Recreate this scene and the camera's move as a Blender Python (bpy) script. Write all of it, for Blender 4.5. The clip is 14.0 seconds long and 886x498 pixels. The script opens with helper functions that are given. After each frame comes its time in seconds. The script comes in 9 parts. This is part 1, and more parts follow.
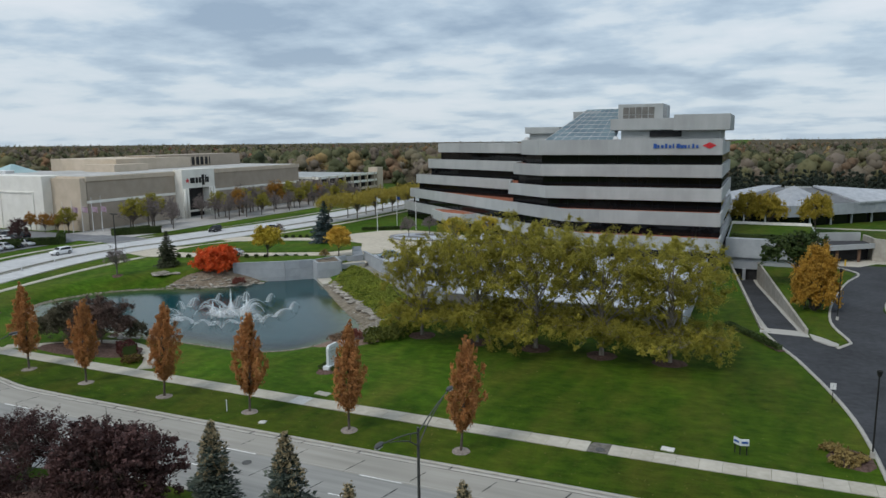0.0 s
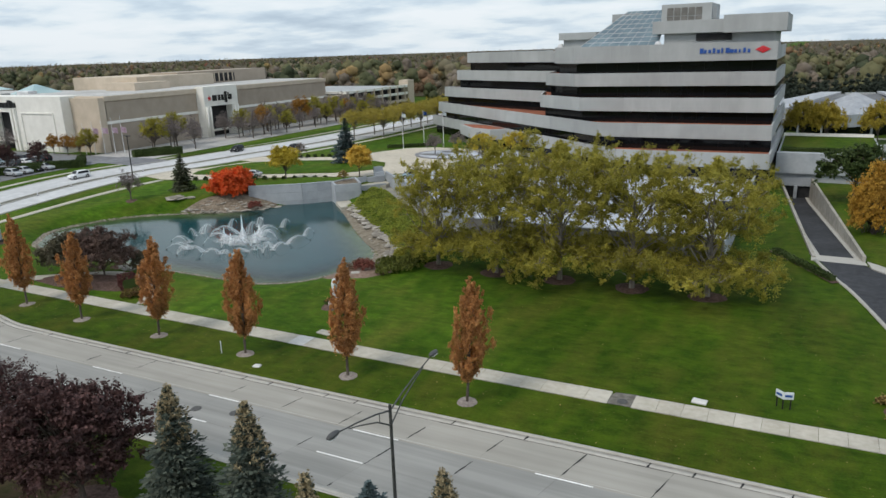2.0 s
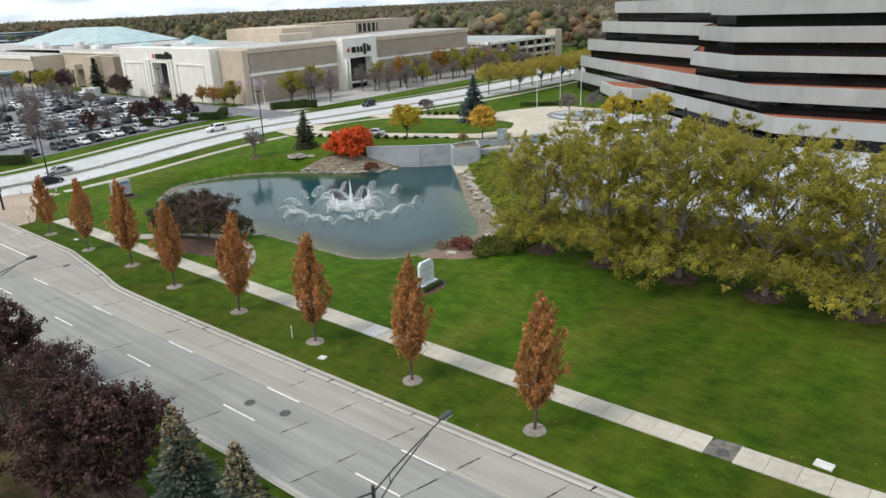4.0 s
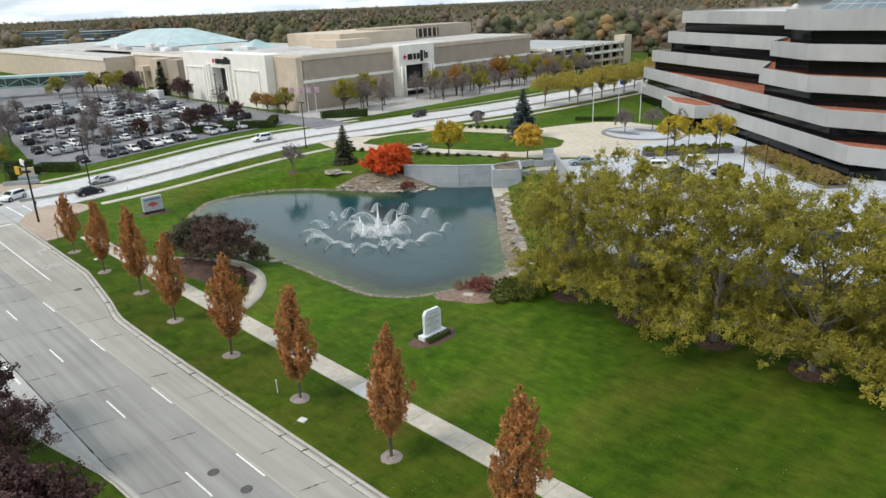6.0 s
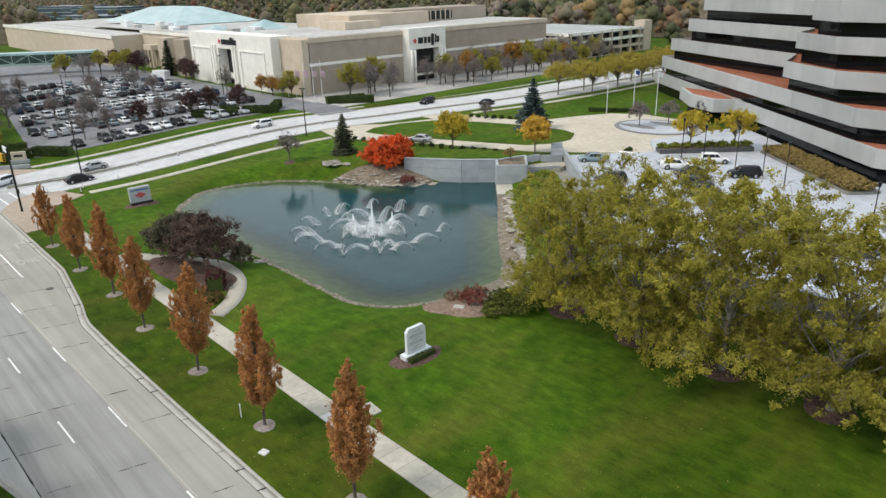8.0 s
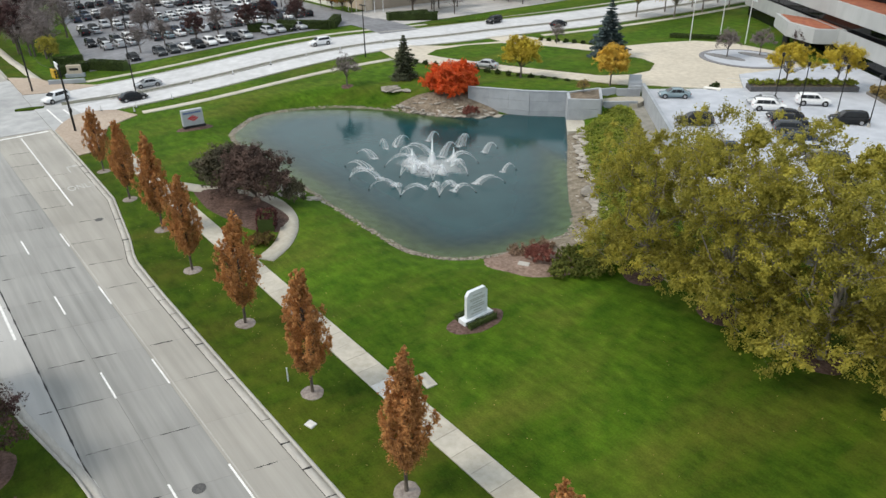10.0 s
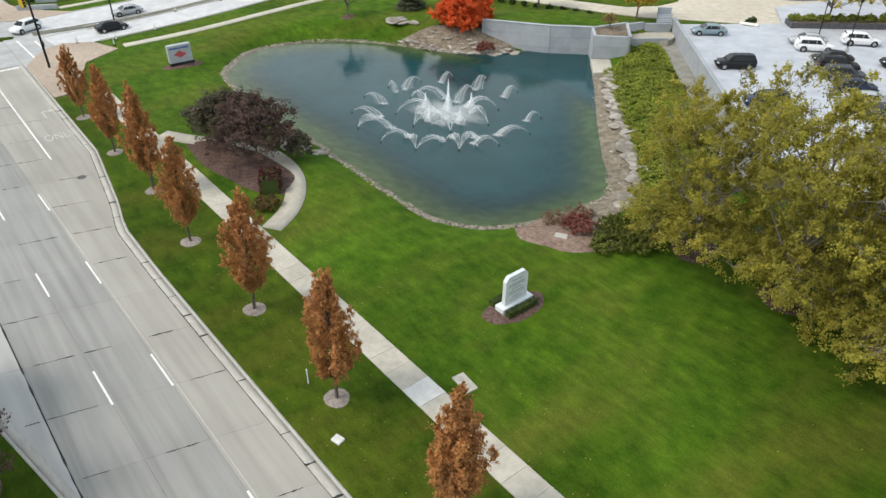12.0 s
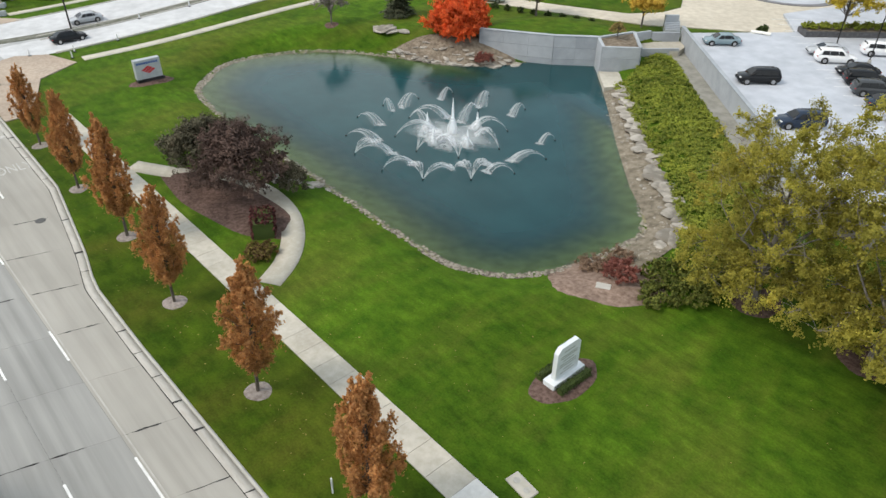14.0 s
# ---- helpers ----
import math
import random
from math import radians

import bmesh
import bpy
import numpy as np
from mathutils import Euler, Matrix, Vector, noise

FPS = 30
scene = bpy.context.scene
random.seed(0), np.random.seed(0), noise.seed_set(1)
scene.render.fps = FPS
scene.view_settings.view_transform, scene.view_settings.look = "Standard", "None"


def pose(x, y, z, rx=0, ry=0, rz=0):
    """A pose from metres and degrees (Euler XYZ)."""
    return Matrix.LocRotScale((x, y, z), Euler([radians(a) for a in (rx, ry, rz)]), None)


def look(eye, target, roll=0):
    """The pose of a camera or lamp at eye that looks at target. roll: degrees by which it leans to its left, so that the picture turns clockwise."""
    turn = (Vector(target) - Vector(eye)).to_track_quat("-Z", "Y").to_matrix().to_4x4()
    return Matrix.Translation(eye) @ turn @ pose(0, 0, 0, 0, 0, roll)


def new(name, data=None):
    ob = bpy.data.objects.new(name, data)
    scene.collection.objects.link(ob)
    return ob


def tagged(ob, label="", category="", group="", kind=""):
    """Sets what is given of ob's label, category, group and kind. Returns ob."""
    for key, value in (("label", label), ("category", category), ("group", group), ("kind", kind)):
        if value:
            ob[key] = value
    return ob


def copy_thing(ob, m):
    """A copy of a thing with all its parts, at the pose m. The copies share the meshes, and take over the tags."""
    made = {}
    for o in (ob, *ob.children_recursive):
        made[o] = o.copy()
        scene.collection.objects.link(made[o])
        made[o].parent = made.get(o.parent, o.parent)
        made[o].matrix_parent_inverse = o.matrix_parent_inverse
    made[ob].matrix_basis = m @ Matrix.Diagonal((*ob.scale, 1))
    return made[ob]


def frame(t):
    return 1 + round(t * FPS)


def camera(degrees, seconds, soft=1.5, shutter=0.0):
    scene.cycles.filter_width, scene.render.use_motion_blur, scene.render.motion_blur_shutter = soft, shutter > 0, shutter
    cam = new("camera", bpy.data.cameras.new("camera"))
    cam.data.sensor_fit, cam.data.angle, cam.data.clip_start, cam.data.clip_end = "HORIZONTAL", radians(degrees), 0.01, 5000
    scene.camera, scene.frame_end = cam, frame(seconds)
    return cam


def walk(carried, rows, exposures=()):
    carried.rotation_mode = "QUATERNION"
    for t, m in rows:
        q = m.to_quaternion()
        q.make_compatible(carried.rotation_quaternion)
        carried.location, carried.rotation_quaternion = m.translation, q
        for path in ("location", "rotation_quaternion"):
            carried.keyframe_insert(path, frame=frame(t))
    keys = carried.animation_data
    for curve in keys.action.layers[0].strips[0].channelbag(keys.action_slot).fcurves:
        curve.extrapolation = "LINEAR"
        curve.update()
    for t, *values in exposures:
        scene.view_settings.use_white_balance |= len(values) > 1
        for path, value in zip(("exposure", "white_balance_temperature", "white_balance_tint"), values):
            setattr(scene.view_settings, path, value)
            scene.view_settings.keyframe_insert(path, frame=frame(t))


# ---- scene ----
cam = camera(64.6, 14.0)

PATH = [
    (0, (45.616, -53.259, 26.99), (44.803, -51.458, 26.679), -0.6),
    (0.5, (45.285, -51.586, 27.035), (44.488, -49.789, 26.67), -0.8),
    (1, (45.186, -49.642, 27.087), (44.411, -47.849, 26.657), -1.2),
    (1.5, (45.048, -47.517, 27.089), (44.239, -45.755, 26.597), -1.6),
    (2, (45.179, -45.052, 26.974), (44.281, -43.351, 26.425), -1.9),
    (2.5, (45.395, -42.588, 26.738), (44.408, -40.956, 26.134), -2.3),
    (3, (45.56, -40.18, 26.774), (44.428, -38.668, 26.116), -2.5),
    (3.5, (45.631, -37.635, 27.435), (44.445, -36.171, 26.763), -2.6),
    (6, (45.324, -25.918, 30.564), (43.955, -24.622, 29.895), -2.4),
    (6.5, (45.042, -23.861, 30.926), (43.678, -22.565, 30.247), -2.5),
    (7, (44.419, -22.392, 30.996), (43.065, -21.086, 30.318), -2.1),
    (9.5, (39.008, -16.853, 31.848), (37.56, -15.768, 30.995), -1.2),
    (10, (37.176, -16.25, 31.976), (35.763, -15.182, 31.048), -1.0),
    (10.5, (35.072, -15.722, 31.973), (33.696, -14.668, 30.973), -0.8),
    (11, (32.964, -15.21, 32.23), (31.629, -14.176, 31.158), -0.5),
    (11.5, (30.813, -14.635, 32.384), (29.505, -13.614, 31.268), -0.3),
    (12, (28.659, -14.043, 32.264), (27.356, -13.018, 31.146), -0.2),
    (12.5, (26.314, -13.56, 32.082), (25.017, -12.53, 30.961), 0.0),
    (13, (23.935, -13.09, 31.896), (22.645, -12.054, 30.773), 0.2),
    (13.5, (21.428, -12.548, 31.75), (20.151, -11.499, 30.624), 0.5),
    (14, (18.897, -12.001, 31.571), (17.663, -10.903, 30.443), 0.7),
]
walk(cam, [(t, look(eye, target, roll)) for t, eye, target, roll in PATH], [(0, 0.13, 6500, 10), (1, 0.36, 6650, 11), (2, 0.42, 6750, 11), (3, 0.68, 6950, 12), (6, 0.77, 7000, 12), (9.5, 0.75, 7050, 12), (12, 0.89, 7050, 12), (14, 0.88, 7050, 12)])

# ---- world, sun, exposure ----
scene.view_settings.exposure = 0.0
world = bpy.data.worlds.new("overcast_sky")
scene.world = world
world.use_nodes = True


def build_sky():
    nt = world.node_tree
    nt.nodes.clear()
    N, L = nt.nodes.new, nt.links.new
    out, bg = N("ShaderNodeOutputWorld"), N("ShaderNodeBackground")
    tc, sep = N("ShaderNodeTexCoord"), N("ShaderNodeSeparateXYZ")
    L(tc.outputs["Generated"], sep.inputs[0])
    # flat cloud deck: direction divided by its height above the horizon
    up = N("ShaderNodeMath")
    up.operation = "MAXIMUM"
    up.inputs[1].default_value = 0.0
    L(sep.outputs["Z"], up.inputs[0])
    lift = N("ShaderNodeMath")
    lift.operation = "ADD"
    lift.inputs[1].default_value = 0.14
    L(up.outputs[0], lift.inputs[0])
    comb = N("ShaderNodeCombineXYZ")
    for n, ax in enumerate("XY"):
        d = N("ShaderNodeMath")
        d.operation = "DIVIDE"
        L(sep.outputs[ax], d.inputs[0])
        L(lift.outputs[0], d.inputs[1])
        L(d.outputs[0], comb.inputs[n])
    n1, n2 = N("ShaderNodeTexNoise"), N("ShaderNodeTexNoise")
    n1.inputs["Scale"].default_value, n1.inputs["Detail"].default_value, n1.inputs["Roughness"].default_value = 1.7, 9, 0.54
    n1.inputs["Distortion"].default_value = 0.0
    n2.inputs["Scale"].default_value, n2.inputs["Detail"].default_value = 0.5, 2
    for n in (n1, n2):
        L(comb.outputs[0], n.inputs["Vector"])
    mix = N("ShaderNodeMath")
    mix.operation = "MULTIPLY_ADD"
    mix.inputs[1].default_value = 0.55
    L(n2.outputs[0], mix.inputs[0])
    half = N("ShaderNodeMath")
    half.operation = "MULTIPLY"
    half.inputs[1].default_value = 0.6
    L(n1.outputs[0], half.inputs[0])
    L(half.outputs[0], mix.inputs[2])
    ramp = N("ShaderNodeValToRGB")
    e = ramp.color_ramp.elements
    e[0].position, e[0].color = 0.46, (0.31, 0.41, 0.53, 1)
    e[1].position, e[1].color = 0.69, (0.68, 0.74, 0.80, 1)
    m = e.new(0.55)
    m.color = (0.46, 0.57, 0.68, 1)
    m2 = e.new(0.60)
    m2.color = (0.60, 0.685, 0.755, 1)
    L(mix.outputs[0], ramp.inputs[0])
    # paler towards the horizon
    hor = N("ShaderNodeMapRange")
    hor.inputs["From Min"].default_value, hor.inputs["From Max"].default_value = 0.0, 0.15
    hor.inputs["To Min"].default_value, hor.inputs["To Max"].default_value = 0.35, 0.0
    L(sep.outputs["Z"], hor.inputs["Value"])
    veil = N("ShaderNodeMix")
    veil.data_type = "RGBA"
    veil.inputs["B"].default_value = (0.50, 0.59, 0.66, 1)
    L(hor.outputs[0], veil.inputs["Factor"])
    L(ramp.outputs[0], veil.inputs["A"])
    sky = N("ShaderNodeTexSky")
    sky.sky_type, sky.sun_disc, sky.sun_elevation, sky.sun_rotation = "NISHITA", False, radians(42), radians(200)
    dim = N("ShaderNodeMix")
    dim.data_type = "RGBA"
    dim.inputs["Factor"].default_value = 0.06
    skydim = N("ShaderNodeVectorMath")
    skydim.operation = "SCALE"
    skydim.inputs["Scale"].default_value = 0.1
    L(sky.outputs[0], skydim.inputs[0])
    L(veil.outputs["Result"], dim.inputs["A"])
    L(skydim.outputs[0], dim.inputs["B"])
    L(dim.outputs["Result"], bg.inputs["Color"])
    bg.inputs["Strength"].default_value = 0.97
    L(bg.outputs[0], out.inputs[0])


build_sky()
sun = new("sun", bpy.data.lights.new("sun", "SUN"))
sun.data.energy, sun.data.angle, sun.data.color = 1.22, radians(18), (1.0, 0.96, 0.9)
sun.matrix_world = look((0, 0, 100), (26, 62, 22))

# ---- materials ----


def M(name, c1, c2=None, scale=3.0, rough=0.8, bump=0.0, bscale=30.0, metal=0.0, big=0.15, bigscale=0.08, island=0.0, objrand=0.0, transl=0.0, spec=0.3, detail=4, stretch=None, c3=None):
    """Surface with two noise scales: grain between c1 and c2, and a slow brightness drift."""
    m = bpy.data.materials.new(name)
    m.use_nodes = True
    nt = m.node_tree
    N, L = nt.nodes.new, nt.links.new
    p = nt.nodes["Principled BSDF"]
    out = nt.nodes["Material Output"]
    p.inputs["Roughness"].default_value, p.inputs["Metallic"].default_value = rough, metal
    p.inputs["Specular IOR Level"].default_value = spec
    tc = N("ShaderNodeTexCoord")
    vec = tc.outputs["Object"]
    if stretch:
        mp = N("ShaderNodeMapping")
        mp.inputs["Scale"].default_value = stretch
        L(vec, mp.inputs[0])
        vec = mp.outputs[0]
    n1 = N("ShaderNodeTexNoise")
    n1.inputs["Scale"].default_value, n1.inputs["Detail"].default_value, n1.inputs["Roughness"].default_value = scale, detail, 0.6
    L(vec, n1.inputs["Vector"])
    ramp = N("ShaderNodeValToRGB")
    e = ramp.color_ramp.elements
    e[0].position, e[1].position = 0.36, 0.64
    e[0].color, e[1].color = (*c1, 1), (*(c2 or [v * 1.25 for v in c1]), 1)
    if c3:
        e.new(0.8).color = (*c3, 1)
    src = n1.outputs[0]
    if island:
        geo = N("ShaderNodeNewGeometry")
        mx = N("ShaderNodeMix")
        mx.inputs["Factor"].default_value = island
        L(n1.outputs[0], mx.inputs["A"])
        L(geo.outputs["Random Per Island"], mx.inputs["B"])
        src = mx.outputs["Result"]
        e[0].position, e[1].position = 0.25, 0.7
    if objrand:
        oi = N("ShaderNodeObjectInfo")
        mx = N("ShaderNodeMix")
        mx.inputs["Factor"].default_value = objrand
        L(src, mx.inputs["A"])
        L(oi.outputs["Random"], mx.inputs["B"])
        src = mx.outputs["Result"]
    L(src, ramp.inputs[0])
    n2 = N("ShaderNodeTexNoise")
    n2.inputs["Scale"].default_value, n2.inputs["Detail"].default_value = bigscale, 3
    L(tc.outputs["Object"], n2.inputs["Vector"])
    mr = N("ShaderNodeMapRange")
    mr.inputs["From Min"].default_value, mr.inputs["From Max"].default_value = 0.3, 0.7
    mr.inputs["To Min"].default_value, mr.inputs["To Max"].default_value = 1 - big, 1 + big
    L(n2.outputs[0], mr.inputs["Value"])
    sc = N("ShaderNodeVectorMath")
    sc.operation = "SCALE"
    L(ramp.outputs[0], sc.inputs[0])
    L(mr.outputs[0], sc.inputs["Scale"])
    L(sc.outputs[0], p.inputs["Base Color"])
    if bump:
        nb = N("ShaderNodeTexNoise")
        nb.inputs["Scale"].default_value, nb.inputs["Detail"].default_value = bscale, 5
        L(vec, nb.inputs["Vector"])
        b = N("ShaderNodeBump")
        b.inputs["Strength"].default_value, b.inputs["Distance"].default_value = bump, 0.05
        L(nb.outputs[0], b.inputs["Height"])
        L(b.outputs[0], p.inputs["Normal"])
    if transl:
        t = N("ShaderNodeBsdfTranslucent")
        L(sc.outputs[0], t.inputs["Color"])
        ms = N("ShaderNodeMixShader")
        ms.inputs[0].default_value = transl
        L(p.outputs[0], ms.inputs[1])
        L(t.outputs[0], ms.inputs[2])
        L(ms.outputs[0], out.inputs[0])
    return m


def grass_material():
    m = M("mown_grass", (0.030, 0.074, 0.0042), (0.060, 0.117, 0.0075), 0.6, 0.95, 0.6, 14, 0, 0.26, 0.06, spec=0.1, detail=8)
    nt = m.node_tree
    N, L = nt.nodes.new, nt.links.new
    p = nt.nodes["Principled BSDF"]
    src = p.inputs["Base Color"].links[0].from_socket
    tc = N("ShaderNodeTexCoord")
    # yellowed worn patches
    n = N("ShaderNodeTexNoise")
    n.inputs["Scale"].default_value, n.inputs["Detail"].default_value, n.inputs["Roughness"].default_value = 0.075, 6, 0.68
    sm = N("ShaderNodeMapping")
    sm.inputs["Rotation"].default_value, sm.inputs["Scale"].default_value = (0, 0, radians(-28)), (1.9, 0.75, 1.0)
    L(tc.outputs["Object"], sm.inputs[0])
    L(sm.outputs[0], n.inputs["Vector"])
    r = N("ShaderNodeMapRange")
    r.inputs["From Min"].default_value, r.inputs["From Max"].default_value = 0.46, 0.70
    r.inputs["To Min"].default_value, r.inputs["To Max"].default_value = 0.0, 0.48
    L(n.outputs[0], r.inputs["Value"])
    mx = N("ShaderNodeMix")
    mx.data_type = "RGBA"
    mx.inputs["B"].default_value = (0.138, 0.128, 0.024, 1)
    L(r.outputs[0], mx.inputs["Factor"])
    L(src, mx.inputs["A"])
    # mower lanes
    w = N("ShaderNodeTexWave")
    w.inputs["Scale"].default_value, w.inputs["Distortion"].default_value, w.inputs["Detail"].default_value = 0.16, 1.2, 2
    mp = N("ShaderNodeMapping")
    mp.inputs["Rotation"].default_value = (0, 0, radians(62))
    L(tc.outputs["Object"], mp.inputs[0])
    L(mp.outputs[0], w.inputs["Vector"])
    wr = N("ShaderNodeMapRange")
    wr.inputs["To Min"].default_value, wr.inputs["To Max"].default_value = 0.972, 1.028
    L(w.outputs["Fac"], wr.inputs["Value"])
    # speckle of blades and clover
    f = N("ShaderNodeTexNoise")
    f.inputs["Scale"].default_value, f.inputs["Detail"].default_value = 7.0, 6
    L(tc.outputs["Object"], f.inputs["Vector"])
    fr = N("ShaderNodeMapRange")
    fr.inputs["From Min"].default_value, fr.inputs["From Max"].default_value = 0.3, 0.7
    fr.inputs["To Min"].default_value, fr.inputs["To Max"].default_value = 0.84, 1.17
    L(f.outputs[0], fr.inputs["Value"])
    # tufts drawn out along the mowing
    tm, tn, tr = N("ShaderNodeMapping"), N("ShaderNodeTexNoise"), N("ShaderNodeMapRange")
    tm.inputs["Rotation"].default_value, tm.inputs["Scale"].default_value = (0, 0, radians(-34)), (0.45, 1.5, 1.0)
    tn.inputs["Scale"].default_value, tn.inputs["Detail"].default_value, tn.inputs["Roughness"].default_value = 1.1, 6, 0.65
    tr.inputs["From Min"].default_value, tr.inputs["From Max"].default_value = 0.32, 0.68
    tr.inputs["To Min"].default_value, tr.inputs["To Max"].default_value = 0.80, 1.20
    L(tc.outputs["Object"], tm.inputs[0])
    L(tm.outputs[0], tn.inputs["Vector"])
    L(tn.outputs[0], tr.inputs["Value"])
    mt = N("ShaderNodeMath")
    mt.operation = "MULTIPLY"
    L(wr.outputs[0], mt.inputs[0])
    L(tr.outputs[0], mt.inputs[1])
    mu = N("ShaderNodeMath")
    mu.operation = "MULTIPLY"
    L(mt.outputs[0], mu.inputs[0])
    L(fr.outputs[0], mu.inputs[1])
    # grass darker and less green to the east and south of the pavement
    sx, dn, dr = N("ShaderNodeSeparateXYZ"), N("ShaderNodeTexNoise"), N("ShaderNodeMapRange")
    dn.inputs["Scale"].default_value, dn.inputs["Detail"].default_value = 0.09, 4
    L(tc.outputs["Object"], sx.inputs[0])
    L(tc.outputs["Object"], dn.inputs["Vector"])
    ed = N("ShaderNodeMath")
    ed.operation, ed.inputs[1].default_value = "MULTIPLY_ADD", 34.0
    L(dn.outputs[0], ed.inputs[0])
    L(sx.outputs["X"], ed.inputs[2])
    dr.inputs["From Min"].default_value, dr.inputs["From Max"].default_value = 25.0, 46.0
    dr.interpolation_type = "SMOOTHSTEP"
    L(ed.outputs[0], dr.inputs["Value"])
    vg, dm = N("ShaderNodeMapRange"), N("ShaderNodeMath")
    vg.inputs["From Min"].default_value, vg.inputs["From Max"].default_value = 5.0, 4.2
    vg.inputs["To Min"].default_value, vg.inputs["To Max"].default_value = 0.0, 1.25
    L(sx.outputs["Y"], vg.inputs["Value"])
    dm.operation = "MAXIMUM"
    L(dr.outputs[0], dm.inputs[0])
    L(vg.outputs[0], dm.inputs[1])
    dull = N("ShaderNodeMix")
    dull.clamp_factor = False
    dull.data_type, dull.blend_type = "RGBA", "MULTIPLY"
    dull.inputs["B"].default_value = (0.86, 0.79, 0.76, 1)
    L(dm.outputs[0], dull.inputs["Factor"])
    L(mx.outputs["Result"], dull.inputs["A"])
    sc = N("ShaderNodeVectorMath")
    sc.operation = "SCALE"
    L(dull.outputs["Result"], sc.inputs[0])
    L(mu.outputs[0], sc.inputs["Scale"])
    L(sc.outputs[0], p.inputs["Base Color"])
    return m


def water_material():
    m = M("pond_water", (0.0095, 0.049, 0.056), (0.013, 0.059, 0.066), 0.2, 0.11, 0, 1, 0, 0.1, 0.05, spec=0.28)
    nt = m.node_tree
    N, L = nt.nodes.new, nt.links.new
    p = nt.nodes["Principled BSDF"]
    p.inputs["IOR"].default_value = 1.33
    tc = N("ShaderNodeTexCoord")
    n = N("ShaderNodeTexNoise")
    n.inputs["Scale"].default_value, n.inputs["Detail"].default_value = 1.6, 4
    L(tc.outputs["Object"], n.inputs["Vector"])
    b = N("ShaderNodeBump")
    b.inputs["Strength"].default_value, b.inputs["Distance"].default_value = 0.22, 0.05
    L(n.outputs[0], b.inputs["Height"])
    L(b.outputs[0], p.inputs["Normal"])
    # clear shallow margin over the bed, murky towards the middle
    at = N("ShaderNodeAttribute")
    at.attribute_name = "depth"
    tr = N("ShaderNodeBsdfTransparent")
    tr.inputs["Color"].default_value = (0.60, 0.79, 0.60, 1)
    ms = N("ShaderNodeMixShader")
    L(at.outputs["Fac"], ms.inputs[0])
    gl = N("ShaderNodeBsdfGlossy")
    gl.inputs["Roughness"].default_value = 0.07
    L(b.outputs[0], gl.inputs["Normal"])
    fz = N("ShaderNodeFresnel")
    fz.inputs["IOR"].default_value = 1.33
    L(b.outputs[0], fz.inputs["Normal"])
    m2 = N("ShaderNodeMixShader")
    L(fz.outputs[0], m2.inputs[0])
    L(tr.outputs[0], m2.inputs[1])
    L(gl.outputs[0], m2.inputs[2])
    L(m2.outputs[0], ms.inputs[1])
    L(p.outputs[0], ms.inputs[2])
    L(ms.outputs[0], nt.nodes["Material Output"].inputs[0])
    return m


def spray_material(name, alpha):
    """Airy white water: scatters light from both sides, thinned by noise and a stored edge value."""
    m = bpy.data.materials.new(name)
    m.use_nodes = True
    nt = m.node_tree
    nt.nodes.clear()
    N, L = nt.nodes.new, nt.links.new
    out, df, tl, tr = N("ShaderNodeOutputMaterial"), N("ShaderNodeBsdfDiffuse"), N("ShaderNodeBsdfTranslucent"), N("ShaderNodeBsdfTransparent")
    for n in (df, tl):
        n.inputs["Color"].default_value = (0.96, 0.98, 0.99, 1)
    white, mix = N("ShaderNodeMixShader"), N("ShaderNodeMixShader")
    white.inputs[0].default_value = 0.5
    L(df.outputs[0], white.inputs[1])
    L(tl.outputs[0], white.inputs[2])
    tc, n = N("ShaderNodeTexCoord"), N("ShaderNodeTexNoise")
    n.inputs["Scale"].default_value, n.inputs["Detail"].default_value = 5.0, 6
    L(tc.outputs["Object"], n.inputs["Vector"])
    r = N("ShaderNodeMapRange")
    r.inputs["From Min"].default_value, r.inputs["From Max"].default_value = 0.34, 0.66
    r.inputs["To Min"].default_value, r.inputs["To Max"].default_value = alpha * 0.72, alpha
    L(n.outputs[0], r.inputs["Value"])
    at, mu = N("ShaderNodeAttribute"), N("ShaderNodeMath")
    at.attribute_name = "edge"
    mu.operation = "MULTIPLY"
    L(r.outputs[0], mu.inputs[0])
    L(at.outputs["Fac"], mu.inputs[1])
    L(mu.outputs[0], mix.inputs[0])
    L(tr.outputs[0], mix.inputs[1])
    L(white.outputs[0], mix.inputs[2])
    L(mix.outputs[0], out.inputs[0])
    return m


def glass_material(name, tint, rough=0.04):
    m = M(name, tint, [v * 1.5 + 0.002 for v in tint], 0.3, rough, 0.02, 0.3, 0, 0.3, 0.05, spec=0.3)
    return m


GRASS = grass_material()
ROADC = M("road_concrete", (0.295, 0.282, 0.25), (0.36, 0.345, 0.31), 0.9, 0.85, 0.15, 25, 0, 0.08, 0.12, objrand=0.10, detail=8, stretch=(0.06, 1.3, 1))
ROADD = M("worn_wheel_lane_concrete", (0.235, 0.235, 0.222), (0.315, 0.312, 0.295), 0.9, 0.85, 0.15, 25, 0, 0.08, 0.12, objrand=0.10, detail=8, stretch=(0.05, 1.5, 1))
ROADL = M("bleached_edge_concrete", (0.35, 0.35, 0.335), (0.42, 0.415, 0.40), 0.9, 0.85, 0.15, 25, 0, 0.08, 0.12, objrand=0.10, detail=8, stretch=(0.1, 1.0, 1))
SEAL = M("black_joint_tar", (0.012, 0.012, 0.012), (0.03, 0.03, 0.03), 2, 0.7)
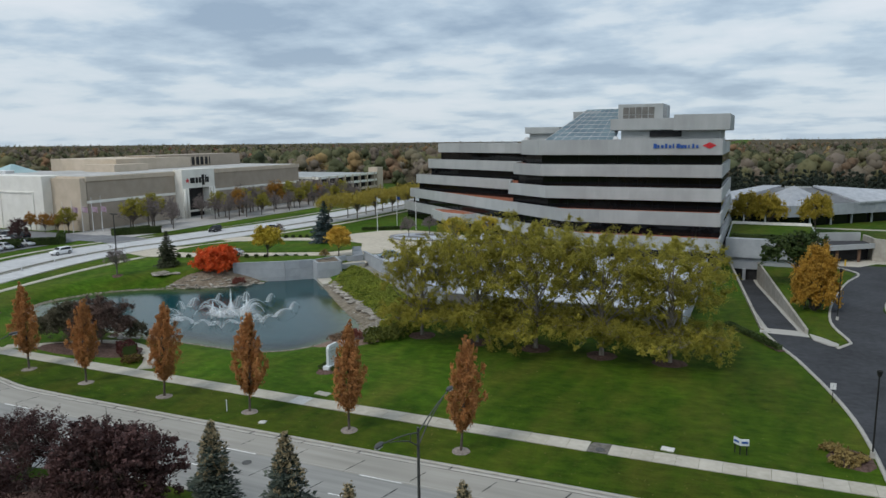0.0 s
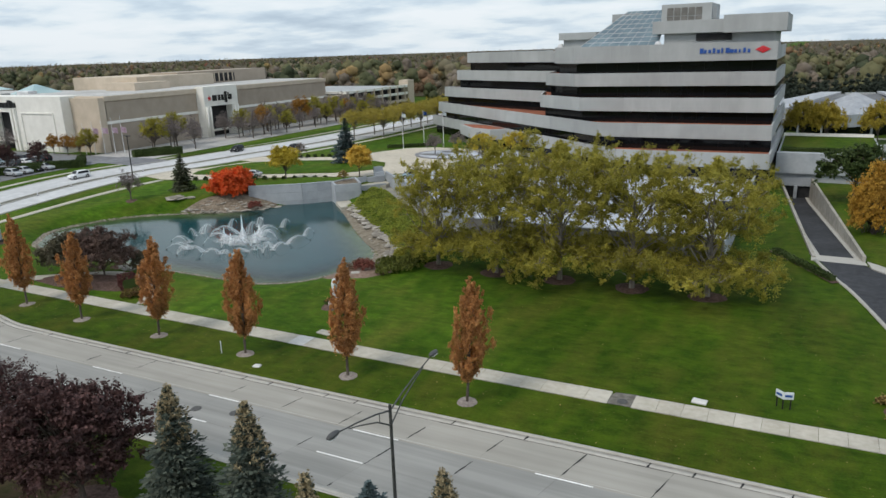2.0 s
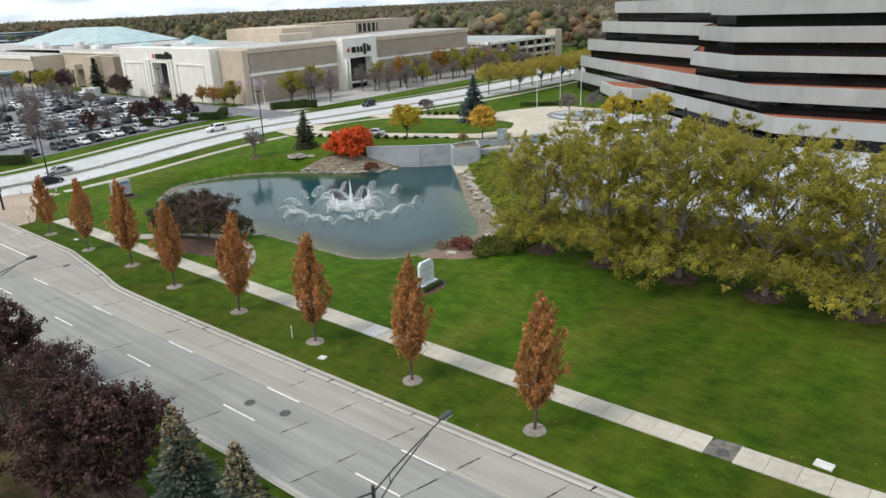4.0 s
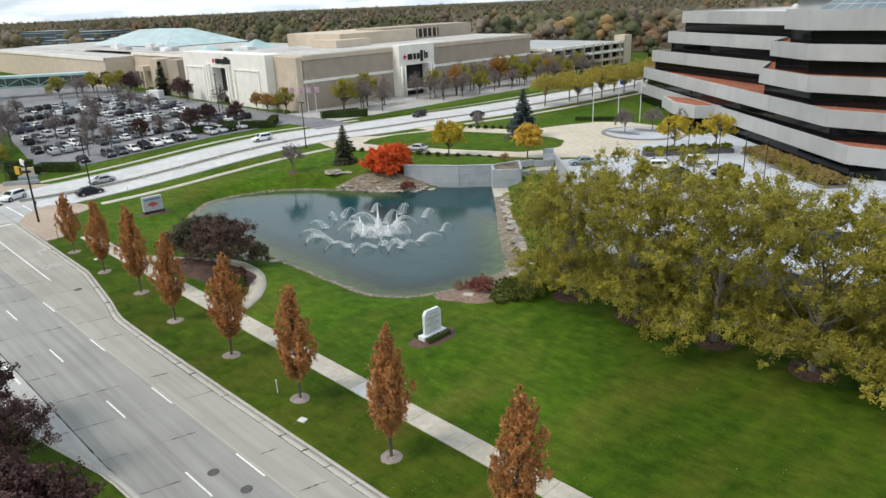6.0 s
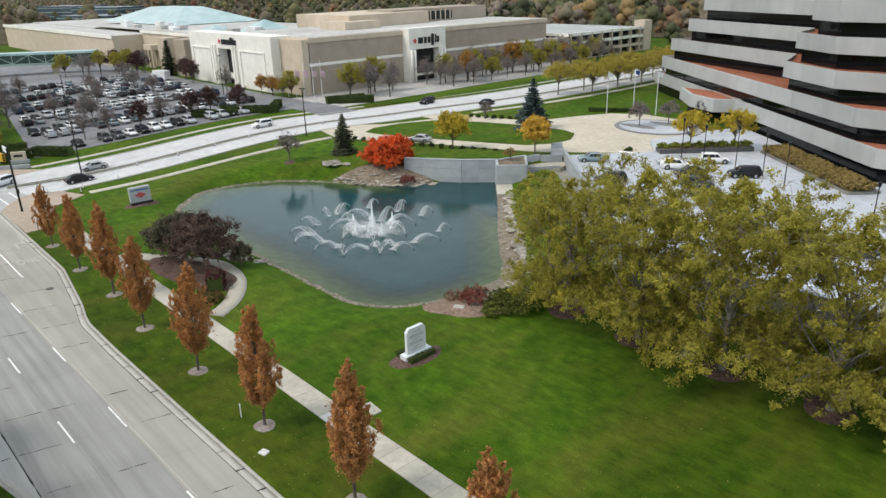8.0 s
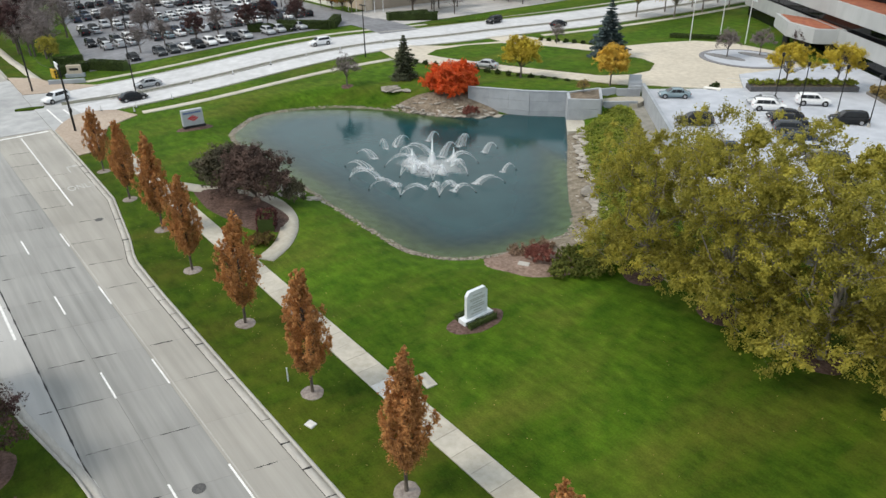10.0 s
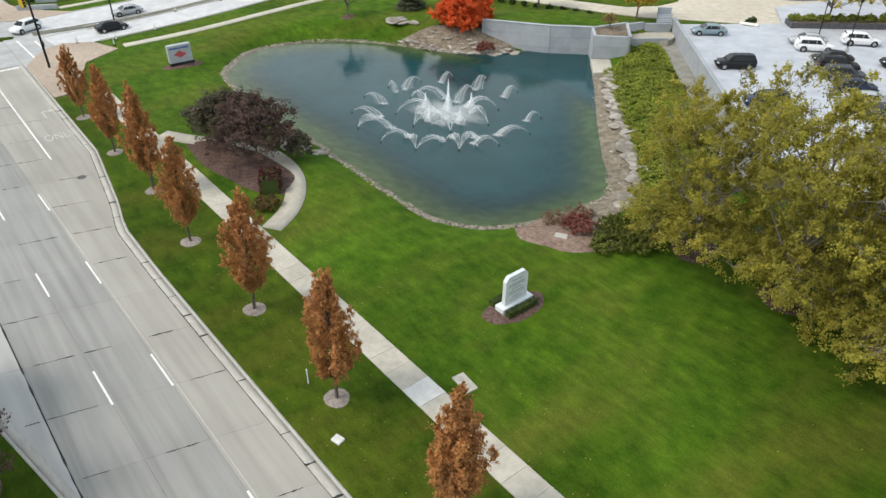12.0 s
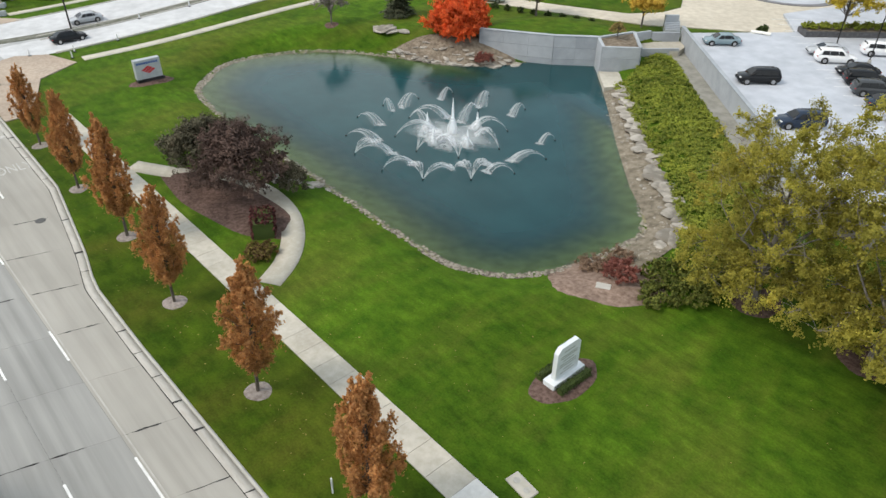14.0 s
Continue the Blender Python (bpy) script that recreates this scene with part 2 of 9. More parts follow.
NEWC = M("new_white_concrete", (0.46, 0.465, 0.47), (0.56, 0.565, 0.57), 0.6, 0.8, 0.08, 20, 0, 0.07, 0.1, detail=6)
WALKC = M("pavement_concrete", (0.40, 0.37, 0.305), (0.49, 0.46, 0.395), 1.8, 0.9, 0.2, 30, 0, 0.12, 0.3, objrand=0.22)
WALKW = M("fresh_pale_concrete", (0.56, 0.55, 0.52), (0.65, 0.64, 0.61), 2, 0.85)
CURBC = M("curb_concrete", (0.37, 0.355, 0.32), (0.44, 0.425, 0.39), 4.0, 0.9, 0.2, 25, 0, 0.07, 0.12, stretch=(0.25, 1.0, 1.0))
PLAZA = M("buff_exposed_concrete", (0.46, 0.41, 0.33), (0.56, 0.51, 0.42), 1.0, 0.9, 0.1, 25, 0, 0.07, 0.15, detail=6)
DECKC = M("pale_parking_deck", (0.39, 0.415, 0.455), (0.475, 0.50, 0.54), 0.5, 0.75, 0.06, 12, 0, 0.09, 0.12, detail=6)
ASPH = M("dark_asphalt", (0.030, 0.032, 0.037), (0.048, 0.050, 0.055), 1.2, 0.85, 0.25, 40, 0, 0.25, 0.15, detail=8)
LOTASPH = M("grey_lot_asphalt", (0.16, 0.165, 0.175), (0.22, 0.225, 0.24), 0.7, 0.88, 0.1, 30, 0, 0.15, 0.1, detail=6)
WORNP = M("worn_road_paint", (0.38, 0.375, 0.35), (0.50, 0.49, 0.47), 2.5, 0.8)
PAINTW = M("white_road_paint", (0.62, 0.62, 0.60), (0.80, 0.80, 0.78), 2.5, 0.7)
BANDC = M("bank_precast_concrete", (0.335, 0.35, 0.35), (0.395, 0.41, 0.41), 0.5, 0.75, 0.08, 8, 0, 0.10, 0.12, objrand=0.25, detail=6, stretch=(1, 1, 0.3))
RETC = M("board_concrete_wall", (0.30, 0.325, 0.35), (0.38, 0.405, 0.43), 0.7, 0.85, 0.1, 12, 0, 0.12, 0.15, objrand=0.25, detail=6)
BLACKG = glass_material("black_ribbon_glass", (0.004, 0.005, 0.006))
BLUEG = M("skylight_glass", (0.26, 0.36, 0.42), (0.34, 0.45, 0.50), 0.2, 0.12, 0, 1, 0, 0.1, 0.1, spec=0.6)
TERR = M("red_terrace_planting", (0.24, 0.075, 0.045), (0.34, 0.125, 0.065), 1.2, 0.95, 0.5, 8, 0, 0.25, 0.15, c3=(0.24, 0.19, 0.05))
ROOFG = M("grey_roof_membrane", (0.40, 0.395, 0.38), (0.52, 0.51, 0.49), 0.4, 0.9, 0.05, 5, 0, 0.15, 0.06)
MULCH = M("bark_mulch", (0.075, 0.048, 0.038), (0.15, 0.10, 0.085), 3.5, 1.0, 0.7, 18, 0, 0.2, 0.5, spec=0.1)
GRAVM = M("pale_mulch_ring", (0.19, 0.160, 0.143), (0.295, 0.26, 0.235), 4, 1.0, 0.6, 18, 0, 0.2, 0.5, spec=0.1)
SOIL = M("leaf_strewn_soil", (0.12, 0.095, 0.07), (0.24, 0.20, 0.155), 2.2, 1.0, 0.6, 12, 0, 0.2, 0.4, spec=0.1)
STONE = M("limestone_boulder", (0.20, 0.18, 0.15), (0.38, 0.35, 0.305), 1.3, 0.9, 0.5, 6, 0, 0.2, 0.5, objrand=0.3)
PEBBLE = M("shore_stone", (0.11, 0.095, 0.075), (0.31, 0.275, 0.225), 3, 0.9, 0.3, 10, island=0.6)
BEDM = M("pond_bed_silt", (0.170, 0.155, 0.088), (0.260, 0.240, 0.140), 0.8, 1.0, 0.4, 5)
WATER = water_material()
SPRAY = spray_material("white_water_spray", 1.0)
VEIL = spray_material("thin_water_veil", 0.72)
FOAM = spray_material("churned_foam", 0.9)
BARK = M("grey_brown_bark", (0.07, 0.055, 0.045), (0.15, 0.125, 0.105), 6, 0.95, 0.6, 15, stretch=(1, 1, 0.2))
PALEB = M("pale_oak_bark", (0.16, 0.14, 0.12), (0.27, 0.245, 0.215), 5, 0.95, 0.6, 12, stretch=(1, 1, 0.2))
LRUST = M("rust_orange_leaves", (0.325, 0.150, 0.060), (0.64, 0.320, 0.115), 0.55, 0.75, big=0.25, bigscale=0.45, island=0.40, transl=0.40, c3=(0.40, 0.20, 0.11))
LOAK = M("olive_yellow_leaves", (0.205, 0.196, 0.036), (0.435, 0.385, 0.066), 0.30, 0.8, big=0.25, bigscale=0.25, island=0.30, transl=0.42, c3=(0.60, 0.46, 0.075))
LGOLD = M("golden_leaves", (0.50, 0.32, 0.045), (0.80, 0.55, 0.10), 0.5, 0.7, big=0.2, bigscale=0.4, island=0.5, transl=0.3)
LORANGE = M("orange_leaves", (0.24, 0.115, 0.022), (0.44, 0.235, 0.045), 0.4, 0.7, big=0.2, bigscale=0.3, island=0.5, transl=0.3)
LRED = M("scarlet_leaves", (0.52, 0.065, 0.018), (0.82, 0.165, 0.038), 0.6, 0.65, big=0.2, bigscale=0.5, island=0.5, transl=0.3)
LMAR = M("maroon_leaves", (0.040, 0.021, 0.020), (0.105, 0.052, 0.048), 0.6, 0.7, big=0.35, bigscale=0.3, island=0.4, transl=0.2, c3=(0.17, 0.10, 0.09))
LPURP = M("purple_smoke_leaves", (0.066, 0.046, 0.037), (0.155, 0.098, 0.080), 0.35, 0.8, big=0.3, bigscale=0.3, island=0.35, transl=0.25, c3=(0.17, 0.135, 0.095))
LPGRN = M("grey_green_smoke_leaves", (0.058, 0.057, 0.034), (0.142, 0.125, 0.080), 0.35, 0.8, big=0.3, bigscale=0.3, island=0.35, transl=0.25, c3=(0.15, 0.095, 0.085))
LGREEN = M("dark_green_leaves", (0.022, 0.042, 0.010), (0.062, 0.092, 0.022), 0.6, 0.7, big=0.25, bigscale=0.4, island=0.5, transl=0.2)
LIVY = M("low_juniper_cover", (0.11, 0.15, 0.018), (0.28, 0.31, 0.04), 0.5, 0.8, big=0.25, bigscale=0.3, island=0.5, transl=0.2)
LMIX = M("mottled_shrub_leaves", (0.075, 0.022, 0.020), (0.19, 0.16, 0.035), 0.9, 0.8, island=0.45, transl=0.2, c3=(0.30, 0.25, 0.04))
LBARB = M("dark_red_barberry_leaves", (0.045, 0.014, 0.013), (0.125, 0.040, 0.036), 0.8, 0.75, island=0.5, transl=0.2)
LDRY = M("dried_brown_stems", (0.15, 0.095, 0.062), (0.27, 0.18, 0.12), 0.6, 0.9, island=0.5)
LJUN = M("olive_juniper_sprays", (0.055, 0.078, 0.014), (0.17, 0.185, 0.035), 0.7, 0.85, island=0.5, transl=0.15)
BEDP = M("pinkish_bark_bed", (0.16, 0.11, 0.085), (0.28, 0.205, 0.165), 2.6, 1.0, 0.6, 14, 0, 0.2, 0.4, spec=0.1)
LTAN = M("tan_shrub_leaves", (0.20, 0.14, 0.045), (0.36, 0.27, 0.10), 0.6, 0.8, island=0.5, transl=0.2)
LCRIM = M("crimson_shrub_leaves", (0.15, 0.052, 0.042), (0.30, 0.105, 0.078), 0.8, 0.75, island=0.5, transl=0.2)
NBLUE = M("blue_spruce_needles", (0.020, 0.033, 0.027), (0.094, 0.110, 0.083), 1.6, 0.8, big=0.25, bigscale=0.5, island=0.5)
NDARK = M("dark_spruce_needles", (0.016, 0.030, 0.018), (0.055, 0.075, 0.045), 0.8, 0.8, big=0.25, bigscale=0.5, island=0.5)
NGREY = M("steel_blue_needles", (0.035, 0.06, 0.062), (0.09, 0.125, 0.13), 0.8, 0.8, big=0.25, bigscale=0.5, island=0.5)
CONES = M("brown_cones", (0.19, 0.15, 0.085), (0.36, 0.29, 0.17), 2, 0.85, island=0.5)


def mixed_woods():
    """Autumn hues from one tree to the next by a stored value: dark green, olive, bare grey, rust, gold, red."""
    m = M("autumn_woods", (0.05, 0.06, 0.03), (0.20, 0.15, 0.08), 0.5, 1.0, big=0.22, bigscale=0.02, detail=2, spec=0.05, transl=0.15)
    nt = m.node_tree
    ramp = next(n for n in nt.nodes if n.type == "VALTORGB")
    at, geo, mx = nt.nodes.new("ShaderNodeAttribute"), nt.nodes.new("ShaderNodeNewGeometry"), nt.nodes.new("ShaderNodeMath")
    at.attribute_name = "hue"
    mx.operation, mx.inputs[1].default_value = "MULTIPLY_ADD", 0.05
    nt.links.new(geo.outputs["Random Per Island"], mx.inputs[0])
    nt.links.new(at.outputs["Fac"], mx.inputs[2])
    nt.links.new(mx.outputs[0], ramp.inputs[0])
    e = ramp.color_ramp.elements
    e[0].position, e[0].color = 0.0, (0.057, 0.068, 0.041, 1)
    e[1].position, e[1].color = 1.0, (0.260, 0.099, 0.083, 1)
    for p, c in ((0.18, (0.110, 0.119, 0.065)), (0.34, (0.192, 0.179, 0.094)), (0.50, (0.210, 0.177, 0.145)), (0.62, (0.182, 0.145, 0.106)), (0.74, (0.238, 0.146, 0.087)), (0.86, (0.347, 0.260, 0.114)), (0.93, (0.282, 0.150, 0.090))):
        e.new(p).color = (*c, 1)
    return m


WOODS = mixed_woods()
PINES = M("dark_pine_belt", (0.012, 0.020, 0.014), (0.032, 0.042, 0.028), 0.1, 0.9, island=0.4)
TWIG = M("bare_twigs", (0.10, 0.085, 0.075), (0.18, 0.155, 0.14), 1, 0.95)
TAN = M("tan_stucco", (0.335, 0.284, 0.228), (0.38, 0.322, 0.26), 0.3, 0.9, 0.05, 15, 0, 0.06, 0.03)
TANL = M("light_tan_stucco", (0.49, 0.415, 0.325), (0.56, 0.475, 0.38), 0.3, 0.9, 0.05, 15, 0, 0.06, 0.03)
CREAM = M("cream_stone", (0.74, 0.725, 0.67), (0.81, 0.795, 0.74), 0.4, 0.85, 0.05, 15, 0, 0.05, 0.05)
TEALR = M("pale_teal_glass_roof", (0.30, 0.44, 0.45), (0.40, 0.54, 0.55), 0.2, 0.35, 0, 1, 0, 0.08, 0.05)
TEALF = M("teal_painted_steel", (0.20, 0.29, 0.26), (0.28, 0.37, 0.34), 1, 0.6)
LBARE = M("fine_bare_twigs", (0.15, 0.125, 0.118), (0.245, 0.208, 0.198), 0.6, 0.95, island=0.4)
# near-black: puts the shade of openings into colour; also plain dark parts
DARKV = M("recess_shade_and_dark_parts", (0.012, 0.012, 0.013), (0.025, 0.025, 0.026), 1, 0.6)
LITTER = M("leaf_littered_grass", (0.060, 0.058, 0.022), (0.125, 0.085, 0.050), 1.1, 1.0, 0.6, 14, 0, 0.3, 0.3, spec=0.1, detail=8, c3=(0.05, 0.075, 0.012))
FLOORW = M("woodland_floor", (0.060, 0.055, 0.034), (0.105, 0.085, 0.055), 0.1, 1.0, spec=0.05)
LAMPM = M("weathered_lamp_metal", (0.07, 0.07, 0.07), (0.11, 0.11, 0.108), 3, 0.5, metal=0.5)
METAL = M("dark_bronze_metal", (0.02, 0.02, 0.02), (0.045, 0.043, 0.04), 3, 0.5, metal=0.6)
STEELW = M("white_painted_steel", (0.62, 0.63, 0.64), (0.74, 0.75, 0.76), 2, 0.45)
RUBBER = M("tyre_rubber", (0.012, 0.012, 0.012), (0.025, 0.025, 0.025), 5, 0.8)
RIM = M("alloy_rim", (0.35, 0.35, 0.36), (0.5, 0.5, 0.5), 5, 0.3, metal=0.8)
CARGL = glass_material("car_glass", (0.01, 0.012, 0.014))
LAMPR = M("red_tail_lens", (0.30, 0.01, 0.01), (0.4, 0.02, 0.02), 5, 0.25)
LAMPW = M("clear_headlight_lens", (0.6, 0.6, 0.6), (0.75, 0.75, 0.75), 5, 0.15)
INKB = M("black_sign_face", (0.012, 0.012, 0.012), (0.02, 0.02, 0.02), 5, 0.5)
INKR = M("red_sign_face", (0.50, 0.02, 0.03), (0.60, 0.03, 0.04), 5, 0.5)
INKU = M("blue_sign_face", (0.02, 0.07, 0.27), (0.03, 0.10, 0.34), 5, 0.5)
INKG = M("grey_sign_lettering", (0.36, 0.40, 0.38), (0.45, 0.48, 0.46), 5, 0.6)
SIGNW = M("white_sign_panel", (0.62, 0.66, 0.68), (0.70, 0.74, 0.76), 1.5, 0.6)
YELLOW = M("yellow_traffic_paint", (0.60, 0.36, 0.02), (0.70, 0.45, 0.03), 4, 0.5)
BRICKP = M("buff_brick_paving", (0.34, 0.27, 0.21), (0.43, 0.35, 0.28), 2.5, 0.9, 0.1, 20)
SLATE = M("grey_shingle_roof", (0.33, 0.35, 0.38), (0.43, 0.45, 0.48), 0.6, 0.7, 0.1, 6, 0, 0.12, 0.05)
HOUSER = M("brown_house_roof", (0.10, 0.08, 0.07), (0.18, 0.15, 0.13), 0.4, 0.9)
HOUSEW = M("house_siding", (0.45, 0.42, 0.38), (0.58, 0.55, 0.5), 0.3, 0.9, objrand=0.5)

# ---- mesh helpers ----


def put(name, data, material=None, parent=None, label=""):
    ob = new(name, data)
    if material is not None and not data.materials:
        data.materials.append(material)
    if parent is not None:
        ob.parent = parent
    if label:
        ob["label"] = label
    return ob


def part(name, bm, material, parent=None, label="", smooth=False):
    me = bpy.data.meshes.new(name)
    bm.normal_update()
    bm.to_mesh(me)
    bm.free()
    if smooth:
        me.polygons.foreach_set("use_smooth", [True] * len(me.polygons))
    return put(name, me, material, parent, label)


def root(name, label, category, group="", kind="", at=(0, 0, 0), turn=0.0):
    ob = new(name)
    ob.matrix_basis = pose(*at, 0, 0, turn)
    ob.empty_display_size = 0.3
    return tagged(ob, label, category, group, kind)


def npmesh(name, verts, faces, smooth=False):
    """A mesh from an (n,3) array of places and an (m,3) or (m,4) array of corners."""
    verts, faces = np.asarray(verts, np.float32), np.asarray(faces, np.int32)
    me = bpy.data.meshes.new(name)
    k = faces.shape[1]
    me.vertices.add(len(verts))
    me.vertices.foreach_set("co", verts.ravel())
    me.loops.add(faces.size)
    me.loops.foreach_set("vertex_index", faces.ravel())
    me.polygons.add(len(faces))
    me.polygons.foreach_set("loop_start", np.arange(len(faces), dtype=np.int32) * k)
    me.polygons.foreach_set("loop_total", np.full(len(faces), k, np.int32))
    if smooth:
        me.polygons.foreach_set("use_smooth", np.ones(len(faces), bool))
    me.update(calc_edges=True)
    return me


def box(bm, x0, x1, y0, y1, z0, z1, bevel=0.0):
    r = bmesh.ops.create_cube(bm, size=1.0)
    for v in r["verts"]:
        v.co = Vector(((x0 + x1) / 2 + v.co.x * (x1 - x0), (y0 + y1) / 2 + v.co.y * (y1 - y0), (z0 + z1) / 2 + v.co.z * (z1 - z0)))
    if bevel:
        es = list({e for v in r["verts"] for e in v.link_edges})
        bmesh.ops.bevel(bm, geom=es, offset=bevel, segments=1, affect="EDGES", profile=0.5)
    return r["verts"]


def boxes(*rows, bevel=0.0):
    bm = bmesh.new()
    for r in rows:
        box(bm, *r, bevel=bevel)
    return bm


def prism(bm, poly, z0, z1):
    """An upright block over a plan outline; z0 and z1 may be lists, one height a corner."""
    n = len(poly)
    lo = [bm.verts.new((x, y, z0[i] if isinstance(z0, list) else z0)) for i, (x, y) in enumerate(poly)]
    hi = [bm.verts.new((x, y, z1[i] if isinstance(z1, list) else z1)) for i, (x, y) in enumerate(poly)]
    fs = [bm.faces.new(hi), bm.faces.new(lo[::-1])]
    for i in range(n):
        fs.append(bm.faces.new((lo[i], lo[(i + 1) % n], hi[(i + 1) % n], hi[i])))
    bmesh.ops.recalc_face_normals(bm, faces=fs)


def wall_run(bm, a, b, thick, z0, z1, side=0.0):
    """A straight wall from a to b; side shifts it to its left."""
    a, b = Vector(a), Vector(b)
    d = (b - a).normalized()
    n = Vector((-d.y, d.x))
    p, q = n * (side + thick / 2), n * (side - thick / 2)
    prism(bm, [(a + q)[:], (b + q)[:], (b + p)[:], (a + p)[:]], z0, z1)


def cyl(bm, x, y, z0, z1, r0, r1=None, seg=10):
    r = bmesh.ops.create_cone(bm, cap_ends=True, segments=seg, radius1=r0, radius2=r0 if r1 is None else r1, depth=z1 - z0)
    for v in r["verts"]:
        v.co += Vector((x, y, (z0 + z1) / 2))
    return r["verts"]


def tube(path, radii, sides=6):
    """A tapered tube along a path: places and quads."""
    path = [Vector(p) for p in path]
    vs, fs = [], []
    for i, p in enumerate(path):
        d = (path[min(i + 1, len(path) - 1)] - path[max(i - 1, 0)]).normalized()
        a = d.cross(Vector((0.31, 0.95, 0.05))).normalized()
        b = d.cross(a)
        for k in range(sides):
            t = 2 * math.pi * k / sides
            vs.append(p + (a * math.cos(t) + b * math.sin(t)) * radii[i])
    for i in range(len(path) - 1):
        for k in range(sides):
            fs.append((i * sides + k, i * sides + (k + 1) % sides, (i + 1) * sides + (k + 1) % sides, (i + 1) * sides + k))
    return vs, fs


def tubes(name, many, smooth=True):
    vs, fs = [], []
    for path, radii, sides in many:
        v, f = tube(path, radii, sides)
        o = len(vs)
        vs += v
        fs += [tuple(i + o for i in q) for q in f]
    return npmesh(name, np.array([v[:] for v in vs]), np.array(fs), smooth)


def sm(a, b, x):
    t = np.clip((np.asarray(x, float) - a) / (b - a), 0, 1)
    return t * t * (3 - 2 * t)


def poly_dist(px, py, poly):
    """Signed distance to an outline, negative inside."""
    px, py = np.asarray(px, float), np.asarray(py, float)
    best, inside = np.full(px.shape, 1e9), np.zeros(px.shape, bool)
    n = len(poly)
    for i in range(n):
        (x0, y0), (x1, y1) = poly[i], poly[(i + 1) % n]
        dx, dy = x1 - x0, y1 - y0
        t = np.clip(((px - x0) * dx + (py - y0) * dy) / (dx * dx + dy * dy), 0, 1)
        best = np.minimum(best, np.hypot(px - x0 - t * dx, py - y0 - t * dy))
        cross = ((y0 > py) != (y1 > py)) & (px < dx * (py - y0) / (dy if dy else 1e-9) + x0)
        inside ^= cross
    return np.where(inside, -best, best)


def smooth_loop(pts, per=6):
    """A closed Catmull-Rom curve through the corners of an outline."""
    P, out = [Vector(p) for p in pts], []
    n = len(P)
    for i in range(n):
        a, b, c, d = P[i - 1], P[i], P[(i + 1) % n], P[(i + 2) % n]
        for k in range(per):
            t = k / per
            out.append((0.5 * ((2 * b) + (c - a) * t + (2 * a - 5 * b + 4 * c - d) * t * t + (3 * b - a - 3 * c + d) * t ** 3))[:])
    return out


def smooth_line(pts, step=1.0):
    P, out = [Vector(p) for p in pts], []
    P = [P[0] * 2 - P[1]] + P + [P[-1] * 2 - P[-2]]
    for i in range(1, len(P) - 2):
        a, b, c, d = P[i - 1], P[i], P[i + 1], P[i + 2]
        k = max(1, int((c - b).length / step))
        for j in range(k):
            t = j / k
            out.append(0.5 * ((2 * b) + (c - a) * t + (2 * a - 5 * b + 4 * c - d) * t * t + (3 * b - a - 3 * c + d) * t ** 3))
    out.append(P[-2])
    return out


# ---- the lie of the land ----
WATER_Z = -0.85
POND = smooth_loop([(-60.3, 19.3), (-64.2, 22.3), (-67.3, 26.4), (-67.0, 32.4), (-63.2, 39.4), (-56.2, 44.7), (-50.8, 47.4), (-46.5, 50.6), (-44.0, 54.6), (-42.4, 58.3), (-40.4, 59.8), (-38.4, 61.7), (-36.5, 63.6), (-35.9, 63.6),
                    (-33.3, 61.0), (-27.2, 55.0), (-18.8, 46.2), (-8.4, 35.4), (-7.5, 31.0), (-8.3, 25.6), (-10.6, 21.2), (-14.0, 19.0), (-17.0, 18.5), (-26.6, 18.4), (-38.0, 18.5), (-50.0, 18.2)], 4)
NC_X = [-400, -76, -63, -46, -41.5, -33.4, -28.8, -20.5, -7, 12, 33, 60, 300]
NC_Y = [-1.2, -1.2, -1.3, -1.4, -2.0, -3.1, -4.0, -4.0, -3.7, -3.2, -2.5, -2.0, 4.0]
SC_X = [-400, -60, -30, -10, -5.5, -1, 7, 17, 60, 300]
SC_Y = [-23.0, -22.5, -20.0, -17.0, -16.0, -15.0, -14.5, -14.4, -13.6, -8]


def north_curb(x):
    return np.interp(x, NC_X, NC_Y)


def south_curb(x):
    return np.interp(x, SC_X, SC_Y)


TERRACE = [(-47.2, 55.6), (-40.3, 60.0), (-36.2, 64.0), (-35.0, 69.0), (-33.8, 72.4), (-31.0, 75.6), (-33.5, 80), (-60, 90), (-60, 60)]
# strip between the pond and the deck wall, and the planted slope on it
EAST_BANK = [(-33.6, 61.0), (-30.4, 65.0), (-34.2, 69.6), (-33.4, 72.4), (-29.4, 78.2), (3.6, 47.4), (4.2, 36.0), (1.8, 27.0), (-3.0, 29.5), (-8.0, 33.0), (-18.8, 44.5), (-28.0, 54.0)]
COVER = [(-30.0, 64.9), (-31.6, 68.2), (-31.0, 72.0), (-30.4, 71.9), (-22.3, 64.3), (-17.6, 59.8), (-9.1, 51.7), (-0.7, 43.3), (3.2, 36.2), (1.8, 29.0), (-2.6, 30.8), (-5.0, 36.0), (-12.4, 43.8), (-18.7, 49.2), (-24.0, 53.9), (-29.0, 58.4), (-29.2, 62.4)]


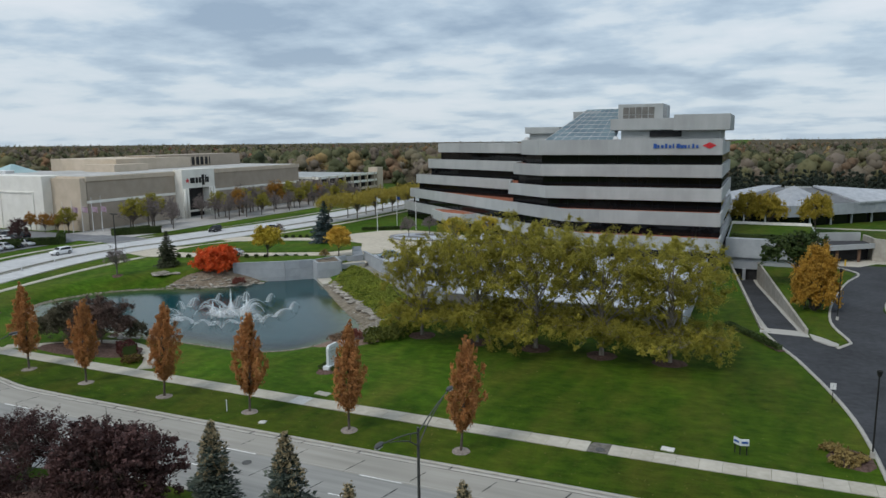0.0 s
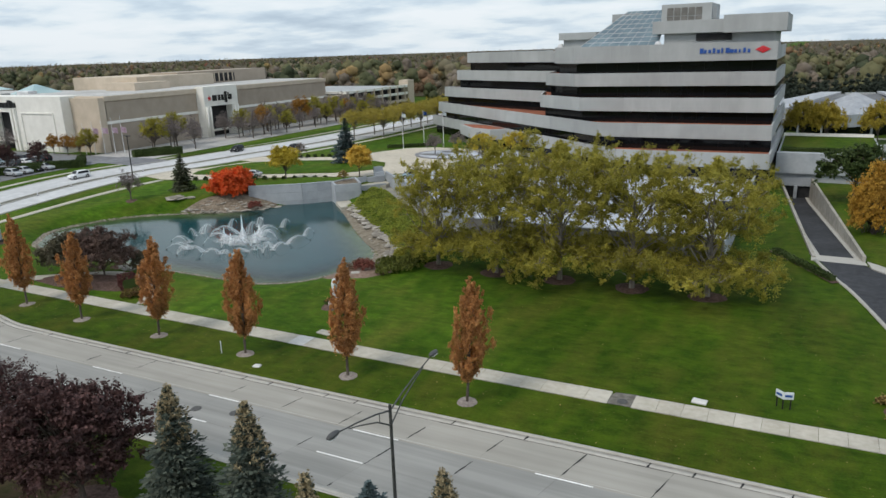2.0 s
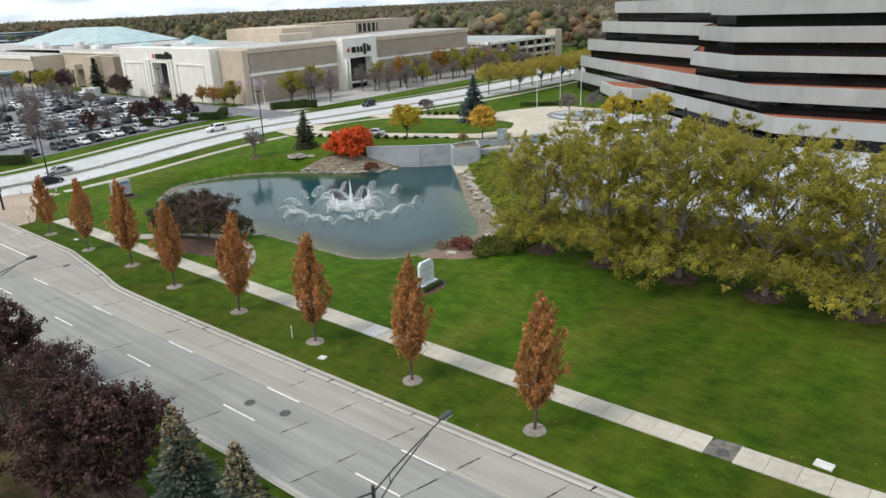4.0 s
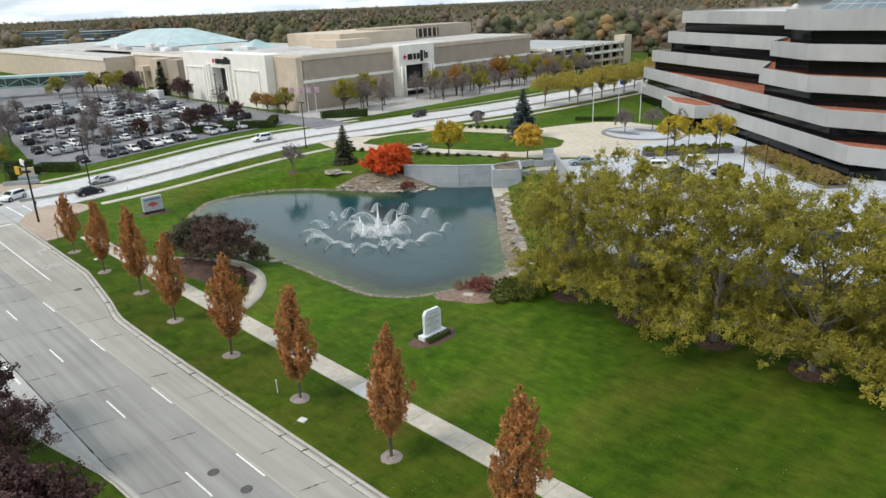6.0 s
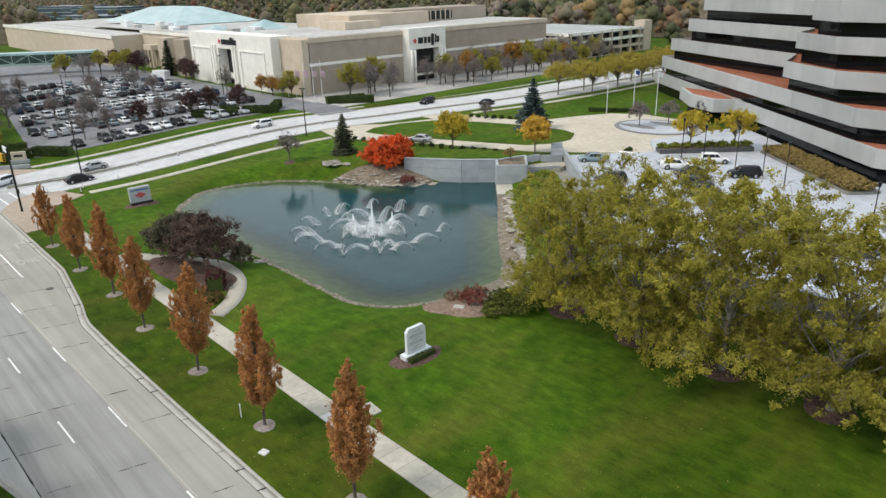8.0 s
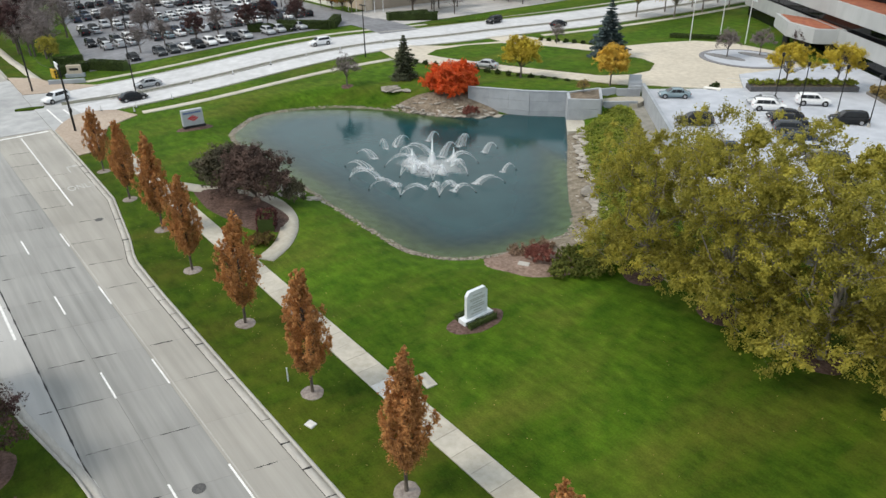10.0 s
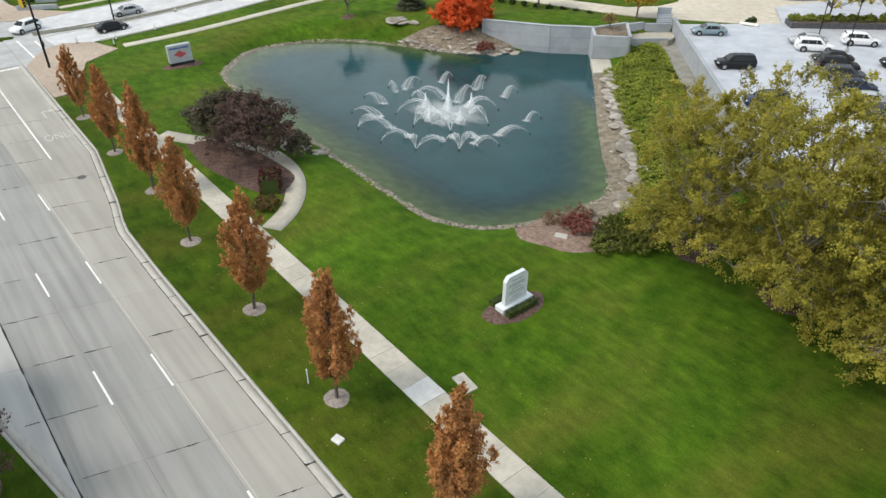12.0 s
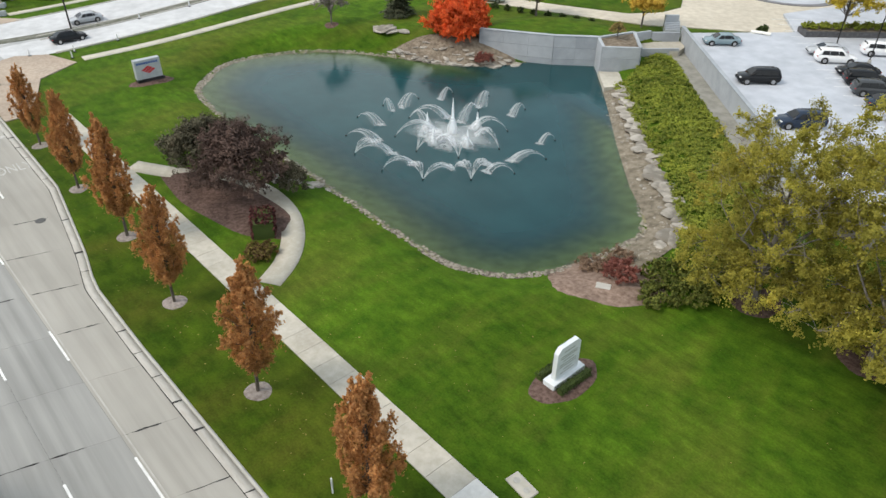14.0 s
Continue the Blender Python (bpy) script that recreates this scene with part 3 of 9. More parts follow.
def land(x, y):
    """Height of the ground."""
    x, y = np.asarray(x, float), np.asarray(y, float)
    base = 1.8 * sm(8, 60, y) * (1 - sm(-14, 2, x))
    base = base + (np.minimum(base, 0.5) - base) * sm(-0.2, 0.7, -poly_dist(x, y, EAST_BANK))
    slope = 0.45 * sm(0, 2.2, -poly_dist(x, y, COVER))
    # lawn banked up behind the pond wall
    rise = np.clip(-poly_dist(x, y, TERRACE), 0, 30)
    back = np.hypot(x + 41, y - 61)
    base = base + 1.0 * sm(0.2, 1.2, rise) * (1 - sm(6.5, 13, back))
    # ramp down to the lower garage
    ax = 49.9 - (y - 52) * 0.115
    inr = (1 - sm(3.1, 3.9, np.abs(x - ax))) * sm(50, 53, y) * (1 - sm(112, 113, y))
    base = base - inr * np.clip((y - 51) * 0.066, 0, 3.3)
    sd = poly_dist(x, y, POND)
    hi = np.clip(-poly_dist(x, y, TERRACE), 0, 3)
    w = sm(0, 6.5, sd)
    w = np.maximum(w, sm(0.5, 1.4, hi))
    g = (WATER_Z + 0.14 * sd) * (1 - w) + base * w + slope
    g = np.where(sd < 0, np.maximum(WATER_Z + 0.24 * sd, -3.2), g)
    return g

# ---- ground sheet ----


def build_ground():
    xs = np.unique(np.concatenate([np.arange(-80, 64, 0.8), np.arange(-300, -80, 8), np.arange(64, 300, 8), -300 - np.geomspace(10, 4000, 14), 300 + np.geomspace(10, 4000, 14)]))
    vn = np.concatenate([[0, 0.16, 0.5], np.arange(1.2, 120, 0.8), np.arange(120, 320, 8), 320 + np.geomspace(10, 4500, 16)])
    vs = np.concatenate([[0, 0.16, 0.5], np.arange(1.2, 20, 1.2), 20 + np.geomspace(3, 4000, 18)])
    X, rows, drop = xs, [], []
    for v in vs[::-1]:
        rows.append(south_curb(X) * (1 - sm(1, 30, v)) - v - 15 * sm(1, 30, v))
        drop.append(0.0 if v > 0.1 else -0.4)
    for u in np.linspace(0.02, 0.98, 6):
        rows.append(south_curb(X) * (1 - u) + north_curb(X) * u)
        drop.append(-0.4)
    for v in vn:
        rows.append(north_curb(X) * (1 - sm(1, 16, v)) + v)
        drop.append(0.0 if v > 0.1 else -0.4)
    Y = np.array(rows)
    XX = np.broadcast_to(X, Y.shape)
    Z = land(XX, Y) + np.array(drop)[:, None] - 0.02
    V = np.stack([XX, Y, Z], -1).reshape(-1, 3)
    h, w = Y.shape
    i = np.arange(h - 1)[:, None] * w + np.arange(w - 1)
    F = np.stack([i, i + 1, i + w + 1, i + w], -1).reshape(-1, 4)
    me = npmesh("ground", V, F, True)
    me.materials.append(GRASS)
    me.materials.append(BEDM)
    c = V[F].mean(1)
    me.polygons.foreach_set("material_index", ((c[:, 2] < WATER_Z + 0.06) & (c[:, 1] > 10)).astype(np.int32))
    return tagged(put("ground", me), "mown autumn lawn running out to the horizon", "ground", kind="structure")


ground = build_ground()


def woodland_floor():
    """Leaf-littered floor under the far woods."""
    for xs, ys in ((np.linspace(-4600, 3200, 60), np.linspace(300, 4700, 40)), (np.linspace(30, 1500, 30), np.linspace(205, 299, 8)), (np.linspace(-4600, -455, 30), np.linspace(-700, 299, 20))):
        X, Y = np.meshgrid(xs, ys)
        w = len(xs)
        i = np.arange(len(ys) - 1)[:, None] * w + np.arange(w - 1)
        F = np.stack([i, i + 1, i + w + 1, i + w], -1).reshape(-1, 4)
        V = np.stack([X, Y, land(X, Y) + 0.5], -1).reshape(-1, 3)
        put("woodland_floor", npmesh("woodland_floor", V, F), FLOORW, ground)


woodland_floor()


def drape(name, pts, half, mat, lift=0.05, step=1.0, parent=None, thick=0.0, cross=3):
    """A ribbon of constant or varying half width laid on the land along a line."""
    line = smooth_line(pts, step)
    n = len(line)
    hw = np.interp(np.linspace(0, 1, n), np.linspace(0, 1, len(half)), half) if isinstance(half, (list, tuple)) else np.full(n, half)
    V, cols = [], np.linspace(-1, 1, cross)
    for i, p in enumerate(line):
        d = (line[min(i + 1, n - 1)] - line[max(i - 1, 0)]).normalized()
        nn = Vector((-d.y, d.x))
        for c in cols:
            q = p + nn * hw[i] * c
            V.append((q.x, q.y, 0))
    V = np.array(V)
    V[:, 2] = land(V[:, 0], V[:, 1]) + lift
    i = np.arange(n - 1)[:, None] * cross + np.arange(cross - 1)
    F = np.stack([i, i + cross, i + cross + 1, i + 1], -1).reshape(-1, 4)[:, ::-1]
    if thick:
        W = V.copy()
        W[:, 2] -= thick
        k = len(V)
        lo = np.arange(n - 1) * cross
        hi = lo + cross - 1
        side = np.concatenate([np.stack([lo, lo + cross, lo + cross + k, lo + k], -1), np.stack([hi, hi + k, hi + cross + k, hi + cross], -1)])
        c2 = np.arange(cross - 1)
        e = (n - 1) * cross
        ends = np.concatenate([np.stack([c2, c2 + k, c2 + 1 + k, c2 + 1], -1), np.stack([e + c2, e + c2 + 1, e + c2 + 1 + k, e + c2 + k], -1)])
        V, F = np.concatenate([V, W]), np.concatenate([F, side, ends])
    me = npmesh(name, V, F)
    bm = bmesh.new()
    bm.from_mesh(me)
    bmesh.ops.recalc_face_normals(bm, faces=bm.faces)
    if not thick and bm.faces[:][0].normal.z < 0:
        bmesh.ops.reverse_faces(bm, faces=bm.faces)
    bm.to_mesh(me)
    bm.free()
    return put(name, me, mat, parent)


def patch(name, cx, cy, rx, ry, mat, rot=0.0, lift=0.06, wob=0.15, seed=0, rings=6, seg=28, dome=0.0, parent=None):
    """An uneven round bed laid on the land."""
    rng = np.random.default_rng(seed)
    ph = rng.uniform(0, 6.28, 4)
    V = [(cx, cy)]
    rr = [0.0]
    for r in range(1, rings + 1):
        for k in range(seg):
            t = 2 * math.pi * k / seg
            f = r / rings * (1 + wob * (0.5 * math.sin(2 * t + ph[0]) + 0.35 * math.sin(3 * t + ph[1]) + 0.25 * math.sin(7 * t + ph[2])))
            u, v = rx * f * math.cos(t), ry * f * math.sin(t)
            c, s = math.cos(radians(rot)), math.sin(radians(rot))
            V.append((cx + u * c - v * s, cy + u * s + v * c))
            rr.append(r / rings)
    V, rr = np.array(V), np.array(rr)
    Z = land(V[:, 0], V[:, 1]) + lift * (1 - rr ** 6 * 1.3) + dome * (1 - rr ** 2)
    F = [(0, 1 + k, 1 + (k + 1) % seg) for k in range(seg)]
    for r in range(rings - 1):
        a, b = 1 + r * seg, 1 + (r + 1) * seg
        for k in range(seg):
            k2 = (k + 1) % seg
            F += [(a + k, b + k, b + k2), (a + k, b + k2, a + k2)]
    return put(name, npmesh(name, np.column_stack([V, Z]), np.array(F), True), mat, parent)


def flat(name, poly, z0, z1, mat, parent=None, label=""):
    bm = bmesh.new()
    prism(bm, poly, z0, z1)
    return part(name, bm, mat, parent, label)


# ---- main road: base, curbs, markings ----
road = tagged(new("road"), "wide pale concrete boulevard with dark joints", "road", kind="structure")


def strip_mesh(name, xs, lo, hi, z, mat, parent, thick=0.0):
    V = [(x, float(lo(x)), z) for x in xs] + [(x, float(hi(x)), z) for x in xs]
    n = len(xs)
    F = [(i, i + 1, n + i + 1, n + i) for i in range(n - 1)]
    if thick:
        V += [(x, y, zz - thick) for x, y, zz in V]
        F += [(i + 2 * n, i + 3 * n, i + 3 * n + 1, i + 2 * n + 1) for i in range(n - 1)]
        F += [(i + 2 * n, i + 2 * n + 1, i + 1, i) for i in range(n - 1)]
        F += [(n + i, n + i + 1, 3 * n + i + 1, 3 * n + i) for i in range(n - 1)]
    return put(name, npmesh(name, np.array(V), np.array(F)), mat, parent)


RX = list(np.unique(np.concatenate([np.arange(-90, 80, 2.0), np.array([-400, -300, -200, -120, 120, 200, 300])])))
strip_mesh("road_bed", RX, lambda x: south_curb(x), lambda x: north_curb(x), -0.20, SEAL, road)
FARL = [x for x in RX if x <= -90]
strip_mesh("road_surface", FARL, lambda x: south_curb(x), lambda x: north_curb(x), -0.15, ROADC, road)
strip_mesh("road_surface", [x for x in RX if x >= 70], lambda x: south_curb(x), lambda x: north_curb(x), -0.15, ROADC, road)
# curb and gutter, broken at the side street and the office drive
for a, b in ((-80, 56.5), (98, 300), (-400, -118)):
    xs = [x for x in RX if a <= x <= b]
    strip_mesh("gutter", xs, lambda x: north_curb(x) - 0.62, lambda x: north_curb(x) - 0.02, -0.135, CURBC, road, 0.1)
    strip_mesh("curb", xs, lambda x: north_curb(x) - 0.02, lambda x: north_curb(x) + 0.17, 0.015, CURBC, road, 0.3)
strip_mesh("gutter", RX, lambda x: south_curb(x) + 0.02, lambda x: south_curb(x) + 0.62, -0.135, CURBC, road, 0.1)
strip_mesh("curb", RX, lambda x: south_curb(x) - 0.17, lambda x: south_curb(x) + 0.02, 0.015, CURBC, road, 0.3)


def lane1(x):
    return -7.45 + 0.0225 * x if x > -70 else -9.05


def lane2(x):
    return lane1(x) - 3.55


def lane3(x):
    return lane1(x) - 7.15


def dashes():
    for k in range(-4, 5):
        for f, sh in ((lane1, 0.0), (lane2, -0.7)):
            x1 = 20.9 + 14.25 * k + sh
            x0 = x1 - 3.85
            if x0 < -72:
                continue
            strip_mesh("lane_marking", [x0, (x0 + x1) / 2, x1], lambda x: f(x) - 0.07, lambda x: f(x) + 0.07, -0.138, PAINTW, road)
    strip_mesh("lane_marking", [-78, -70, -60, -47], lambda x: -5.55 + 0.006 * (x + 47) - 0.09, lambda x: -5.55 + 0.006 * (x + 47) + 0.09, -0.138, PAINTW, road)
    strip_mesh("lane_marking", [-78, -60, -45, -30, -21], lambda x: lane3(x) - 0.5 - 0.1, lambda x: lane3(x) - 0.5 + 0.1, -0.138, PAINTW, road)
    strip_mesh("stop_line", [-79.4, -78.9], lambda x: -18.0, lambda x: -1.9, -0.138, PAINTW, road)


dashes()


def road_word():
    cu = bpy.data.curves.new("road_word", "FONT")
    cu.body, cu.size, cu.align_x, cu.align_y = "ONLY", 1.6, "CENTER", "CENTER"
    ob = bpy.data.objects.new("road_word", cu)
    scene.collection.objects.link(ob)
    dg = bpy.context.evaluated_depsgraph_get()
    me = bpy.data.meshes.new_from_object(ob.evaluated_get(dg))
    bpy.data.objects.remove(ob)
    w = put("road_word", me, WORNP, road)
    w.matrix_basis = pose(-52.5, -3.3, -0.136, 0, 0, 90) @ Matrix.Diagonal((0.75, 1.6, 1, 1))
    # turn arrow beyond the word
    bm = bmesh.new()
    for q in ([(-58.5, -3.35), (-58.5, -3.2), (-60.6, -3.2), (-60.6, -3.35)], [(-60.6, -3.35), (-60.6, -2.6), (-60.9, -2.6), (-60.9, -3.35)], [(-60.2, -2.6), (-60.75, -1.9), (-61.3, -2.6)]):
        bm.faces.new([bm.verts.new((x, y, -0.136)) for x, y in q])
    bmesh.ops.recalc_face_normals(bm, faces=bm.faces)
    part("turn_arrow", bm, WORNP, road)


road_word()

# ---- side street of new white concrete, with a median ----
street = tagged(new("side_street"), "freshly poured white concrete street with a strip of median", "street", kind="structure")
SE = [(-83.6, 4), (-84.0, 10), (-84.3, 27), (-85.5, 48), (-85.0, 66), (-81.6, 80), (-79.0, 96), (-75.5, 113), (-73.0, 135), (-72.0, 160), (-71.5, 230), (-74, 400)]


def shifted(pts, d):
    return [(x + d, y) for x, y in pts]


drape("east_carriageway", shifted(SE, -3.3), 3.5, NEWC, 0.05, 3, street)
drape("west_carriageway", shifted(SE, -13.3), [5.4, 5.0, 4.9], NEWC, 0.05, 3, street)
drape("median", [(-93.3, 2.9), (-92.9, 6.5)] + shifted(SE[2:], -7.5), [1.0, 0.8, 0.8, 0.8], M("dark_median_soil", (0.10, 0.105, 0.075), (0.20, 0.20, 0.17), 1.5, 0.95, 0.3, 8), 0.10, 3, street, 0.15)
for d in (-6.6, -8.4, 0.3, -18.3):
    drape("curb", shifted(SE[1:], d), 0.12, CURBC, 0.17, 3, street, 0.2, 2)
drape("street_pavement", [(-79.2, 12.0), (-78.6, 23), (-78.7, 36), (-78.5, 47), (-77.6, 59)], 0.8, WALKC, 0.06, 2, street, 0.12)
drape("street_pavement", [(-75, 97), (-71.5, 113), (-69.0, 135), (-68, 162), (-67, 230)], 0.8, WALKC, 0.06, 3, street, 0.12)
drape("street_pavement", shifted(SE[1:], -22.6), 0.7, WALKC, 0.06, 4, street, 0.12)
CROSSC = M("crossing_concrete", (0.33, 0.335, 0.335), (0.42, 0.425, 0.42), 0.5, 0.85, 0.1, 20, detail=6)
# crossing apron and corner paving
flat("crossing_apron", [(-104, -26), (-82, -24), (-80, -1.1), (-83.4, 8), (-103, 9), (-118, -1.2), (-118, -26)], -0.3, -0.105, CROSSC, street)
flat("corner_paving", [(-78.2, -1.1), (-64.1, -1.05), (-64.3, 1.4), (-70.2, 3.9), (-75.0, 5.6), (-78.2, 10.9), (-83.6, 9.0), (-85.6, 5.4), (-84.6, 2.8), (-81.5, 0.6)], -0.1, 0.10, BRICKP, street)
flat("corner_paving", [(-120, -1.1), (-104.0, -1.1), (-101.6, 5.3), (-102.2, 11.4), (-108.9, 5.2), (-115.7, 3.2)], -0.1, 0.10, BRICKP, street)
flat("crossing_throat", [(-77.6, -1.3), (-81.6, 0.6), (-84.8, 2.9), (-85.7, 5.4), (-83.8, 9.0), (-84.0, 12.0), (-102.0, 12.0), (-101.5, 5.3), (-104.0, -1.3)], -0.2, 0.035, CROSSC, street)
drape("median_nose", [(-94.3, -3.9), (-93.7, -1.8), (-93.1, 0.2)], [0.4, 0.8, 0.6], GRASS, 0.12, 0.5, street, 0.2)
drape("street_pavement", [(-110.6, 3.2), (-127.9, 2.5), (-147.6, 1.8), (-220, 0.6)], 0.75, WALKC, 0.07, 3, street, 0.12)
for (xa, ya), (xb, yb) in (((-91.2, 0.3), (-80.6, 0.6)), ((-89.6, 2.4), (-82.0, 2.7))):
    strip_mesh("crossing_line", [xa, xb], lambda x: ya + (yb - ya) * (x - xa) / (xb - xa) - 0.13, lambda x: ya + (yb - ya) * (x - xa) / (xb - xa) + 0.13, 0.06, PAINTW, street)


# ---- pavement along the boulevard ----
pavement = tagged(new("pavement"), "pale concrete pavement in square slabs through the lawn", "pavement", kind="structure")


def walk_mid(x):
    return 4.55 + 0.011 * x + (0.00025 * x * x if x > 0 else 0.0)




def curved_walk():
    pts = [(-20.6, 5.9), (-22.2, 8.3), (-24.6, 10.4), (-27.8, 12.0), (-31.5, 12.6), (-34.5, 12.2), (-38.5, 10.0), (-42.0, 7.6), (-45.6, 5.4)]
    p = drape("garden_path", pts, 0.95, WALKC, 0.05, 0.8, None, 0.15)
    tagged(p, "curved concrete garden path round the shrub bed", "path", kind="structure")


curved_walk()
flat("broken_slab", [(32.6, 4.2), (35.0, 4.3), (35.1, 6.4), (33.4, 6.2)], -0.05, 0.03, M("dirty_patch", (0.11, 0.10, 0.085), (0.19, 0.18, 0.16), 2, 1), pavement)

# ---- pond ----


def build_water():
    WIND = sum(a[0] * b[1] - b[0] * a[1] for a, b in zip(POND, POND[1:] + POND[:1])) > 0
    c = np.array(POND).mean(0)
    L = np.array(POND)
    n, R = len(L), 14
    V, D = [(c[0], c[1])], [1.0]
    for r in range(1, R + 1):
        f = 1 - (1 - r / R) ** 1.6
        f *= 1.012 if r == R else 1.0
        V += [tuple(c + (p - c) * f) for p in L]
    V = np.array(V)
    sd = -poly_dist(V[:, 0], V[:, 1], POND)
    # murk grows with the depth of water over the bed
    D = 0.03 + 0.97 * sm(-0.4, 7.4, sd)
    D = np.maximum(D, 0.95 * sm(47, 53, V[:, 1]))
    F = [(0, 1 + k, 1 + (k + 1) % n) for k in range(n)]
    for r in range(R - 1):
        a, b = 1 + r * n, 1 + (r + 1) * n
        for k in range(n):
            k2 = (k + 1) % n
            F += [(a + k, b + k, b + k2), (a + k, b + k2, a + k2)]
    F = [q if WIND else q[::-1] for q in F]
    me = npmesh("water", np.column_stack([V, np.full(len(V), WATER_Z)]), np.array(F), True)
    at = me.attributes.new("depth", "FLOAT", "POINT")
    at.data.foreach_set("value", D.astype(np.float32))
    return tagged(put("water", me, WATER), "still blue-green pond with murky green margins", "pond", kind="structure")


water = build_water()

# ---- pond wall, planter, steps ----
pond_wall = tagged(new("pond_wall"), "grey concrete retaining wall standing in the pond", "retaining wall", kind="structure")


def panel_wall(a, b, z0, z1, parent, n, thick=0.45, rows=2, mat=RETC):
    a, b = Vector(a), Vector(b)
    for k in range(n):
        p, q = a.lerp(b, k / n), a.lerp(b, (k + 1) / n)
        d = (q - p).normalized() * 0.012
        for r in range(rows):
            lo, hi = z0 + (z1 - z0) * r / rows, z0 + (z1 - z0) * (r + 1) / rows
            bm = bmesh.new()
            wall_run(bm, p + d, q - d, thick, lo + 0.012, hi - 0.012)
            part("wall_panel", bm, mat, parent)
    bm = bmesh.new()
    wall_run(bm, a, b, thick * 0.7, z0, z1 - 0.05)
    part("wall_core", bm, RETC, parent)


WT = 3.0
for a, b, n in (((-48.6, 54.2), (-40.2, 59.7), 3), ((-40.2, 59.7), (-36.1, 63.7), 2)):
    panel_wall(a, b, -1.6, WT, pond_wall, n, rows=3)
bm = bmesh.new()
for a, b in (((-48.6, 54.2), (-40.2, 59.7)), ((-40.2, 59.7), (-36.1, 63.7))):
    wall_run(bm, a, b, 0.55, WT, WT + 0.1)
part("coping", bm, RETC, pond_wall)
planter_box = tagged(new("planter_box"), "square concrete planter box at the corner of the pond", "planter", kind="structure")
PB = [(-33.3, 61.2), (-30.0, 64.5), (-34.6, 69.4), (-36.2, 63.9)]
for i in range(4):
    panel_wall(PB[i], PB[(i + 1) % 4], -1.5, WT, planter_box, 1, 0.4, 3)
flat("planter_soil", PB, 1.2, WT - 0.2, SOIL, planter_box)
stair_wall = tagged(new("stair_wall"), "concrete side walls and steps beside the planter", "steps", kind="structure")
panel_wall((-33.7, 72.3), (-31.2, 75.2), -0.6, 2.55, stair_wall, 1, 0.4, 2)
panel_wall((-34.7, 69.5), (-33.8, 72.2), -0.6, 2.75, stair_wall, 1, 0.35, 2)
panel_wall((-32.2, 67.6), (-28.9, 71.8), -0.8, 1.65, stair_wall, 1, 0.3, 1)
panel_wall((-34.6, 76.4), (-33.4, 77.9), 1.5, 3.9, stair_wall, 1, 0.5, 1)
flat("court_floor", [(-34.6, 69.6), (-32.4, 67.4), (-28.8, 71.6), (-29.4, 74.2), (-31.2, 75.4), (-33.6, 72.2)], -0.9, 1.30, WALKC, stair_wall)
# walk at the foot of the deck wall, darker than the other pavements
flat("wall_walk", [(-31.6, 71.6), (-30.4, 72.0), (-22.3, 64.4), (-17.6, 59.9), (-9.1, 51.8), (0.3, 42.9), (2.4, 45.0), (-30.6, 76.0), (-31.4, 75.2)], -0.6, 0.60, M("dark_walk_concrete", (0.22, 0.215, 0.185), (0.31, 0.30, 0.265), 0.9, 0.9, 0.1, 20), stair_wall)
for k in range(6):
    bm = bmesh.new()
    s = Vector((-33.6, 75.2)) + Vector((-0.22, 0.26)) * k
    e = s + Vector((1.5, 1.5))
    wall_run(bm, s, e, 0.36, 1.2, 2.35 + 0.15 * k)
    part("step", bm, RETC, stair_wall)
flat("landing", [(-33.4, 60.9), (-30.0, 64.4), (-32.2, 67.2), (-31.2, 68.6), (-29.6, 66.4), (-28.2, 62.9), (-28.3, 58.9), (-29.4, 57.0)], -1.4, -0.2, WALKC, stair_wall)
flat("terrace_lawn", [(-48.4, 54.6), (-40.4, 60.0), (-36.2, 64.0), (-34.8, 69.4), (-37.0, 69.6), (-42.5, 64.6), (-49.2, 58.4)], 0.6, 2.82, GRASS, ground)

# ---- parking deck ----
deck = tagged(new("parking_deck"), "raised parking deck of pale concrete with parapet walls", "parking deck", kind="structure")
DZ = 2.25
DECK = [(-31.4, 76.0), (-5.2, 51.5), (1.7, 45.0), (37.0, 45.0), (37.0, 96), (12, 92), (-20, 118), (-27, 96), (-21.5, 88.5)]
flat("deck_slab", DECK, -1.2, DZ, DECKC, deck)
panel_wall((-31.4, 76.0), (1.7, 45.0), DZ - 3.0, DZ + 0.85, deck, 8, 0.35, 1)
# south wall in a darker grey than the other deck walls
DKW = M("dark_grey_deck_wall", (0.16, 0.155, 0.15), (0.24, 0.235, 0.225), 0.6, 0.9, 0.1, 10, objrand=0.3)
panel_wall((1.7, 45.0), (37.0, 45.0), DZ - 3.0, DZ + 0.8, deck, 9, 0.35, 1, DKW)
panel_wall((37.0, 45.0), (37.0, 96.0), DZ - 5.0, DZ + 0.8, deck, 8, 0.35, 1)
bm = bmesh.new()
for a, b in (((-31.4, 76.0), (1.7, 45.0)), ((1.7, 45.0), (37.0, 45.0))):
    wall_run(bm, a, b, 0.5, DZ + 0.85, DZ + 0.97)
part("coping", bm, RETC, deck)
for k in range(14):
    for ox, oy in ((-13.5, 82.0), (-1.5, 68.0), (13.0, 57.0)):
        d, nn = Vector((0.70, -0.71)), Vector((0.71, 0.70))
        p = Vector((ox, oy)) + d * (k - 6) * 2.75
        bm = bmesh.new()
        wall_run(bm, p - nn * 2.4, p + nn * 2.4, 0.09, DZ - 0.05, DZ + 0.006)
        part("bay_line", bm, PAINTW, deck)
deck["label"] = "raised parking deck of pale concrete with white bay lines"

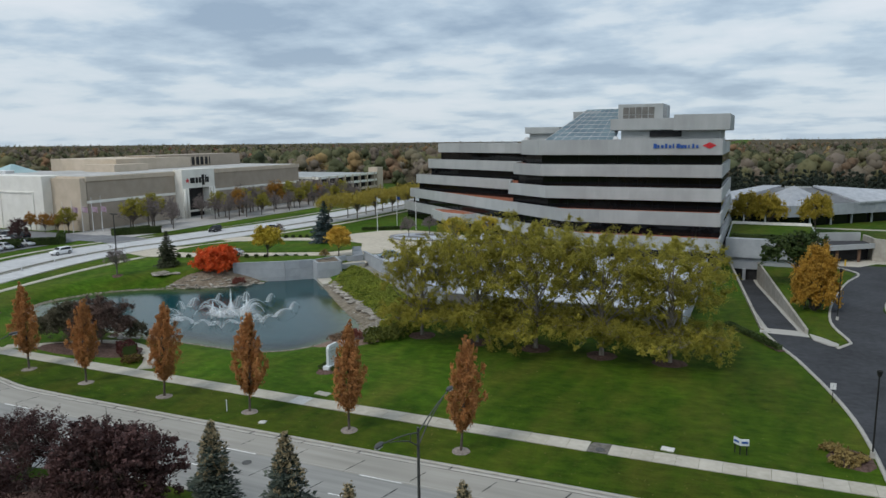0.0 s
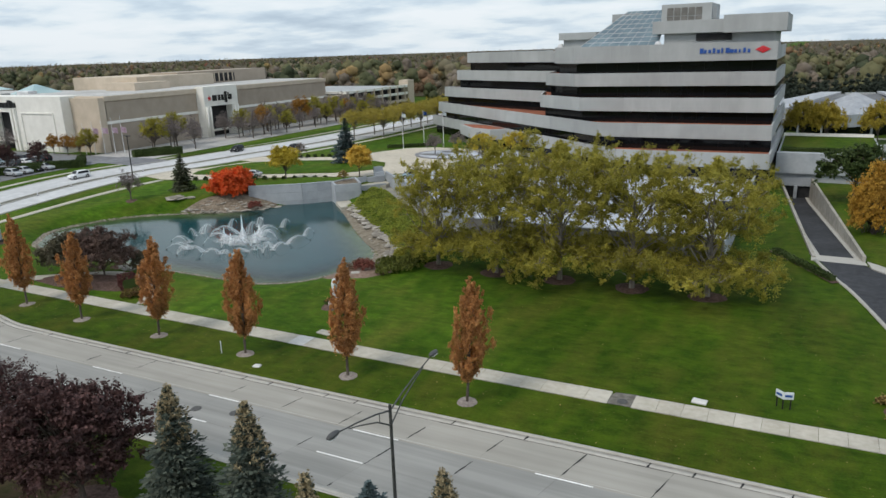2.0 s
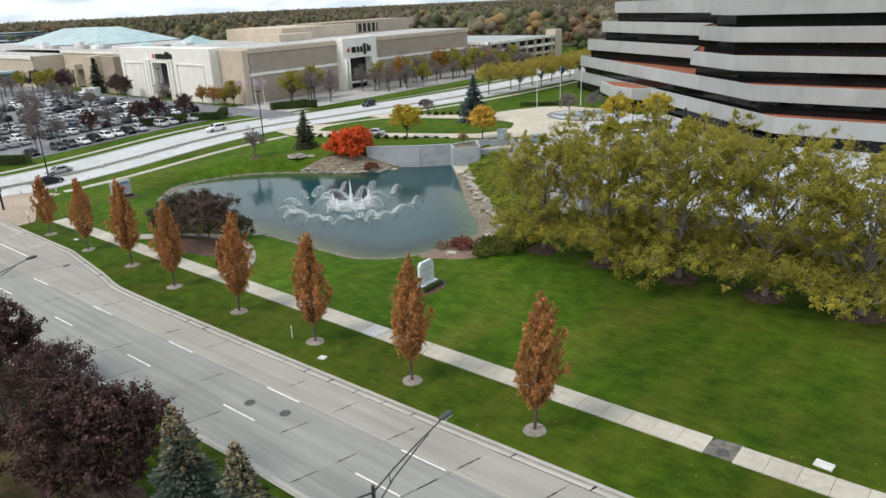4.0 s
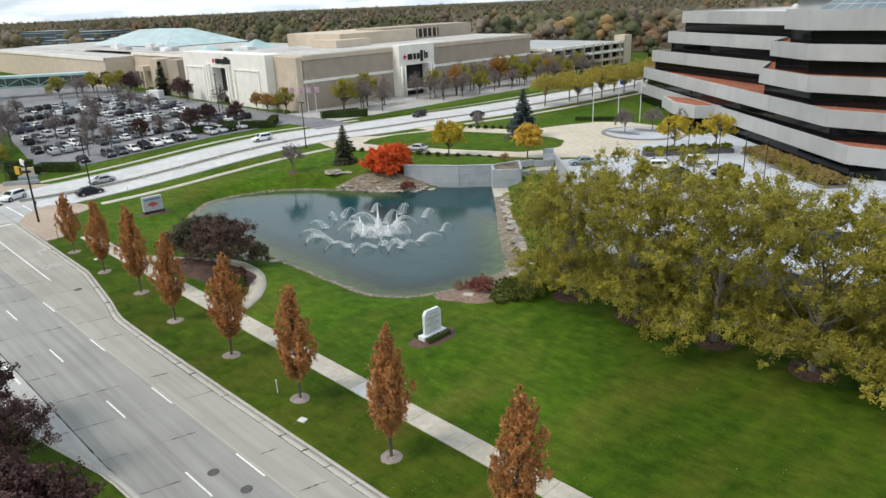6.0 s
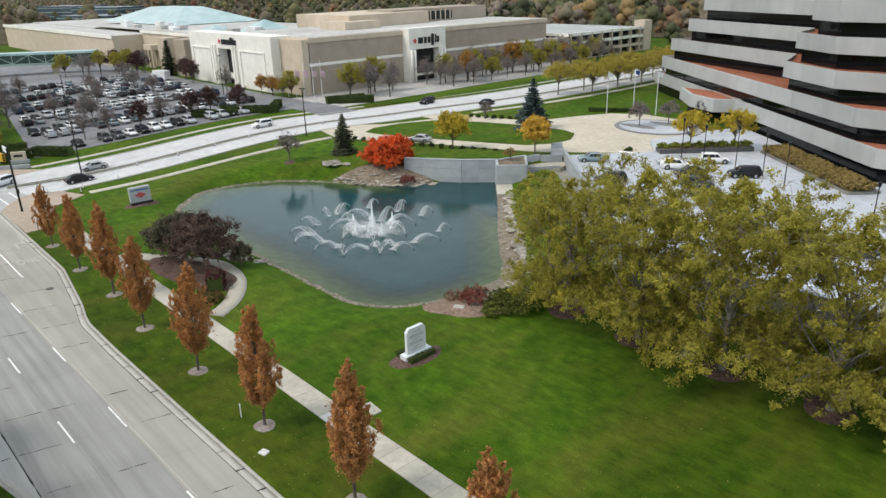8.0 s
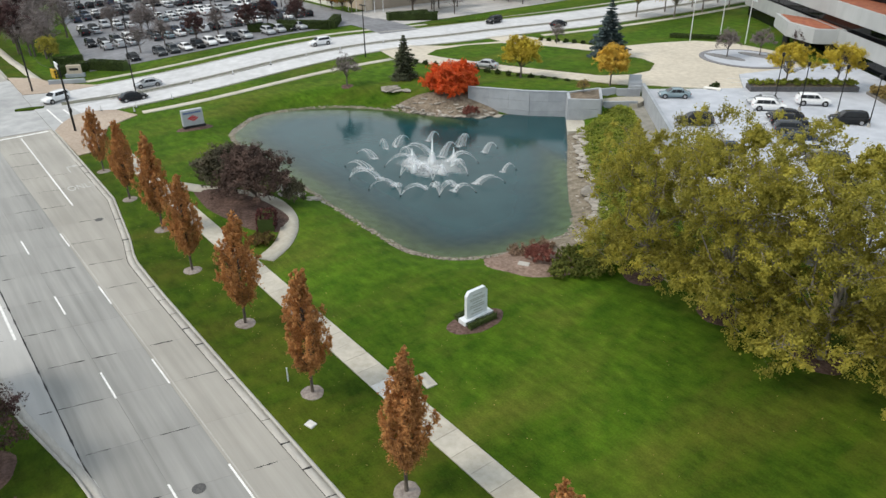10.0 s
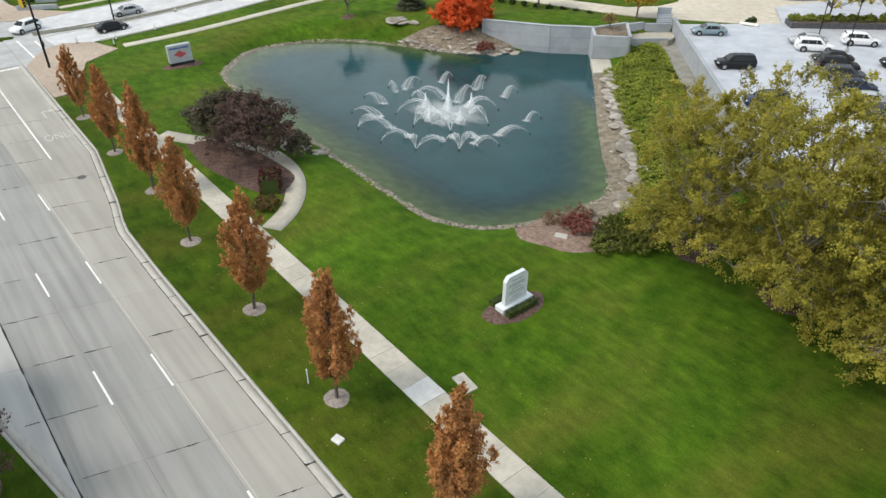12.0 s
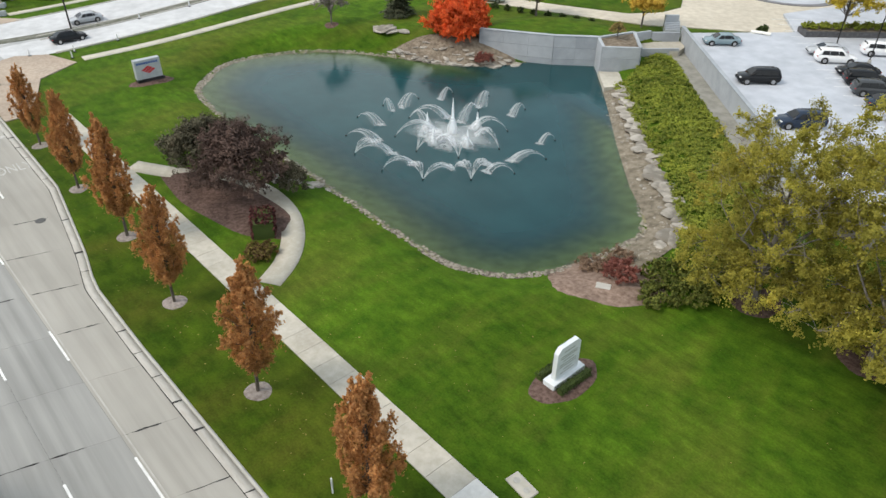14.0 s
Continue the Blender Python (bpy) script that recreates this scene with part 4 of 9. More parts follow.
# ---- entrance court and drives ----
court = tagged(new("entrance_court"), "buff concrete entrance court with a turning circle", "driveway", kind="structure")
flat("court_slab", [(-86.2, 61.5), (-77.5, 59.5), (-70, 61.5), (-60, 67.2), (-45, 73.0), (-37, 76.6), (-33.0, 80.0), (-21.5, 88.5), (-10, 100), (-20, 112), (-30, 118.5), (-43, 119.5), (-49.5, 116), (-53.5, 108), (-57.0, 97.5), (-64, 96), (-79.8, 92.5), (-81.5, 86), (-76, 85.8), (-80, 74), (-85.5, 69)], 1.0, 1.9, PLAZA, court)
island = flat("island_lawn", [(-76.0, 66.3), (-72.0, 67.0), (-62.5, 70.3), (-52, 74.6), (-42.5, 79.0), (-39.6, 83.5), (-39.3, 88), (-42, 92.8), (-46, 94.2), (-57.2, 92.2), (-66, 89.0), (-74.2, 84.2), (-77.5, 77.5), (-78, 70)], 1.2, 2.0, GRASS, court)
cpts = [(-33.5 + 8.6 * math.cos(t), 108.5 + 7.4 * math.sin(t)) for t in np.linspace(0, 2 * math.pi, 33)[:-1]]
flat("circle_curb", cpts, 1.2, 2.02, M("dark_granite_curb", (0.15, 0.15, 0.16), (0.23, 0.23, 0.24), 2, 0.7), court)
flat("circle_paving", [(-33.5 + (x + 33.5) * 0.88, 108.5 + (y - 108.5) * 0.88) for x, y in cpts], 1.3, 2.05, DECKC, court)
for cx, cy in ((-36.5, 106.5), (-33, 112.0)):
    flat("planting_bed", [(cx + 4.2 * math.cos(t), cy + 1.3 * math.sin(t)) for t in np.linspace(0, 2 * math.pi, 17)[:-1]], 1.4, 2.12, M("grey_gravel_bed", (0.16, 0.16, 0.16), (0.26, 0.26, 0.26), 4, 1), court)

# ---- office drive of dark asphalt and garage ramp ----
drive = tagged(new("office_drive"), "dark asphalt drive with pale concrete curbs", "driveway", kind="structure")
flat("drive_surface", [(56.6, -2.1), (56.0, 14), (54.6, 25), (51.2, 39), (49.9, 43), (47.8, 50.8), (52.0, 51.2), (55.9, 46.2), (57.5, 49), (56.0, 60), (57.5, 75), (61, 92), (64, 103), (58.5, 112), (100, 116), (130, 114), (130, -0.5)], -0.6, 0.02, ASPH, drive)
for pts in ([(56.4, -1.5), (55.8, 14), (54.4, 25), (51.0, 39), (49.6, 43), (47.3, 50.8)], [(55.9, 45.9), (57.7, 49), (56.2, 60), (57.7, 75), (61.2, 92), (64.2, 103), (58.7, 111.6)], [(76, 50), (67, 57), (64.5, 68), (67, 81), (76, 92)]):
    drape("curb", pts, 0.16, CURBC, 0.16, 2, drive, 0.3, 2)
drape("traffic_island", [(73, 55), (69.5, 62), (69, 70), (71.5, 80), (75, 87)], [2, 4.0, 5, 4.0, 2], GRASS, 0.10, 2, drive, 0.1)
drape("ramp_surface", [(49.9, 51.6), (47.6, 72), (45.3, 92), (43.3, 110)], 2.35, ASPH, 0.05, 2, drive)
bm = bmesh.new()
for k in range(24):
    y = 52 + k * 2.4
    xa = 49.9 - (y - 52) * 0.115
    top = 0.7
    zf = -max(0, (y - 51) * 0.066) - 0.5
    wall_run(bm, (xa + 2.75, y), (xa + 2.75 - 0.276, y + 2.4), 0.4, zf, top)
    wall_run(bm, (xa - 2.75, y), (xa - 2.75 - 0.276, y + 2.4), 0.4, zf, 0.2)
part("ramp_wall", bm, M("tan_ramp_concrete", (0.27, 0.255, 0.22), (0.36, 0.34, 0.30), 0.8, 0.9, 0.1, 15), drive)
bm = bmesh.new()
for s in (-1, 1):
    wall_run(bm, (49.9 + s * 3.75, 51.0), (49.9 + s * 3.75 - 6.9, 111.0), 1.6, -4.6, 0.0)
part("ramp_verge", bm, GRASS, drive)
for sgn in (-1, 1):
    drape("ramp_curb", [(49.9 + sgn * 2.3, 52.4), (47.6 + sgn * 2.3, 72), (45.3 + sgn * 2.3, 92), (43.3 + sgn * 2.3, 109)], 0.35, CURBC, 0.14, 2, drive, 0.2, 2)
flat("splitter_nose", [(53.0, 51.8), (53.3, 48.9), (55.0, 46.8), (56.0, 46.6), (56.2, 47.8), (54.4, 50.4)], -0.3, 0.15, CURBC, drive)
flat("ramp_apron", [(46.8, 50.6), (53.0, 50.4), (52.6, 53.2), (46.9, 53.2)], -0.5, 0.035, CURBC, drive)
drape("edge_hedge_bed", [(42.3, 53.3), (46, 47.6), (49.4, 41.8)], 0.5, MULCH, 0.08, 1, drive)

# ---- the office block ----
TOWERG = M("grey_tower_glazing", (0.13, 0.125, 0.115), (0.19, 0.18, 0.165), 0.6, 0.3)
office = root("office_building", "stepped grey concrete office block with black ribbon windows", "building")
# plan corners of each level, front edge from west to east
LEVELS = [
    (7.1, [(-60.5, 151.5), (11.8, 91.8), (39.2, 91.8)]),
    (11.6, [(-56.0, 147.0), (6.6, 97.0), (38.9, 97.0)]),
    (16.1, [(-53.0, 145.5), (-14.5, 125.0), (-11.0, 112.2), (1.0, 103.0), (38.6, 103.0)]),
    (20.8, [(-49.0, 146.0), (-12.5, 127.0), (-11.0, 116.0), (-2.0, 109.0), (38.2, 109.0)]),
    (25.6, [(-46.0, 147.0), (-10.5, 129.0), (-9.6, 118.0), (-3.5, 113.0), (37.9, 113.0)]),
]
BH = 2.75


def offset_line(pts, d):
    """A polyline moved to its left by d."""
    P, out = [Vector(p) for p in pts], []
    for i, p in enumerate(P):
        a = (P[i] - P[i - 1]).normalized() if i else None
        b = (P[i + 1] - P[i]).normalized() if i < len(P) - 1 else None
        na = Vector((-a.y, a.x)) if a else None
        nb = Vector((-b.y, b.x)) if b else None
        if na and nb:
            m = (na + nb).normalized()
            out.append((p + m * (d / max(0.4, m.dot(na))))[:])
        else:
            out.append((p + (na or nb) * d)[:])
    return out


def level_outline(front, inset=0.0):
    f = offset_line(front, inset) if inset else front
    return f + [(front[-1][0] - inset, 150), (-30, 176)]


def build_office():
    for k, (z, front) in enumerate(LEVELS):
        # slab and planted terrace
        flat("floor_slab", level_outline(front, 0.30), z - BH, z - 0.9, BANDC, office)
        flat("terrace", level_outline(front, 0.40), z - 0.9, z - 0.55 if k < 4 else z - 0.3, TERR if k < 4 else ROOFG, office, "reddish planted terrace" if k < 4 else "grey flat roof")
        # parapet panels along the front and east side
        runs = list(zip(front[:-1], front[1:])) + [(front[-1], (front[-1][0], 150))] + [((-30, 176), front[0])]
        for a, b in runs:
            a, b = Vector(a), Vector(b)
            n = max(1, round((b - a).length / 9.0))
            for i in range(n):
                p, q = a.lerp(b, i / n), a.lerp(b, (i + 1) / n)
                d = (q - p).normalized() * 0.005
                bm = bmesh.new()
                zz = z + (0.8 if k == 4 and p.x > -10 and p.y < 119 else 0)
                wall_run(bm, p + d, q - d, 0.35, z - BH, zz, 0.1)
                part("parapet_panel", bm, BANDC, office)
    # ribbon glazing under each level
    for k, (z, front) in enumerate(LEVELS):
        inset = 1.1
        z0 = (LEVELS[k - 1][0] - 0.6) if k else 1.6
        gl = offset_line(front, inset)
        runs = list(zip(gl[:-1], gl[1:])) + [(gl[-1], (gl[-1][0], 150))] + [((-28, 174), gl[0])]
        for a, b in runs:
            a, b = Vector(a), Vector(b)
            n = max(1, round((b - a).length / 4.6))
            for i in range(n):
                p, q = a.lerp(b, i / n), a.lerp(b, (i + 1) / n)
                d = (q - p).normalized() * 0.03
                bm = bmesh.new()
                wall_run(bm, p + d, q - d, 0.08, z0, z - BH + 0.02)
                part("window_pane", bm, BLACKG, office)
        # near-black fill: the dim interior behind the panes, set as colour
        flat("shade_core", level_outline(front, inset + 0.25), z0, z - BH, DARKV, office)
    # entrance canopy terrace
    cp = [(-40.5, 129.5), (-33.5, 121.5), (-26.5, 118.2), (-22.0, 121.5), (-30, 129)]
    flat("entrance_canopy", cp, 4.4, 7.0, BANDC, office)
    flat("terrace", [(-39.2, 129.0), (-33.2, 122.2), (-26.6, 119.2), (-23.2, 121.6), (-30, 128)], 6.9, 7.06, TERR, office)
    for x, y in ((-34.2, 123.5), (-28.6, 120.6), (-24.6, 121.2)):
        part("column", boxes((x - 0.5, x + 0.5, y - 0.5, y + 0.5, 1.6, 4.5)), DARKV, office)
    # penthouse blocks above the roof
    top = 25.5
    part("penthouse", boxes((15.5, 37.2, 115.5, 136, top, 28.6)), BANDC, office)
    # dark slab on the wall; the opening's shade is only its colour
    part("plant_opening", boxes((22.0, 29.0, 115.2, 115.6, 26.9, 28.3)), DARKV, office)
    part("penthouse_band", boxes((13.2, 27.6, 114.2, 138, 28.5, 31.1), bevel=0.03), BANDC, office)
    part("penthouse_band", boxes((27.4, 39.2, 113.4, 138, 28.3, 31.8), bevel=0.03), BANDC, office)
    part("tower", boxes((14.4, 24.6, 117.0, 130, 31.0, 34.5), bevel=0.05), BANDC, office)
    for i in range(5):
        for za, zb in ((31.2, 32.0), (32.15, 33.75)):
            part("tower_window", boxes((15.6 + i * 1.45, 16.85 + i * 1.45, 116.9, 117.05, za, zb)), TOWERG, office)
    for j in range(3):
        part("tower_window", boxes((24.55, 24.68, 118 + j * 2.2, 119.8 + j * 2.2, 31.4, 33.8)), TOWERG, office)
    part("penthouse", boxes((-8.5, -1.5, 121, 134, top, 28.4), bevel=0.03), BANDC, office)
    part("penthouse_band", boxes((-9.4, -0.5, 120, 135, 28.0, 29.6), bevel=0.03), BANDC, office)
    part("penthouse", boxes((1.5, 8.5, 126, 136, top, 33.4), bevel=0.03), BANDC, office)
    # sloped skylight with glazing bars
    lo, hi = [(-3.5, 116.5), (14.0, 116.5)], [(5.0, 127.0), (14.4, 127.0)]
    sk = bmesh.new()
    a, b, c, d = (*lo[0], top + 0.6), (*lo[1], top + 0.6), (*hi[1], 33.9), (*hi[0], 33.9)
    e = (-3.5, 127.0, top + 0.6)
    vs = [sk.verts.new(v) for v in (a, b, c, d, e)]
    sk.faces.new(vs[:4])
    sk.faces.new((vs[0], vs[3], vs[4]))
    bmesh.ops.solidify(sk, geom=sk.faces[:], thickness=0.12)
    skyl = part("skylight", sk, BLUEG, office, "sloping pale blue glass skylight")
    many = []
    for i in range(9):
        t = i / 8
        p, q = Vector(a).lerp(Vector(b), t), Vector(d).lerp(Vector(c), t)
        many.append(([p + Vector((0, -0.06, 0.06)), q + Vector((0, -0.06, 0.06))], [0.06, 0.06], 4))
    for j in range(1, 8):
        t = j / 8
        p, q = Vector(a).lerp(Vector(d), t), Vector(b).lerp(Vector(c), t)
        many.append(([p + Vector((0, -0.06, 0.06)), q + Vector((0, -0.06, 0.06))], [0.05, 0.05], 4))
    put("glazing_grid", tubes("glazing_grid", many), STEELW, skyl)
    # sign on the east end of the top band: bars in place of the name
    sy = LEVELS[4][1][-1][1] - 0.14
    for i, (w, h) in enumerate(((0.9, 1.0), (0.6, 0.7), (0.65, 0.7), (0.65, 1.0), (0.7, 0.7), (0.4, 1.0), (1.0, 1.0), (0.9, 0.7), (0.6, 0.7), (0.4, 0.7), (0.55, 0.95), (0.6, 0.7))):
        x = 23.3 + i * 0.83
        part("sign_bar", boxes((x, x + w * 0.8, sy - 0.12, sy, 24.35, 24.35 + h * 1.0)), INKU, office)
    for i in range(3):
        bm = bmesh.new()
        x0, zz = 33.8, 24.6
        u, v = Vector((1.45, 0.72)), Vector((1.45, -0.72))
        p = Vector((x0, zz + 0.3)) + v * (i * 0.34)
        pts = [p[:], (p + u)[:], (p + u + v * 0.29)[:], (p + v * 0.29)[:]]
        vs = [bm.verts.new((x, sy - 0.1, z)) for x, z in pts]
        f = bm.faces.new(vs)
        r = bmesh.ops.extrude_face_region(bm, geom=[f])
        for v in r["geom"]:
            if isinstance(v, bmesh.types.BMVert):
                v.co.y += 0.08
        bmesh.ops.recalc_face_normals(bm, faces=bm.faces)
        part("sign_emblem", bm, INKR, office)
    for x, y, r in ((-9.5, 122, 0.9), (14.5, 114.2, 0.7)):
        bm = bmesh.new()
        bmesh.ops.create_uvsphere(bm, u_segments=12, v_segments=8, radius=r)
        for v in bm.verts:
            v.co = Vector((x, y, 26.4)) + Vector((v.co.x, v.co.y * 0.5, v.co.z))
        part("roof_dish", bm, STEELW, office, smooth=True)


build_office()

# ---- low annex with pyramid roofs, garage front ----
annex = root("annex_pavilion", "low concrete pavilion with pale pyramid roofs above a garage front", "building")


def build_annex():
    FC, EC, WC = (53.8, 164.6), (94, 203.4), (30.5, 186)
    flat("glazing", [(53.8, 166.6), (91, 202.6), (36, 203), (33.5, 186.2)], -0.3, 4.4, BLACKG, annex)
    flat("roof_deck", [(53.8, 165.2), (93, 203), (35, 204), (31.6, 186)], 4.3, 7.05, M("grey_roof_deck", (0.15, 0.15, 0.155), (0.22, 0.22, 0.225), 0.4, 0.9), annex)
    # fascia in cast lengths with open joints
    for a, b, n in ((FC, EC, 7), (WC, FC, 4)):
        a, b = Vector(a), Vector(b)
        for k in range(n):
            bm = bmesh.new()
            p, q = a.lerp(b, k / n), a.lerp(b, (k + 1) / n)
            d = (q - p).normalized() * 0.03
            wall_run(bm, p + d, q - d, 0.5, 4.2, 7.4)
            part("fascia_panel", bm, RETC, annex)
        # columns in the glass front
        for k in range(1, n):
            bm = bmesh.new()
            p = a.lerp(b, k / n) + Vector((-0.2, 1.3)) * 0.8
            cyl(bm, p.x, p.y, 1.0, 4.3, 0.28)
            part("column", bm, RETC, annex)

    def slab(name, pts, mat, thick, label=""):
        bm = bmesh.new()
        up = [bm.verts.new(p) for p in pts]
        lo = [bm.verts.new((x, y, z - thick)) for x, y, z in pts]
        bm.faces.new(up)
        bm.faces.new(lo[::-1])
        for q in range(len(pts)):
            r = (q + 1) % len(pts)
            bm.faces.new((up[q], lo[q], lo[r], up[r]))
        bmesh.ops.recalc_face_normals(bm, faces=bm.faces)
        part(name, bm, mat, annex, label)

    # front pyramid, dark glazed valleys, and the two long roof slopes that rise towards it
    bm = bmesh.new()
    base = [bm.verts.new((x, y, 7.42)) for x, y in ((53.8, 164.3), (65.8, 176.4), (54.8, 188.5), (43.6, 175.2))]
    ap = bm.verts.new((55.0, 177.0, 12.3))
    for q in range(4):
        bm.faces.new((base[q], base[(q + 1) % 4], ap))
    part("pyramid_roof", bm, SLATE, annex, "pale grey pyramid roof")
    VAL = M("dark_valley_roof", (0.11, 0.115, 0.12), (0.17, 0.175, 0.18), 0.8, 0.6)
    slab("valley_roof", [(36.5, 179.8, 7.2), (45.5, 176.0, 7.5), (54.2, 186.0, 10.9), (51.5, 191.5, 10.9)], VAL, 0.3, "dark sloping valley roof")
    slab("valley_roof", [(64.5, 177.4, 7.5), (74.5, 183.6, 7.4), (61.5, 191.5, 11.0), (56.0, 186.0, 10.9)], VAL, 0.3, "dark sloping valley roof")
    slab("roof_slope", [(37.2, 179.0, 7.5), (52.0, 191.0, 11.5), (47.0, 198.0, 11.0), (33.0, 190.0, 8.4)], SLATE, 0.5, "long pale grey roof slope")
    slab("roof_slope", [(60.8, 190.0, 11.7), (72.6, 181.8, 7.6), (94.0, 203.0, 7.9), (84.0, 206.0, 9.6)], SLATE, 0.5, "long pale grey roof slope")
    # low walls between the two
    part("roof_upstand", boxes((53.0, 60.5, 190.4, 191.4, 7.0, 11.2)), BANDC, annex)
    # planted terrace in front and its concrete front
    flat("terrace_block", [(39.8, 106.5), (58, 106.5), (58, 136), (39.8, 136)], -4, 5.1, RETC, annex)
    flat("terrace_lawn", [(40.2, 108), (57.6, 108), (57.6, 135), (40.2, 135)], 5.0, 5.28, GRASS, annex)
    flat("terrace_lawn", [(58.2, 123.2), (67, 127), (130, 132), (130, 147), (39, 147), (39, 136.2), (58.2, 136.2)], 0.5, 3.4, GRASS, annex)
    flat("terrace_path", [(39, 147.1), (130, 147.1), (130, 149), (39, 149)], 0.5, 3.45, WALKC, annex)
    flat("terrace_lawn", [(39, 149.1), (130, 149.1), (130, 200), (39, 200)], 0.5, 1.2, GRASS, annex)
    bm = bmesh.new()
    wall_run(bm, (39.8, 136.6), (57.8, 137.0), 0.4, 3.0, 5.75)
    part("terrace_wall", bm, CREAM, annex, "low cream terrace wall")
    part("front_band", boxes((39.8, 58.2, 105.2, 107.0, 1.6, 5.6), bevel=0.03), RETC, annex)
    part("front_lower", boxes((47.2, 58.0, 105.9, 107.2, -4, 1.7)), RETC, annex)
    part("front_lower", boxes((39.8, 47.3, 105.9, 107.2, -0.9, 1.7)), RETC, annex)
    # mouth closed by a near-black slab that carries its shade as colour
    part("garage_mouth", boxes((40.6, 47.0, 106.4, 107.6, -4, -0.8)), DARKV, annex)
    part("garage_post", boxes((43.4, 44.0, 105.4, 106.0, -3.9, -0.8)), RETC, annex)
    # covered drop-off to the east: parapet, low canopy, dark recess and tan flank wall
    bm = bmesh.new()
    wall_run(bm, (58.4, 122.4), (66.8, 126.4), 0.5, 3.4, 5.4)
    part("parapet", bm, BANDC, annex)
    flat("canopy_roof", [(58.3, 111.6), (68.6, 119.6), (67.6, 126.0), (58.3, 121.9)], 3.35, 3.6, M("dark_canopy_felt", (0.035, 0.036, 0.04), (0.06, 0.06, 0.065), 1, 0.9), annex)
    bm = bmesh.new()
    wall_run(bm, (58.3, 111.5), (68.8, 119.5), 0.4, 2.9, 3.95)
    part("canopy_edge", bm, BANDC, annex)
    # near-black block in place of the shade under the canopy
    flat("recess_shade_block", [(58.35, 114.6), (68.0, 121.8), (67.3, 126.2), (58.35, 122.6)], -0.5, 3.4, DARKV, annex)
    part("end_pier", boxes((57.2, 58.25, 107.3, 124, -0.5, 5.2)), RETC, annex)
    TANW = M("tan_flank_concrete", (0.33, 0.31, 0.27), (0.43, 0.405, 0.355), 0.7, 0.9, 0.1, 12, detail=6)
    for a, b in (((67.6, 126.6), (68.9, 119.8)), ((68.9, 119.8), (76.0, 117.2)), ((76.0, 117.2), (100, 118.6))):
        bm = bmesh.new()
        wall_run(bm, a, b, 0.5, -0.5, 4.9 if a[0] < 70 else 4.4)
        part("flank_wall", bm, TANW, annex, "tan concrete flank wall")
    flat("upper_bank", [(69.4, 120.4), (76.0, 117.8), (130, 119.4), (130, 131.6), (67.8, 127.2)], 0.5, 4.2, GRASS, annex)
    flat("recess_floor", [(58.3, 110.5), (65.5, 111.0), (69.0, 116.2), (76, 116.6), (68.8, 119.6), (67.5, 126.4), (58.3, 123.0)], -0.4, 0.05, WALKC, annex)
    for x, y in ((61.2, 114.2), (65.6, 117.6)):
        part("canopy_post", boxes((x, x + 0.55, y, y + 0.55, -0.3, 3.4)), M("brown_painted_steel", (0.12, 0.07, 0.045), (0.17, 0.10, 0.065), 2, 0.6), annex)
    for x, y in ((60.4, 110.9), (62.8, 111.4)):
        bm = bmesh.new()
        cyl(bm, x, y, -0.1, 1.2, 0.14)
        part("bollard", bm, YELLOW, annex, "yellow bollard")


build_annex()

# ---- the mall ----
mall = root("department_store", "long tan stucco department store with cream stone portals", "building")


